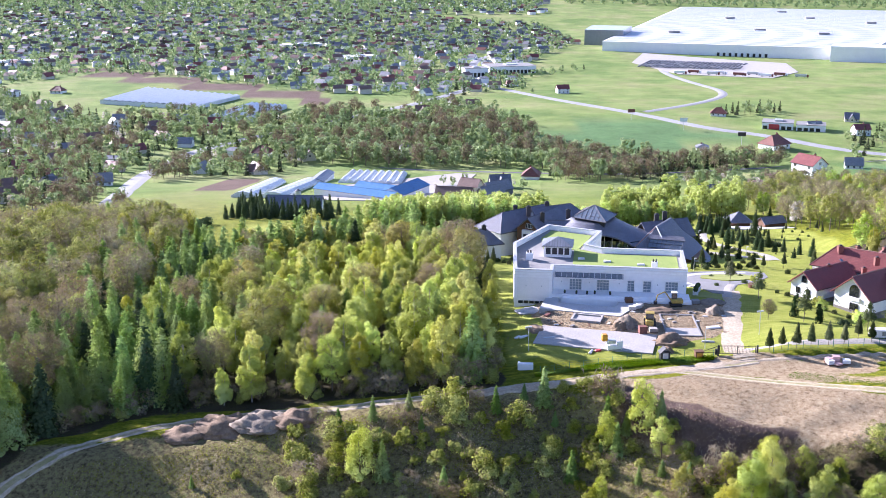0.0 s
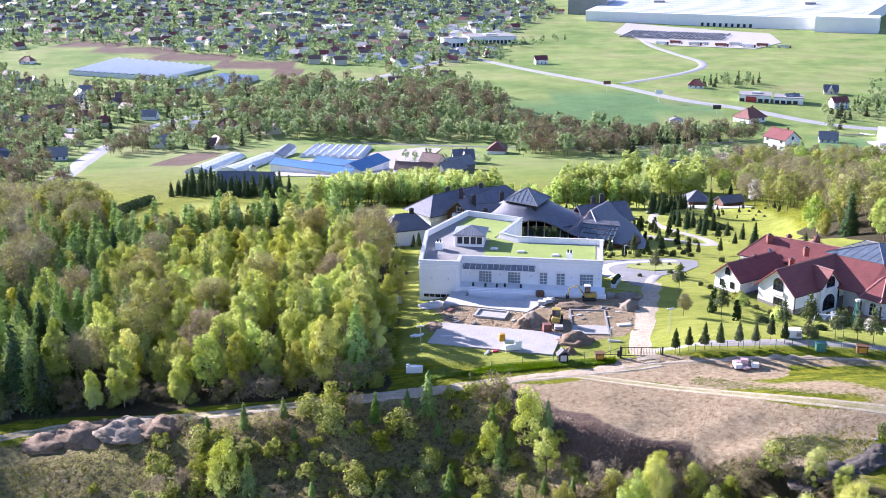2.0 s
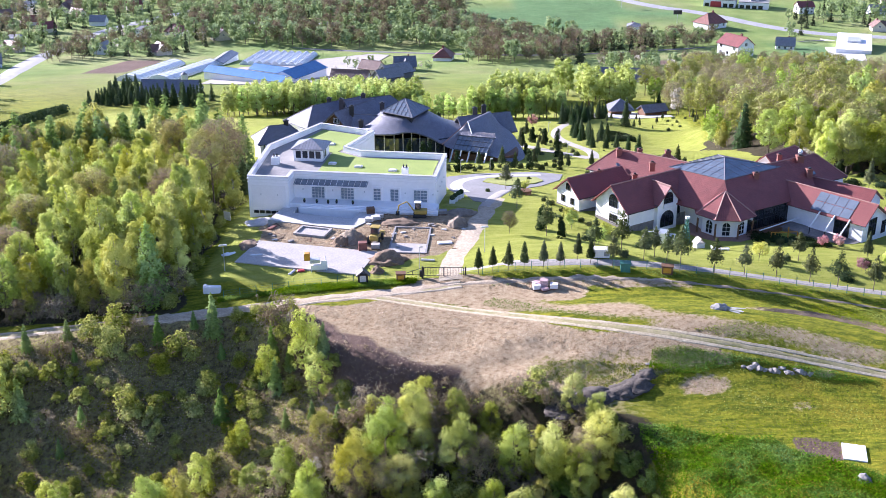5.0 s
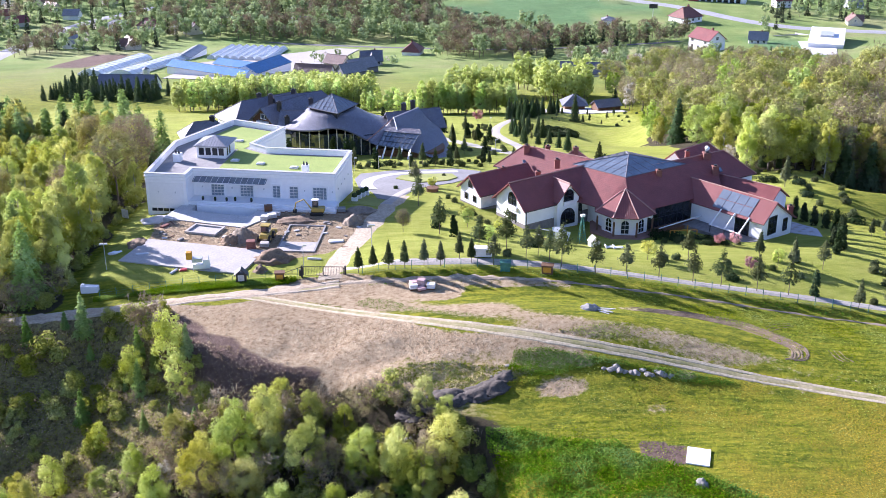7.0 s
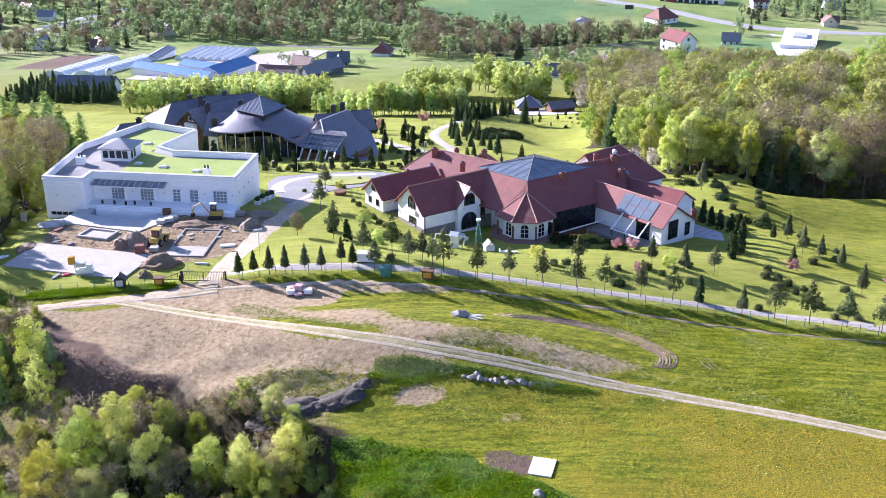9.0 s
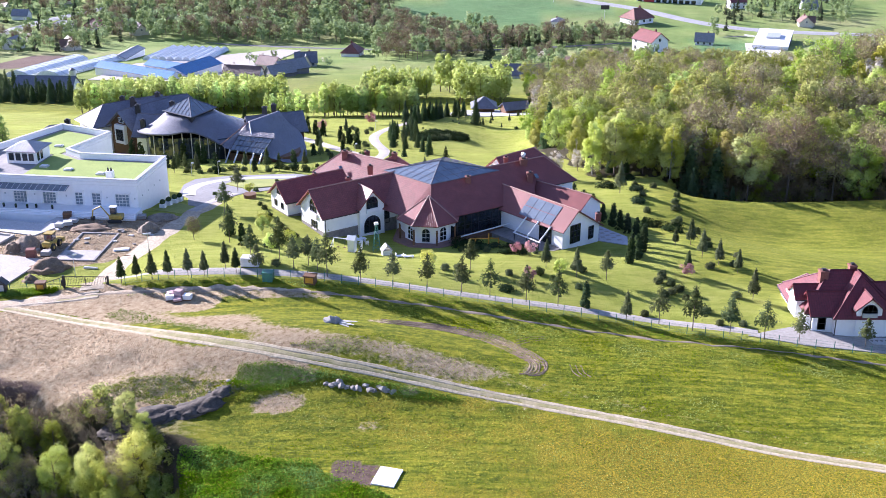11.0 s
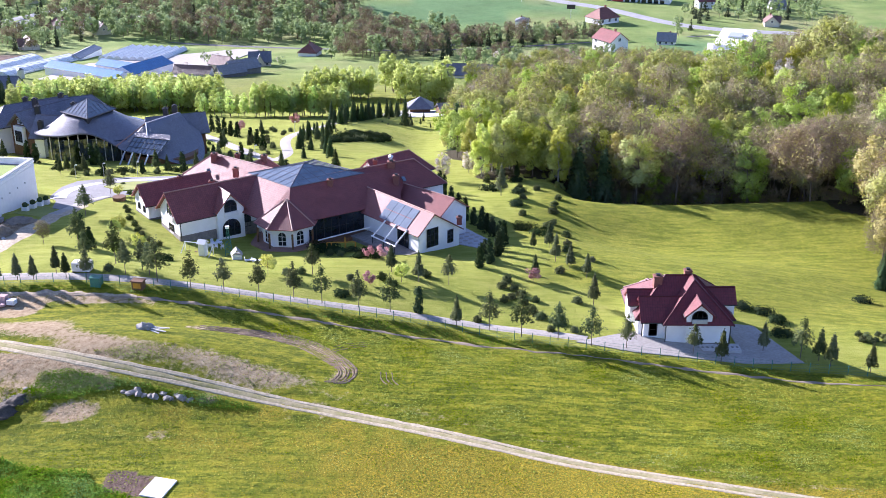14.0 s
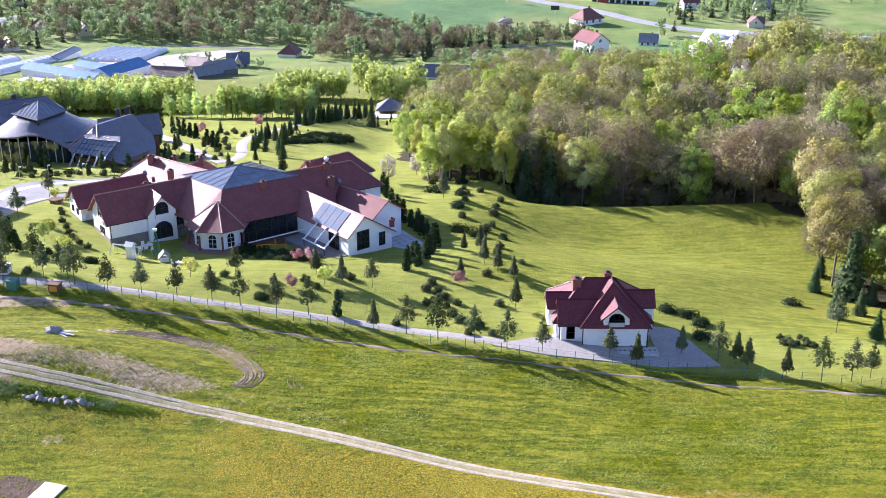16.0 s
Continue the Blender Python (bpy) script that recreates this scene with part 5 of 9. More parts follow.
# ---- the red-roofed mansion: wings round a glazed pyramid ----
def red_mansion():
    m = thing("red_roofed_mansion", 105, 222, -2.6, 0, "white mansion of many wings under dark red tiled roofs", "house")
    L = lambda x, y, z=0: (x - 105, y - 222, z + 2.6)
    W = lambda a, b, *k, **kw: wing(m, L(*a)[:2], L(*b)[:2], k[0], k[1] + 2.6, k[2] + 2.6, k[3] + 2.6, **kw)
    W((84.1, 218.5), (103, 231.4), 8.6, -5.5, 2.4, 6.1, plinth=4.6, over=0.7)
    W((94.9, 219.6), (92.3, 223.4), 5.2, -6.0, 2.7, 5.5, over=0.45)
    W((76.9, 227.3), (88, 234.8), 6.6, -6.5, 1.9, 4.6, plinth=5.4, over=0.6)
    W((85.5, 243.6), (101, 231.8), 9.0, -9.0, 2.9, 6.3, over=0.6, hip_a=3.5)
    W((108, 225), (131.2, 239.2), 9.0, -9.0, 2.7, 6.5, over=0.6, hip_b=4.0)
    W((119, 240), (129, 248.5), 7.5, -9.0, 2.2, 5.4, over=0.5, hip_b=3.0)
    W((96, 236), (100, 243), 7.0, -9.0, 2.4, 5.8, over=0.5, hip_b=3.0)
    W((124.5, 233.0), (135.2, 223.2), 7.6, -6.5, 0.9, 3.3, over=0.5)
    # the wing with the roof glazing
    d, s = Vector((0.648, -0.762, 0)), Vector((0.762, 0.648, 0))
    A, B = Vector(L(117.5, 229.1, 0)), Vector(L(131.4, 212.8, 0))
    zr, zl, zq = 4.25, 1.15, -0.15
    bm = bmesh.new()
    prof = [(-3.2, -6), (6.4, -6), (6.4, 0.05), (0, zr - 0.25), (-3.2, 1.25)]
    ends = [[bm.verts.new((e + s * u).xy.to_tuple() + (z + 2.6,)) for u, z in prof] for e in (A, B)]
    for i in range(5):
        j = (i + 1) % 5
        bm.faces.new((ends[0][i], ends[0][j], ends[1][j], ends[1][i]))
    bm.faces.new(ends[0])
    bm.faces.new(ends[1][::-1])
    part("wall", bm, M_WALL, m)
    Bo = B + d * 0.7
    P = lambda e, u, z: ((e + s * u).x, (e + s * u).y, z + 2.6)
    r = part("roof", slabs([[P(A, -3.9, zl - 0.25), P(Bo, -3.9, zl - 0.25), P(Bo, 0, zr), P(A, 0, zr)], [P(A, 0, zr), P(Bo, 0, zr), P(Bo, 7.0, zq - 0.1), P(A, 7.0, zq - 0.1)]]), M_ROOF_RED, m)
    part("ridge_cap", rod(P(A, 0, zr), P(Bo, 0, zr), 0.13, sides=5), M_RIDGE, r)
    ln = (B - A).length
    for k in range(4):
        for q in range(2):
            e0, e1 = A + d * (ln - 10.8 + k * 2.0), A + d * (ln - 10.8 + k * 2.0 + 1.9)
            u0, u1 = -3.5 + q * 1.6, -3.5 + q * 1.6 + 1.5
            zz = lambda u: zl - 0.25 + (u + 3.9) / 3.9 * (zr - zl + 0.25) + 0.1
            part("roof_window", slabs([[P(e0, u0, zz(u0)), P(e1, u0, zz(u0)), P(e1, u1, zz(u1)), P(e0, u1, zz(u1))]], 0.12), M_SOLAR, r, "pale blue glazing panel")
    window(m, P(B + d * 0.02, 0.0, -2.0), (s.x, s.y), 2.6, 3.4, 3, 3, mat=M_DARKMETAL)
    window(m, P(B + d * 0.02, 4.2, -2.3), (s.x, s.y), 1.3, 2.4, 2, 3, mat=M_DARKMETAL)
    window(m, P(B - d * 4.2 - s * 0.02, -3.2, -2.5), (d.x, d.y), 3.0, 3.0, 3, 2, mat=M_DARKMETAL)
    for k, e in enumerate((2.5, 5.6, 8.7)):
        q = B - d * e
        part("strut", rod(P(q, -3.6, 1.3), P(q, -6.6, -1.0), 0.14, sides=6), M_WHITE, m, "white slanting canopy strut")
        part("post", rod(P(q, -6.6, -1.0), P(q, -6.6, -3.4), 0.09, sides=6), M_DARKMETAL, m)
    part("beam", rod(P(B - d * 2.2, -6.6, -1.0), P(B - d * 9.0, -6.6, -1.0), 0.14, sides=6), M_WHITE, m)
    part("terrace", prism([P(B - d * 0.2, -3.2, 0)[:2], P(B - d * 0.2, -7.2, 0)[:2], P(A + d * 7, -7.2, 0)[:2], P(A + d * 7, -3.2, 0)[:2]], -3.4, 0.22), M_PLINTH, m)
    # glazed pyramid in the middle
    F, R, K, Lf, top = (105.7, 221.4, 6.1), (118.6, 229.6, 6.1), (108.4, 238, 6.1), (96.8, 229.8, 6.1), (107.4, 229.2, 8.2)
    core = bmesh.new()
    add_prism(core, [L(*p)[:2] for p in (F, R, K, Lf)], -2.0, 8.5)
    part("wall", core, M_WALL, m)
    gb = part("glass_roof", slabs([[L(*a), L(*b), L(*top)] for a, b in ((F, R), (R, K), (K, Lf), (Lf, F))], 0.12), M_SOLAR, m, "glazed pyramid roof with pale bars")
    bars = bmesh.new()
    for a, b in ((F, R), (R, K), (K, Lf), (Lf, F)):
        a, b, t = Vector(L(*a)), Vector(L(*b)), Vector(L(*top))
        add_rod(bars, a, b, 0.10, sides=4)
        add_rod(bars, a, t, 0.12, sides=4)
        for k in range(1, 7):
            e = a.lerp(b, k / 7)
            h = 1 - abs(k / 7 - 0.5) * 2
            add_rod(bars, e, e.lerp(a.lerp(b, 0.5).lerp(t, 1), 0) + ((t - a.lerp(b, 0.5)) * h), 0.055, sides=4)
        for k in range(1, 4):
            add_rod(bars, a.lerp(t, k / 4), b.lerp(t, k / 4), 0.05, sides=4)
    part("glazing_bar", bars, M_RIDGE_DK, gb)
    # slopes from the pyramid to the garden front
    ol, orr = Vector((-0.74, -0.675, 0)) * 6.6, Vector((0.59, -0.81, 0)) * 6.4
    f, l, r_ = Vector(L(*F)), Vector(L(*Lf)), Vector(L(*R))
    dz = Vector((0, 0, -4.55))
    c0 = f + Vector((0.02, -7.2, 0)) + dz
    main = part("roof", slabs([[f, l, l + ol + dz, f + ol + dz], [f, f + ol + dz, c0], [f, c0, f + orr + dz], [r_, f, f + orr + dz, r_ + orr + dz + (r_ - f) * 0.25, r_ + (r_ - f) * 0.5]]), M_ROOF_RED, m)
    base = bmesh.new()
    add_prism(base, [(f + ol * 0.85).xy, (f + Vector((0, -5.5, 0))).xy, (f + orr * 0.85).xy, r_.xy, l.xy], -2.0, 4.0)
    part("wall", base, M_WALL, m)
    # winter garden, dark glass under the deep eave
    g0, g1 = f + orr * 0.93, r_ + orr * 0.93 + (r_ - f) * 0.2
    wd = (g1 - g0).normalized()
    for k in range(6):
        a = g0.lerp(g1, (k + 0.5) / 6)
        window(m, (a.x, a.y, -0.1), wd.xy, (g1 - g0).length / 6 - 0.05, 4.0, 2, 2, mat=M_DARKMETAL, name="glass_wall", bar=0.06)
    part("terrace", prism([(g0).xy, (g0 + orr * 0.4).xy, (g1 + orr * 0.3).xy, g1.xy], -1.2, 0.1), M_WOOD, m)
    rl = bmesh.new()
    add_rod(rl, g0 + orr * 0.5 + Vector((0, 0, 1.3 - g0.z)), g1 + orr * 0.33 + Vector((0, 0, 1.3 - g1.z)), 0.12, sides=5)
    part("balcony_rail", rl, M_WHITE, m)
    # the eight-sided pavilion
    cx, cy = 105.3, 218.0
    ring = [(6.05 * math.cos(radians(-119.6 + 45 * k)), 6.05 * math.sin(radians(-119.6 + 45 * k))) for k in range(8)]
    apex = L(cx, cy + 0.5, 4.9)
    E = [L(cx + x, cy + y, 1.2) for x, y in ring]
    for k in range(8):
        pr = part("pavilion_roof", slabs([[E[k], E[(k + 1) % 8], apex]]), M_ROOF_RED, m, "slope of the eight-sided pavilion roof")
    hips = bmesh.new()
    for k in (0, 1, 2, 7):
        add_rod(hips, E[k], apex, 0.13, sides=5)
    part("ridge_cap", hips, M_RIDGE, pr)
    drum = bmesh.new()
    add_prism(drum, [L(cx + x * 0.74, cy + y * 0.74)[:2] for x, y in ring], -1.5, 4.1)
    part("wall", drum, M_WALL, m)
    frieze = bmesh.new()
    for k in (6, 7, 0, 1, 2):
        a, b = Vector(E[k]), Vector(E[(k + 1) % 8])
        c = Vector(L(cx, cy, 0))
        a, b = a.lerp(Vector((c.x, c.y, a.z)), 0.1), b.lerp(Vector((c.x, c.y, b.z)), 0.1)
        n = 8
        arc = [(0.0, -0.12)] + [(i / n, -1.15 + 0.75 * math.sin(math.pi * i / n)) for i in range(n + 1)] + [(1.0, -0.12)]
        vs = [frieze.verts.new((*a.lerp(b, u).xy, a.z + z)) for u, z in arc]
        frieze.faces.new(vs)
    bmesh.ops.solidify(frieze, geom=frieze.faces[:], thickness=0.25)
    part("arch", frieze, M_WALL, m)
    for k in (7, 0, 1, 2, 6):
        e = Vector(E[k]).lerp(Vector((L(cx, cy)[0], L(cx, cy)[1], E[k][2])), 0.1)
        part("column", rod((e.x, e.y, -0.6), (e.x, e.y, 2.9), 0.2, 0.18, 8), M_WOOD, m)
    fl = bmesh.new()
    add_prism(fl, [L(cx + x * 1.12, cy + y * 1.12)[:2] for x, y in ring], -1.5, 0.06)
    part("floor_slab", fl, material("red_brown_paving", (0.30, 0.17, 0.13), (0.24, 0.14, 0.11), scale=0.8, rough=0.8), m)
    for k in (7, 0, 1):
        a, b = Vector(ring[k]), Vector(ring[(k + 1) % 8])
        c = (a + b) / 2 * 0.74
        dr = (b - a).normalized()
        window(m, L(cx + c.x * 1.005, cy + c.y * 1.005, -2.3), dr, 1.5, 2.6, 2, 3, arch=True, mat=M_WHITE)
    # windows of the western wing, and its open arched porch
    e = Vector((0.826, 0.563, 0))
    n = Vector((0.563, -0.826, 0))
    g = Vector((84.1, 218.5, 0))
    on = lambda u, v, z: L(*(g + e * u + n * v).xy, z)
    wl = lambda u, z, w, h, cols, rows, arch=False, off=4.32: window(m, on(u, off, z), e.xy, w, h, cols, rows, arch, M_DARKMETAL)
    # open porch arch: a dark barred pane stands in for the shade inside
    wl(9.5, -2.4, 3.4, 3.1, 3, 1, True, 5.22)
    wl(13.0, -1.7, 1.5, 2.5, 2, 3, True)
    wl(16.2, -1.7, 1.5, 2.5, 2, 3, True)
    xg = Vector((94.9, 219.6, 0))
    window(m, L(xg.x + 0.03, xg.y - 0.04, 2.05), (0.826, 0.563), 2.3, 2.3, 2, 2, True, M_DARKMETAL)
    part("balcony", box(-1.35, 1.35, -0.42, 0.0, 0, 0.8), M_WHITE, m).matrix_basis = Matrix.Translation(L(xg.x, xg.y, 1.35)) @ pose(0, 0, 0, 0, 0, math.degrees(math.atan2(0.563, 0.826)))
    gf = Vector((-0.563, 0.826, 0))
    for u, z, w, h, arch in ((0.4, 1.9, 2.2, 2.5, True), (0.6, -1.2, 2.0, 1.7, False)):
        q = g - e * 0.02 + gf * (-u)
        window(m, L(q.x, q.y, z), (0.563, -0.826), w, h, 2, 2, arch, M_DARKMETAL)
    part("balcony", box(-1.5, 1.5, -0.35, 0.0, 0, 0.75), M_WHITE, m).matrix_basis = Matrix.Translation(L(*(g - gf * 0.4).xy, 1.15)) @ pose(0, 0, 0, 0, 0, math.degrees(math.atan2(-0.826, 0.563)))
    ga = Vector((76.9, 227.3, 0))
    for u, z, w, h, arch in ((0.0, 2.2, 1.2, 1.5, True), (-1.4, -0.4, 0.9, 1.3, False), (1.3, -0.4, 0.9, 1.3, False)):
        q = ga - e * 0.02 - gf * u
        window(m, L(q.x, q.y, z), (0.563, -0.826), w, h, 2, 2, arch, M_DARKMETAL)
    # eastern wing, upper wall
    q = Vector((128.6, 233.2, 0))
    window(m, L(128.0, 232.0, 1.0), (0.853, 0.522), 0.9, 0.9, 2, 2, True, M_DARKMETAL)
    for x, y, z0, z1, sz in ((88.6, 239.9, 4.0, 7.6, 0.55), (93.0, 240.9, 4.0, 7.2, 0.45), (94.0, 232.4, 4.5, 7.0, 0.5), (98.5, 239.5, 4, 7.3, 0.5), (83.4, 231.8, 3.4, 5.6, 0.4), (90.0, 228.8, 3.5, 5.7, 0.45), (112.6, 224.9, 4.5, 7.2, 0.5), (123.6, 233.4, 5.0, 8.0, 0.7), (124.6, 230.0, 3.5, 6.3, 0.55), (120.4, 236.3, 5, 7.4, 0.4), (136.3, 218.5, 0.0, 2.2, 0.45)):
        chimney(m, *L(x, y)[:2], z0 + 2.6, z1 + 1.9, sz)
    for x, y, z in ((121.3, 228.6, 4.0), (126.0, 231.6, 4.3), (88.0, 236.7, 4.3)):
        a = Vector(L(x, y, z))
        part("roof_window", box(-0.35, 0.35, -0.5, 0.5, -0.05, 0.1), M_SOLAR, m).matrix_basis = Matrix.Translation(a) @ pose(0, 0, 0, 38, 0, 31)
    part("satellite_dish", rod((18.6, 11.4, 10.6), (18.3, 11.2, 11.0), 0.5, 0.35, 10), M_WHITE, m)
    for u in (0.2, 16.5):
        part("downpipe", rod(on(u, 4.42, -3.0), on(u, 4.42, 2.1), 0.07), M_DARKMETAL, m)
    return m


red_mansion()


# ---- the dark mansion with its sweeping roofs ----
def sweep(top, eave, sag, rings=6):
    """A roof that hangs in from a top outline to an eave outline of as many corners."""
    V, n = [], len(top)
    for k in range(rings + 1):
        t = k / rings
        for a, b in zip(top, eave):
            z = a[2] + (b[2] - a[2]) * t - sag * math.sin(math.pi * t) * (a[2] - b[2])
            V.append((a[0] + (b[0] - a[0]) * t, a[1] + (b[1] - a[1]) * t, z))
    Q = [(k * n + i, k * n + (i + 1) % n, (k + 1) * n + (i + 1) % n, (k + 1) * n + i) for k in range(rings) for i in range(n)]
    bm = bmesh.new()
    vs = [bm.verts.new(v) for v in V]
    uv = bm.loops.layers.uv.verify()
    for q in Q:
        f = bm.faces.new([vs[i] for i in q])
        k = q[0] // n
        for lp in f.loops:
            lp[uv].uv = (lp.vert.co.x + lp.vert.co.y, lp.vert.co.z * 1.6)
    bm.faces.new(vs[:n])
    bmesh.ops.recalc_face_normals(bm, faces=bm.faces[:])
    return bm


def refine(pts, k=4):
    """More corners on a closed outline, rounded."""
    p = np.array(pts, float)
    for _ in range(k):
        q = np.empty((2 * len(p), p.shape[1]))
        nxt = np.roll(p, -1, 0)
        q[0::2], q[1::2] = p * 0.75 + nxt * 0.25, p * 0.25 + nxt * 0.75
        p = q
    return [tuple(v) for v in p]


def dark_mansion():
    m = thing("dark_roofed_mansion", 43, 306, -14.5, 0, "sprawling mansion under sweeping anthracite roofs with a glazed lantern", "house")
    L = lambda x, y, z=0: (x - 43, y - 306, z + 14.5)
    # lantern
    C = [(36.5, 308.1), (45.2, 301.4), (49.8, 311.4), (41.0, 318.2)]
    tp = (43.1, 309.8)
    lan = bmesh.new()
    add_prism(lan, [L(*(Vector(c).lerp(Vector(tp), 0.12)))[:2] for c in C], 8.0, 11.5)
    part("lantern_wall", lan, M_DARKMETAL, m)
    lr = part("lantern_roof", slabs([[L(*C[k], -3.0), L(*C[(k + 1) % 4], -3.0), L(*tp, 0.15)] for k in range(4)], 0.15), M_SOLAR, m, "grey glazed pyramid roof")
    bars = bmesh.new()
    for k in range(4):
        a, b, t = Vector(L(*C[k], -2.95)), Vector(L(*C[(k + 1) % 4], -2.95)), Vector(L(*tp, 0.2))
        add_rod(bars, a, b, 0.14, sides=4)
        add_rod(bars, a, t, 0.10, sides=4)
        for j in range(1, 8):
            h = 1 - abs(j / 8 - 0.5) * 2
            e = a.lerp(b, j / 8)
            add_rod(bars, e, e + (t - a.lerp(b, 0.5)) * h, 0.07, sides=4)
        for j in (1, 2, 3):
            add_rod(bars, a.lerp(t, j / 4), b.lerp(t, j / 4), 0.06, sides=4)
    part("glazing_bar", bars, M_RIDGE_DK, lr)
    # great roof under the lantern
    eave = refine([(29.5, 306, -7.6), (33.0, 300.4, -7.0), (39.5, 297.6, -6.6), (44.5, 299.6, -6.0), (49.5, 299.0, -7.4), (54, 297, -9.6), (60, 303, -8.2), (61, 314, -8.5), (53, 325, -9.5), (41, 328, -9.0), (31, 322, -8.0)], 2)
    cen = Vector((43.1, 309.8))
    top = []
    for x, y, z in eave:
        dv = (Vector((x, y)) - cen).normalized()
        top.append((cen.x + dv.x * 6.3, cen.y + dv.y * 6.3, -3.7))
    part("roof", sweep([L(*p) for p in top], [L(*p) for p in eave], 0.10), M_ROOF_DARK, m, smooth_faces=True)
    w = bmesh.new()
    add_prism(w, [L(*(Vector(p[:2]).lerp(cen, 0.13)))[:2] for p in eave[::2]], -1.0, 6.4)
    part("wall", w, M_GLASS, m, "tall curved glazing")
    edge = pipe([L(*p) for p in eave], 0.22, 5, closed=True)
    part("fascia", edge, M_RIDGE_DK, m)
    for k in range(3, 20, 2):
        p = Vector(eave[k][:2]).lerp(cen, 0.125)
        part("mullion", rod(L(p.x, p.y, -14.5), L(p.x, p.y, eave[k][2] - 0.2), 0.13, sides=5), M_CREAM, m)
    # eastern tent roof
    eave2 = refine([(52.5, 297.5, -9.0), (55.2, 295.4, -9.7), (60, 293.9, -9.9), (65.4, 291.8, -10.5), (71, 291.4, -12.2), (74.6, 296.5, -12.4), (73.6, 303.5, -11.2), (71.6, 310, -9.2), (68, 318, -8.8), (60, 315, -8.8), (55.5, 306, -8.4)], 2)
    ra, rb = Vector((59.6, 302.4)), Vector((65.6, 312.4))
    top2 = []
    for x, y, z in eave2:
        k = max(0.0, min(1.0, (Vector((x, y)) - ra).dot(rb - ra) / (rb - ra).length_squared))
        q = ra.lerp(rb, k)
        dv = (Vector((x, y)) - q).normalized() * 0.35
        top2.append((q.x + dv.x, q.y + dv.y, -4.3))
    part("roof", sweep([L(*p) for p in top2], [L(*p) for p in eave2], 0.13), M_ROOF_DARK, m, smooth_faces=True)
    w2 = bmesh.new()
    c2 = Vector((63, 301))
    add_prism(w2, [L(*(Vector(p[:2]).lerp(c2, 0.14)))[:2] for p in eave2[::2]], -1.5, 3.6)
    part("wall", w2, M_WOOD, m)
    part("ridge_cap", rod(L(52.8, 297.2, -8.9), L(59.5, 302.2, -4.3), 0.15, sides=5), M_RIDGE, m)
    part("ridge_cap", rod(L(59.5, 302.2, -4.2), L(60.5, 298.6, -6.6), 0.15, sides=5), M_WHITE, m)
    sol = [(57.3, 298.9, -6.9), (66.2, 296.6, -7.1), (64.0, 291.7, -9.7), (55.6, 294.9, -9.5)]
    sp = part("roof_glazing", slabs([[L(*p) for p in sol]], 0.2), M_SOLAR, m, "slanting blue-grey roof glazing")
    sv = [Vector(L(*p)) for p in sol]
    bars = bmesh.new()
    up = Vector((0, 0, 0.06))
    for k in range(9):
        add_rod(bars, sv[0].lerp(sv[1], k / 8) + up, sv[3].lerp(sv[2], k / 8) + up, 0.06, sides=4)
    for k in range(4):
        add_rod(bars, sv[0].lerp(sv[3], k / 3) + up, sv[1].lerp(sv[2], k / 3) + up, 0.06, sides=4)
    part("glazing_bar", bars, M_DARKMETAL, sp)
    part("glazing_hood", slabs([[L(56.8, 300.4, -6.0), L(66.4, 298.0, -6.2), L(66.6, 296.3, -7.0), L(57.0, 298.7, -6.8)]], 0.3), M_ROOF_DARK, m)
    for k in range(5):
        a = sv[3].lerp(sv[2], k / 4)
        part("strut", rod(a, (a.x - 1.6, a.y - 4.2, 0.4), 0.2, sides=6), M_WHITE if k % 2 else M_ALU, m)
    # western houses with plain gables
    kw = dict(roof=M_ROOF_DARK, ridge=M_RIDGE_DK, over=1.1)
    W = lambda a, b, wd, zb, ze, zr, **k: wing(m, L(*a)[:2], L(*b)[:2], wd, zb + 14.5, ze + 14.5, zr + 14.5, **{**kw, **k})
    W((24.6, 311.2), (33.5, 324), 8.0, -17, -7.4, -3.9, wall=M_WOOD)
    W((13.5, 318), (30, 331.5), 10, -19, -8.4, -4.8, hip_a=5.0)
    W((27, 323), (42, 331), 10, -19, -8.0, -3.9, hip_b=4)
    W((30.5, 310), (37, 309), 9.0, -17, -8.2, -4.4)
    W((4, 305.5), (15, 309.5), 7.5, -17, -9.6, -6.6, hip_b=3.0, hip_a=3.4, over=0.8)
    W((58, 312), (70.5, 317), 8.0, -17, -9.0, -5.6, wall=M_WOOD)
    g = Vector((24.6, 311.2, 0))
    gd = Vector((0.571, 0.821, 0))
    gr = Vector((0.821, -0.571, 0))
    bay = part("bay", box(-1.9, 1.9, -0.9, 0, 2.0, 7.0), M_WHITE, m, "white bay with a square window")
    bay.matrix_basis = Matrix.Translation(L(g.x, g.y, -14.5)) @ pose(0, 0, 0, 0, 0, math.degrees(math.atan2(gr.y, gr.x)))
    q = g - gd * 0.92
    window(m, L(q.x, q.y, -11.6), gr.xy, 2.6, 2.9, 2, 1, mat=M_DARKMETAL)
    window(m, L(*(g - gd * 0.02).xy, -7.0), gr.xy, 2.0, 1.3, 4, 1, mat=M_WHITE)
    for x, y, z0, z1 in ((28.6, 313.8, -6, -2.9), (31.5, 306.6, -7.5, -4.9), (25.2, 322, -6, -3.0), (31.0, 326, -5, -2.6), (36.6, 318.5, -6, -3.2), (21.5, 325.5, -6, -3.6), (61.8, 314.2, -6.5, -3.6), (64.2, 314.6, -6.5, -3.0), (11.5, 308.5, -8.0, -5.4)):
        chimney(m, *L(x, y)[:2], z0 + 14.5, z1 + 14.5, 0.6, M_DARKMETAL)
    return m


dark_mansion()


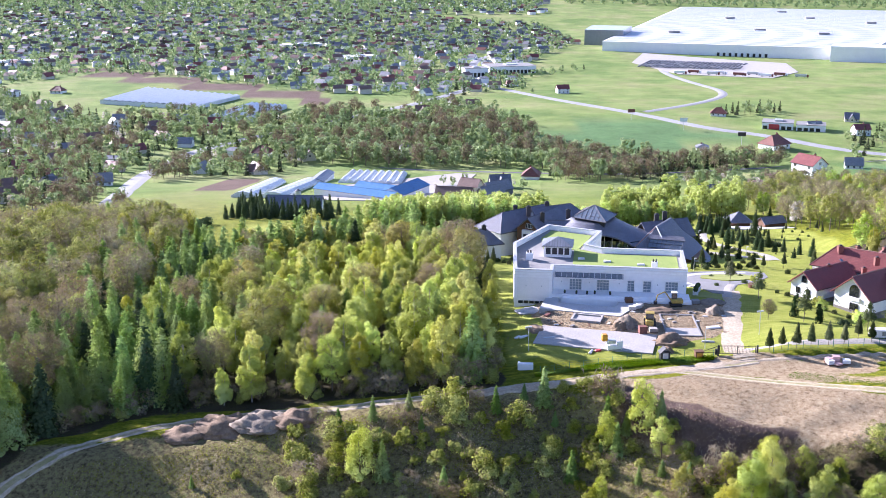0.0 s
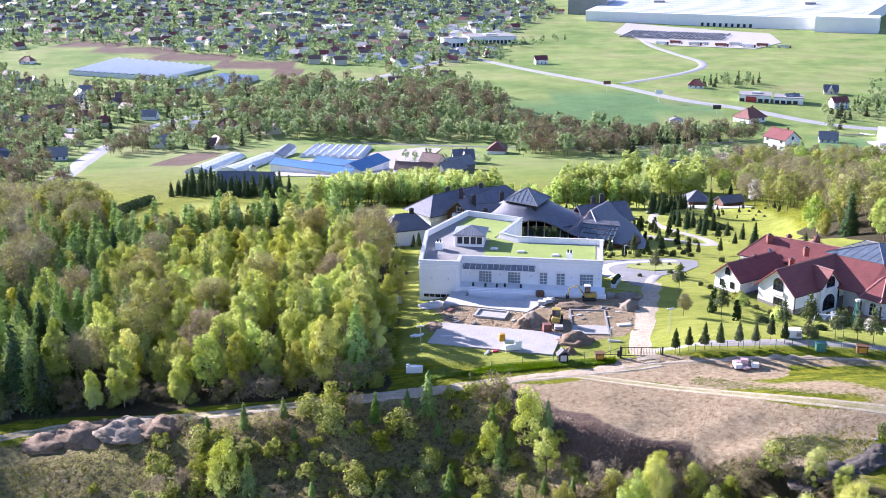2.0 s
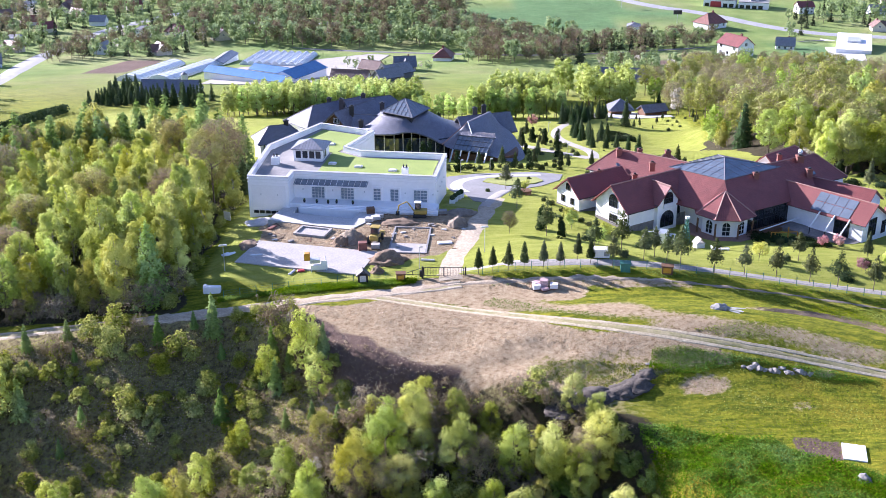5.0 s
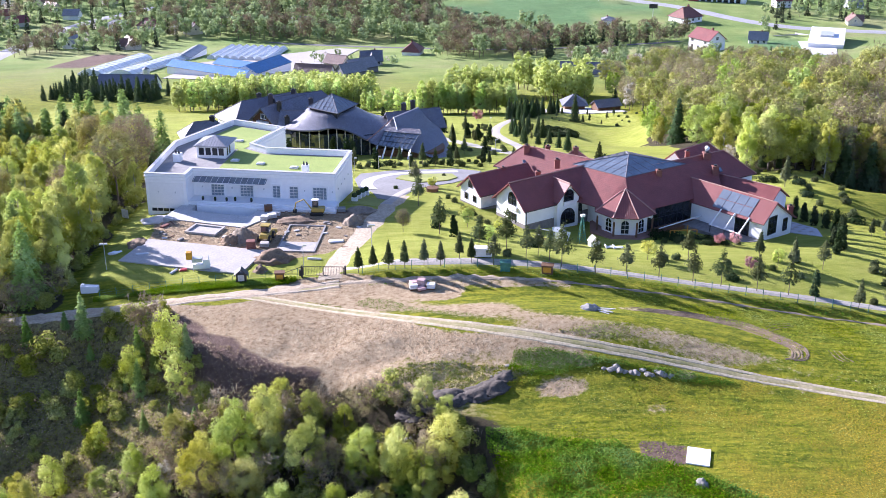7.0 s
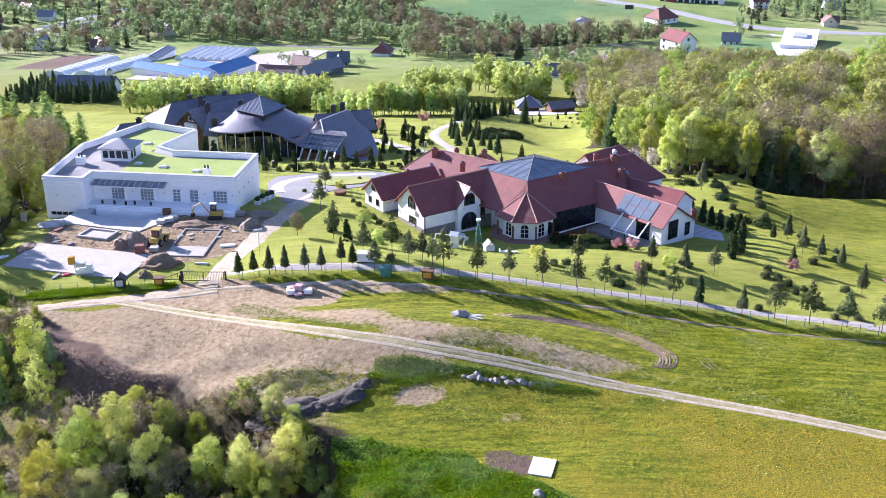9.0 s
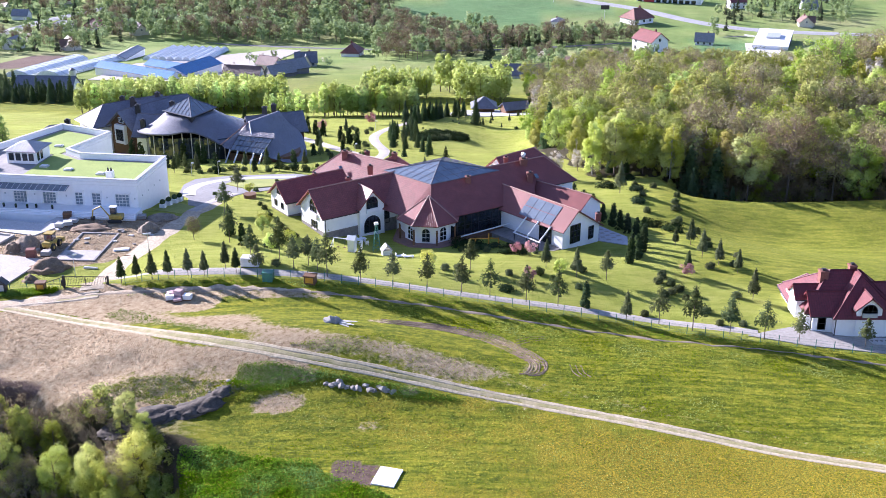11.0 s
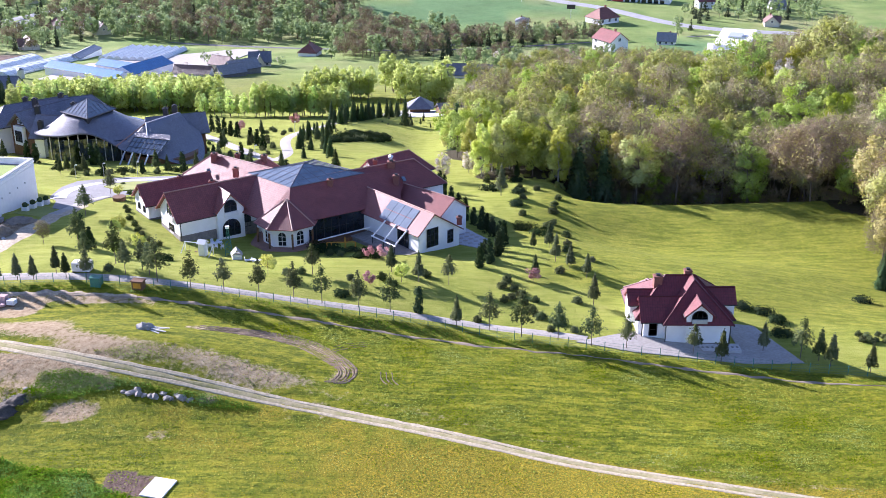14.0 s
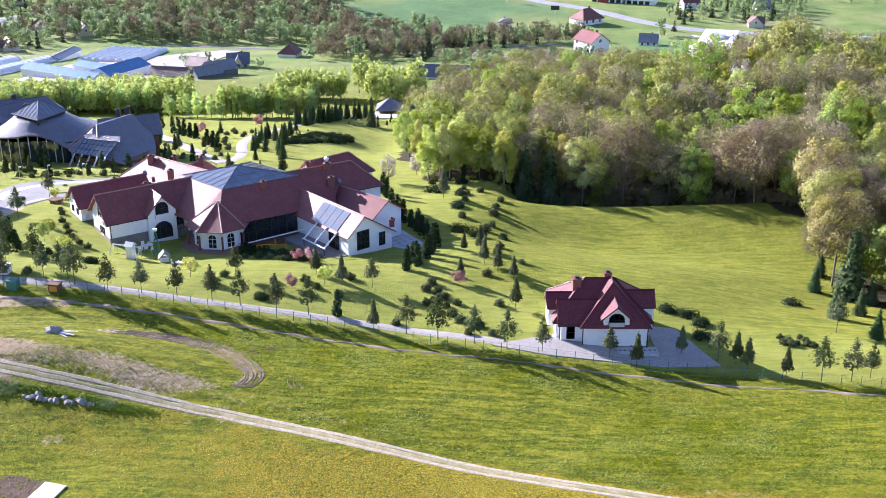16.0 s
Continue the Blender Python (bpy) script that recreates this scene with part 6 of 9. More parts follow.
# ---- the gatehouse in the field's corner ----
def gatehouse():
    m = thing("gatehouse", 169, 178, -2.7, 0, "white gatehouse under a claret sheet roof with many hips", "house")
    L = lambda x, y, z=0: (x - 169, y - 178, z + 2.7)
    kw = dict(roof=M_ROOF_METAL, ridge=M_ROOF_METAL, over=0.55, plinth=1.6)
    W = lambda a, b, wd, zb, ze, zr, **k: wing(m, L(*a)[:2], L(*b)[:2], wd, zb + 2.7, ze + 2.7, zr + 2.7, **{**kw, **k})
    W((169.9, 175.0), (170.1, 186), 9.2, -3.7, 1.35, 5.7, hip_a=4.7, hip_b=4.0)
    W((161.6, 182.2), (175.2, 182.0), 10.6, -3.7, 1.3, 5.5, hip_a=4.6, hip_b=4.6)
    W((162.2, 178.6), (168, 178.6), 5.0, -3.7, 1.3, 3.6, hip_a=0.0)
    W((164.6, 184.2), (164.8, 190.0), 6.0, -4.0, -0.3, 2.6, hip_b=2.6)
    W((170.0, 174.85), (170.0, 179.5), 3.7, -1.5, 2.55, 4.2, plinth=0.0, over=0.4)
    W((176.0, 180.4), (170.0, 180.4), 3.4, -1.0, 2.6, 4.3, plinth=0.0, over=0.3)
    W((160.6, 181.0), (166.0, 181.0), 3.4, -1.0, 2.2, 3.7, plinth=0.0, over=0.3)
    window(m, L(170, 174.83, 1.2), (1, 0), 2.2, 1.9, 3, 2, True, M_DARKMETAL)
    part("balcony_rail", box(-0.1, 2.1, -3.5, -3.3, 3.85, 4.5), M_ALU, m)
    window(m, L(170, 174.98, -1.5), (1, 0), 1.7, 1.6, 2, 1, False, M_DARKMETAL)
    window(m, L(163.6, 176.08, -1.4), (1, 0), 1.1, 1.9, 1, 2, False, M_DARKMETAL)
    for y in (178.6, 183):
        window(m, L(174.72, y, -1.2), (0, 1), 1.4, 1.5, 2, 1, False, M_DARKMETAL)
    chimney(m, *L(164.9, 181.4)[:2], 6.5, 8.6, 0.6)
    chimney(m, *L(169.6, 182.6)[:2], 7.4, 9.0, 0.5)
    for x, y in ((165.2, 174.9), (174.6, 174.9), (162.0, 176.2)):
        part("downpipe", rod(L(x, y - 0.1, -2.6), L(x, y - 0.1, 1.2), 0.08), M_DARKMETAL, m)
    part("apron", box(-4.6, 7.0, -5.2, -3.0, -2.0, 0.42), M_PAVE_LT, m, "pale paved strip with dark diamonds")
    for k in range(16):
        part("paving_diamond", box(-0.2, 0.2, -0.2, 0.2, 0, 0.03), M_PLINTH, m).matrix_basis = pose(-4.2 + 0.72 * k, -4.1, 0.42, 0, 0, 45)
    return m


gatehouse()
patch("front_paving", [(158, 171.4), (176.4, 170.0), (176.4, 174.8), (164.4, 174.8), (161.6, 176.2), (160, 174)], M_PAVE, 0.09)
tagged(bpy.data.objects["front_paving"], "grey paving along the front of the gatehouse", "paving", kind="structure")
patch("forecourt", [(152, 173.4), (163, 178.5), (163, 171.8), (176, 171.0), (176, 183.5), (180.5, 183), (184.5, 170.6), (176, 169.6), (160, 171.0)], M_PAVE, 0.1)
tagged(bpy.data.objects["forecourt"], "grey paved forecourt round the gatehouse", "forecourt", kind="structure")


# ---- woods, grove and bank ----
SPOTS = {}


def wood(poly, gap, seed, mix, scale=(0.85, 1.15), limit=None):
    r = random.Random(seed)
    keys, weights = zip(*mix)
    for x, y in scatter(poly, gap, seed, limit):
        SPOTS.setdefault(r.choices(keys, weights)[0], []).append((x, y, r.uniform(*scale)))


wood([(-44, 191), (-31, 190), (-9, 184.5), (6, 184.5), (6, 225), (6, 262), (0, 285), (-14, 306), (-36, 306), (-48, 264), (-46, 225)], 4.7, 1, (("birch", 8), ("beech", 0.1), ("larch", 0.4), ("bare", 0.4), ("oak", 0.4), ("blossom", 0.05)), (0.72, 1.2))
wood([(-84, 172), (-66, 190), (-50, 195), (-46, 225), (-48, 264), (-38, 306), (-66, 300), (-84, 290), (-92, 240)], 4.5, 11, (("larch", 6), ("birch", 1.3), ("spruce", 0.9), ("bare", 0.6)), (0.85, 1.2))
wood([(-60, 290), (-38, 314), (-14, 312), (6, 282), (4, 276), (-20, 300), (-50, 288)], 4.2, 12, (("larch", 6), ("spruce", 1), ("birch", 0.6)), (1.0, 1.35))
wood([(-150, 150), (-112, 160), (-84, 176), (-92, 240), (-84, 300), (-70, 320), (-100, 372), (-150, 400)], 5.8, 2, (("birch", 3), ("larch", 1), ("oak", 4), ("bare", 2), ("blossom", 0.3)))
wood([(-190, 425), (-150, 400), (-100, 372), (-84, 345), (-98, 388), (-116, 412)], 6.8, 13, (("oak", 4), ("bare", 2.5), ("birch", 1), ("blossom", 0.4)), (0.7, 1.0))
wood([(164, 264), (178, 265), (196, 262), (212, 252), (222, 238), (300, 240), (300, 300), (200, 300), (165, 290)], 5.6, 3, (("oak", 3.4), ("bare", 4.2), ("beech", 2.6), ("birch", 0.6), ("spruce", 0.5), ("blossom", 0.6)), (1.0, 1.4))
wood([(134, 340), (148, 293), (165, 290), (200, 300), (300, 300), (300, 370), (215, 400), (165, 380), (142, 372)], 6.6, 4, (("oak", 4), ("bare", 2.8), ("beech", 2.5), ("birch", 1.4), ("spruce", 0.3), ("blossom", 0.5)), (0.8, 1.3))
wood([(214, 224), (222, 238), (300, 240), (300, 185), (236, 186), (216, 206)], 5.2, 5, (("oak", 3), ("bare", 4), ("beech", 1), ("spruce", 0.6), ("blossom", 0.4)), (0.95, 1.25))
wood([(145, 440), (165, 384), (215, 404), (300, 374), (300, 540), (262, 640), (205, 640), (150, 540)], 7.5, 14, (("oak", 4), ("bare", 4), ("beech", 2), ("birch", 1), ("blossom", 0.7), ("spruce", 0.4)), (0.7, 1.05))
wood([(-20, 122), (14, 140), (30, 152), (47, 155), (64, 151), (73, 144), (77, 134), (76, 122), (60, 112), (20, 108)], 4.0, 6, (("young", 6), ("thicket", 1)), (0.6, 1.12))
wood([(-20, 122), (14, 140), (30, 152), (47, 155), (64, 151), (73, 144), (77, 134), (76, 122), (60, 112), (20, 108)], 2.4, 26, (("thicket", 1.6), ("shrub", 3)), (0.8, 1.4))
wood([(-10, 124), (14, 140), (30, 150), (47, 153), (64, 149), (72, 143), (75, 134), (74, 122), (60, 112), (20, 108)], 8.5, 27, (("bare", 3), ("blossom", 0.3)), (0.4, 0.55))
wood([(-70, 150), (-20, 130), (14, 142), (32, 155), (27, 170), (10, 172), (-20, 172), (-45, 168)], 4.6, 7, (("shrub", 6), ("lark", 3), ("young", 0.5), ("thicket", 0.6)), (0.45, 1.25))
wood([(-26, 162), (24, 160), (28, 172), (30, 177), (0, 177.0), (-26, 177.0)], 3.0, 8, (("shrub", 6), ("lark", 3), ("thicket", 0.6)), (0.6, 1.6))
wood([(-70, 140), (-20, 124), (14, 138), (30, 150), (26, 160), (0, 160), (-40, 152)], 3.6, 28, (("shrub", 4), ("young", 2.2), ("thicket", 1), ("lark", 0.6)), (0.5, 0.95))
wood([(22, 168), (32, 158), (38, 152), (40, 158), (30, 172)], 2.4, 15, (("shrub", 4), ("lark", 1.5), ("young", 0.6)), (0.7, 1.3))
wood([(-84, 170), (-70, 185), (-54, 193), (-31, 190), (-9, 184.5), (9, 183.2), (9, 190), (-9, 190), (-31, 195), (-54, 199), (-80, 180)], 3.2, 19, (("shrub", 1), ("thicket", 2.4), ("spruce", 0.4), ("birch", 0.2)), (0.7, 1.3))
wood([(7.0, 185), (10.0, 185), (10.5, 240), (9, 262), (7, 262)], 2.8, 20, (("shrub", 4), ("spruce", 0.2), ("birch", 0.6)), (0.6, 1.0))
wood([(143, 270), (164, 264), (165, 292), (148, 296), (136, 304)], 4.8, 21, (("birch", 2), ("beech", 5), ("oak", 1)), (0.9, 1.2))
wood([(143, 268), (164, 262), (166, 270), (146, 276)], 2.6, 22, (("spruce", 1), ("shrub", 4)), (0.3, 0.5))
wood([(165, 266.5), (178, 267.5), (196, 264.5), (212, 254.5), (223, 240), (228, 244), (216, 260), (198, 272), (178, 275), (166, 273)], 2.7, 31, (("thicket", 5), ("bare", 1), ("shrub", 0.8)), (0.7, 1.3))
# planted poplar belts below the houses
wood([(-34, 452), (-22, 482), (14, 515), (44, 490), (46, 470), (10, 458)], 3.6, 9, (("poplar", 1),), (0.95, 1.15))
wood([(40, 440), (66, 432), (68, 440), (44, 450)], 4.5, 10, (("poplar", 1),), (0.7, 0.9))
wood([(64, 433), (100, 433), (101, 445), (66, 447)], 2.9, 16, (("poplar", 1),), (0.95, 1.1))
wood([(76, 512), (104, 510), (106, 524), (78, 528)], 3.4, 17, (("poplar", 1),), (0.95, 1.15))
wood([(116, 496), (138, 494), (141, 520), (118, 524)], 4.4, 23, (("poplar", 1),), (1.2, 1.5))
wood([(109, 536), (115, 536), (115, 544), (109, 544)], 4.4, 24, (("poplar", 1),), (1.2, 1.5))
wood([(-102, 502), (-54, 498), (-50, 520), (-98, 526)], 3.6, 18, (("spruce", 1),), (0.5, 0.85))
wood([(-104, 530), (-92, 530), (-92, 556), (-104, 552)], 4.0, 29, (("spruce", 1),), (0.6, 0.95))

NAMES = {"birch": "birch_wood", "oak": "broadleaf_wood", "bare": "leafless_wood", "larch": "larch_wood", "young": "young_wood", "spruce": "spruce_wood", "poplar": "poplar_belt", "shrub": "scrub", "beech": "beech_wood", "thicket": "bare_thicket", "blossom": "blossoming_wood", "lark": "young_larch_wood"}
for key, spots in SPOTS.items():
    spots.sort(key=lambda p: p[1] + abs(p[0] - 70) * 0.25)
    most = {"birch": 165, "oak": 100, "beech": 65, "bare": 100, "larch": 70, "shrub": 110, "young": 95, "poplar": 60, "thicket": 45, "blossom": 45, "spruce": 50, "lark": 40}.get(key, 80)
    for x, y, s in spots[:most]:
        plant(key, x, y, s)
    joined(NAMES.get(key, "wood"), key, spots[most:], "dense " + NAMES.get(key, "wood").replace("_", " ") + " farther down the slope")


# ---- the valley: roads, greenhouses, houses, works, woods ----
MAIN_ROAD = [(226, 1900), (150, 1800), (60, 1640), (36, 1544), (44, 1328), (74, 1267), (126, 1149), (180, 1054), (228, 957), (268, 928), (308, 862), (345, 835), (420, 820), (520, 800)]
M_LANE = material("pale_worn_asphalt", (0.36, 0.36, 0.36), (0.29, 0.29, 0.30), scale=0.1, rough=0.85, fine=1)
tagged(ribbon("road", MAIN_ROAD, 13, M_LANE, 0.6, step=10), "grey main road across the valley", "road", kind="structure")
tagged(ribbon("road", [(191, 1060), (250, 1120), (300, 1190), (312, 1250), (300, 1312), (284, 1426), (290, 1500)], 10, M_LANE, 0.6, step=10), "side road to the works", "road", kind="structure")
tagged(ribbon("road", [(-150, 440), (-161, 500), (-178, 580), (-196, 690), (-205, 770), (-202, 850), (-170, 920), (-140, 960), (-60, 1080), (-20, 1150), (30, 1280)], 12.5, M_LANE, 0.5, step=6), "grey road climbing between trees and houses", "road", kind="structure")
tagged(ribbon("road", [(-70, 800), (-20, 770), (60, 745), (130, 735), (200, 765), (262, 795), (330, 815)], 5, M_ASPHALT, 0.5, step=6), "narrow lane along the valley floor", "road", kind="structure")
tagged(ribbon("driveway", [(40, 402), (54, 377), (72, 338), (84, 312), (92, 297)], 4.2, M_PAVE, 0.12), "grey estate road behind the dark mansion", "driveway", kind="structure")
tagged(ribbon("garden_path", [(92, 297), (94, 312), (90, 332), (88, 352), (91, 378), (97, 404), (108, 440), (118, 456), (128, 468)], 3.4, M_PAVE, 0.12), "pale winding drive down to the pond", "path", kind="structure")


def tunnel(x0, y0, x1, y1, width, high, sink=1.0):
    a, b = Vector((x0, y0)), Vector((x1, y1))
    ln = (b - a).length
    t = thing("greenhouse", x0, y0, float(height(x0, y0)) - sink, math.degrees(math.atan2(b.y - a.y, b.x - a.x)), "long white plastic greenhouse on the valley side", "greenhouse", "valley greenhouses")
    dz = float(height(x1, y1)) - float(height(x0, y0))
    prof = [(-width / 2, 0), (-width / 2, high * 0.45), (-width * 0.3, high * 0.8), (0, high), (width * 0.3, high * 0.8), (width / 2, high * 0.45), (width / 2, 0)]
    bm = bmesh.new()
    rows = [[bm.verts.new((ln * k / 12, u, z + dz * k / 12)) for u, z in prof] for k in range(13)]
    for r0, r1 in zip(rows, rows[1:]):
        for i in range(len(prof) - 1):
            bm.faces.new((r0[i], r1[i], r1[i + 1], r0[i + 1]))
    bm.faces.new(rows[0])
    bm.faces.new(rows[-1][::-1])
    part("cover", bm, M_GREENHOUSE, t)
    for k in range(13):
        ribs = bmesh.new()
        for (u0, z0), (u1, z1) in zip(prof, prof[1:]):
            add_rod(ribs, (ln * k / 12, u0 * 1.01, z0 * 1.01 + dz * k / 12), (ln * k / 12, u1 * 1.01, z1 * 1.01 + dz * k / 12), 0.12, sides=4)
        part("rib", ribs, M_ALU, t)
    return t


tunnel(-112, 606, -106, 690, 13, 4.5)
tunnel(-95, 604, -84, 690, 13, 4.5)
for k in range(8):
    tunnel(-64 + k * 5.0, 688 - k * 1.6, -62 + k * 5.0, 752 - k * 1.6, 4.9, 3.6)


def glasshouse(corners, high, bays, label):
    """A block of glass ridges over one plan of four corners."""
    a, b, c, d = (Vector(p) for p in corners)
    t = thing("glasshouse", a.x, a.y, float(height(a.x, a.y)) - 1, 0, label, "greenhouse", "valley greenhouses")
    bm = bmesh.new()
    add_prism(bm, [(p - a) for p in (a, b, c, d)], 0, high)
    part("wall", bm, M_GREENHOUSE, t)
    polys = []
    for k in range(bays):
        e0, e1 = a.lerp(b, k / bays) - a, a.lerp(b, (k + 1) / bays) - a
        f0, f1 = d.lerp(c, k / bays) - a, d.lerp(c, (k + 1) / bays) - a
        m0, m1 = (e0 + e1) / 2, (f0 + f1) / 2
        polys += [[(*e0, high), (*m0, high + 1.3), (*m1, high + 1.3), (*f0, high)], [(*m0, high + 1.3), (*e1, high), (*f1, high), (*m1, high + 1.3)]]
    for k in range(bays):
        part("roof_ridge", slabs(polys[2 * k:2 * k + 2], 0.1), M_GREENHOUSE, t)
    return t


glasshouse([(-355, 1150), (-247, 1106), (-216, 1184), (-335, 1255)], 5, 14, "wide glasshouse with many low ridges")
glasshouse([(-220, 1042), (-178, 1010), (-156, 1110), (-196, 1128)], 5, 8, "glasshouse beside a brown field")


def shed(x, y, rz, w, d, h, roof, label, wall=None, rise=1.6, name="shed"):
    t = thing(name, x, y, None, rz, label, "building", sink=1.0)
    wing(t, (-w / 2, 0), (w / 2, 0), d, -2, h, h + rise, over=0.6, wall=wall or M_WALL, roof=roof, ridge=roof)
    return t


shed(-48, 606, -31, 52, 11, 4.5, M_BLUE_ROOF, "long shed with a bright blue sheet roof", rise=2.2)
shed(-22, 618, 62, 30, 15, 5.0, M_BLUE_ROOF, "shed with a bright blue sheet roof", rise=3.0)
shed(-38, 632, -31, 26, 10, 4.5, M_BLUE_ROOF, "small shed with a bright blue sheet roof", rise=2.2)
shed(-78, 700, 82, 30, 9, 4, M_ZINC, "grey-roofed shed beside the greenhouses")
shed(-74, 542, -4, 27, 12, 3.6, M_ROOF_DARK, "low house under a broad dark hipped roof among spruces", rise=4.8, name="house")
tagged(patch("yard", [(-70, 590), (-4, 578), (8, 640), (22, 740), (8, 745), (-10, 650), (-24, 650), (-66, 668)], M_PAVE, 0.35, 12), "pale concrete yard round the blue-roofed sheds", "yard", kind="structure")
bank = thing("silo", -80, 598, None, 0, "small grey silo by the greenhouses", "silo")
part("body", rod((0, 0, -1), (0, 0, 4.5), 1.8, sides=14), M_ALU, bank)
part("cap", rod((0, 0, 4.5), (0, 0, 5.6), 1.8, 0.2, sides=14), M_ZINC, bank)


def house_model(w, d, h, rise, roof, wall, hip=0.0, cross=False, windows=True, name="house"):
    """One house type with its windows, on the origin."""
    t = new(name)
    t.empty_display_size = 0.5
    wing(t, (-w / 2, 0), (w / 2, 0), d, -3, h, h + rise, over=0.6, wall=wall, roof=roof, ridge=roof, hip_a=hip, hip_b=hip)
    if cross:
        wing(t, (0, -d / 2 - 1.6), (0, 0), w * 0.4, -3, h, h + rise * 0.85, over=0.5, wall=wall, roof=roof, ridge=roof)
    chimney(t, w * 0.18, 0.8, h, h + rise + 0.9, 0.4)
    if windows:
        for x in (-w * 0.33, w * 0.33) + (() if cross else (0.0,)):
            window(t, (x, -d / 2 - 0.02, 0.9), (1, 0), 1.4, 1.5, 2, 1, mat=M_WHITE)
        if cross:
            window(t, (0, -d / 2 - 1.63, 1.0), (1, 0), 1.6, 1.9, 2, 1, mat=M_WHITE)
        if h > 4:
            for x in (-w * 0.33, w * 0.33):
                window(t, (x, -d / 2 - 0.02, 3.6), (1, 0), 1.3, 1.4, 2, 1, mat=M_WHITE)
        if not hip:
            for s in (-1, 1):
                window(t, (s * (w / 2 + 0.02), 0, h - 0.3), (0, s), 1.4, 1.5, 2, 1, mat=M_WHITE)
    return t


MODELS = [
    (house_model(12, 9, 3.2, 4.6, M_ROOF_GREY, M_WALL), "white house with a steep grey roof"),
    (house_model(13, 10, 5.6, 3.6, M_ROOF_RED, M_WALL), "two-storey white house with a red roof"),
    (house_model(13, 10, 3.4, 4.4, M_ROOF_BROWN, M_CREAM, cross=True), "cream house with a brown cross-gabled roof"),
    (house_model(11, 9, 6.0, 1.8, M_ROOF_GREY, M_WALL, hip=3.0), "boxy white house with a low grey roof"),
    (house_model(14, 11, 3.2, 4.4, M_ROOF_ORANGE, M_WALL, hip=4.5), "white bungalow with a hipped brick-red roof"),
    (house_model(12, 9, 3.2, 4.8, M_ROOF_DARK, M_CREAM, cross=True), "cream house with a dark gabled roof"),
]
rh = random.Random(21)
HOUSE_SPOTS = [(-424, 1228, 4), (-332, 903, 0), (-212, 678, 0), (-240, 662, 5), (-290, 755, 1), (-177, 465, 5), (-166, 752, 0), (-160, 838, 3), (-120, 846, 0), (-103, 826, 2), (-139, 846, 4), (-369, 1090, 2), (-127, 746, 2), (257, 1037, 4), (320, 955, 0), (352, 932, 1), (260, 866, 4), (246, 737, 1), (57, 712, 4), (132, 1236, 1), (29, 1103, 2), (290, 775, 0), (372, 1010, 5), (-265, 690, 1), (-318, 800, 4), (384, 856, 2), (148, 770, 2), (198, 842, 3), (-84, 860, 5), (-60, 1010, 0), (-20, 1060, 2), (10, 1120, 3), (-300, 1010, 0), (-255, 960, 2), (-385, 1010, 4), (-410, 900, 1), (-345, 690, 0), (-380, 780, 3), (410, 930, 0), (440, 980, 2), (-28, 850, 3), (34, 660, 5)]
for k, (x, y, i) in enumerate(HOUSE_SPOTS):
    src, label = MODELS[i]
    big = 1.4 if (x, y) in ((246, 737), (260, 866), (292, 966)) else 1.0
    copy_ = copy_thing(src, pose(x, y, float(height(x, y)), 0, 0, rh.choice((8, -14, 35, 80, -60, 20))) @ Matrix.Diagonal((big, big, big, 1)))
    tagged(copy_, label + " in the valley", "house", "houses of the valley")


def plain_house(w, d, h, rise, roof, wall, hip):
    """A far house: walls with gables, roof."""
    t = new("town_house")
    bm = bmesh.new()
    add_prism(bm, [(-w / 2, -d / 2), (w / 2, -d / 2), (w / 2, d / 2), (-w / 2, d / 2)], -3, h)
    if not hip:
        for s in (-1, 1):
            bm.faces.new([bm.verts.new((s * w / 2, y, z)) for y, z in ((-d / 2, h), (d / 2, h), (0, h + rise))])
    part("wall", bm, wall, t)
    e, f, zo = w / 2 + 0.6, d / 2 + 0.6, h - 0.3
    r = e - hip
    polys = [[(-e, -f, zo), (e, -f, zo), (r, 0, h + rise), (-r, 0, h + rise)], [(e, f, zo), (-e, f, zo), (-r, 0, h + rise), (r, 0, h + rise)]]
    if hip:
        polys += [[(e, -f, zo), (e, f, zo), (r, 0, h + rise)], [(-e, f, zo), (-e, -f, zo), (-r, 0, h + rise)]]
    part("roof", slabs(polys), roof, t)
    return t


FAR_MODELS = []
for i, (w, d, h, rise, roof, wall, hip) in enumerate(((12, 9, 3.4, 4.4, M_ROOF_GREY, M_WALL, 0), (13, 10, 5.6, 3.4, M_ROOF_BROWN, M_CREAM, 0), (14, 10, 3.2, 4.2, M_ROOF_ORANGE, M_WALL, 4), (12, 10, 6, 1.6, M_ROOF_GREY, M_WALL, 3), (12, 9, 3.4, 4.4, M_ROOF_RED, M_CREAM, 0))):
    FAR_MODELS.append(plain_house(w, d, h, rise, roof, wall, hip))
TOWN = [(-900, 1400), (-520, 1290), (-430, 1420), (-120, 1220), (20, 1210), (90, 1290), (90, 1500), (220, 1850), (200, 2300), (-200, 2500), (-1100, 2500), (-1150, 1700)]
BROWN_STRIP = [(-560, 1420), (-110, 1120), (-100, 1215), (-520, 1540)]
spots = [(x, y) for x, y in scatter(TOWN, 27, 31) if poly_gap(np.array([x]), np.array([y]), BROWN_STRIP)[0] < 0]
spots.sort(key=lambda p: p[1])
TAKEN = [(x, y) for x, y, _ in HOUSE_SPOTS]
for x, y in spots[:290]:
    i = rh.choices(range(5), (3, 3, 2, 2, 2))[0]
    tagged(copy_thing(FAR_MODELS[i], pose(x, y, float(height(x, y)), 0, 0, rh.uniform(-40, 60))), MODELS[(0, 2, 4, 3, 1)[i]][1] + " in the far town", "house", "houses of the far town")
    TAKEN.append((x, y))
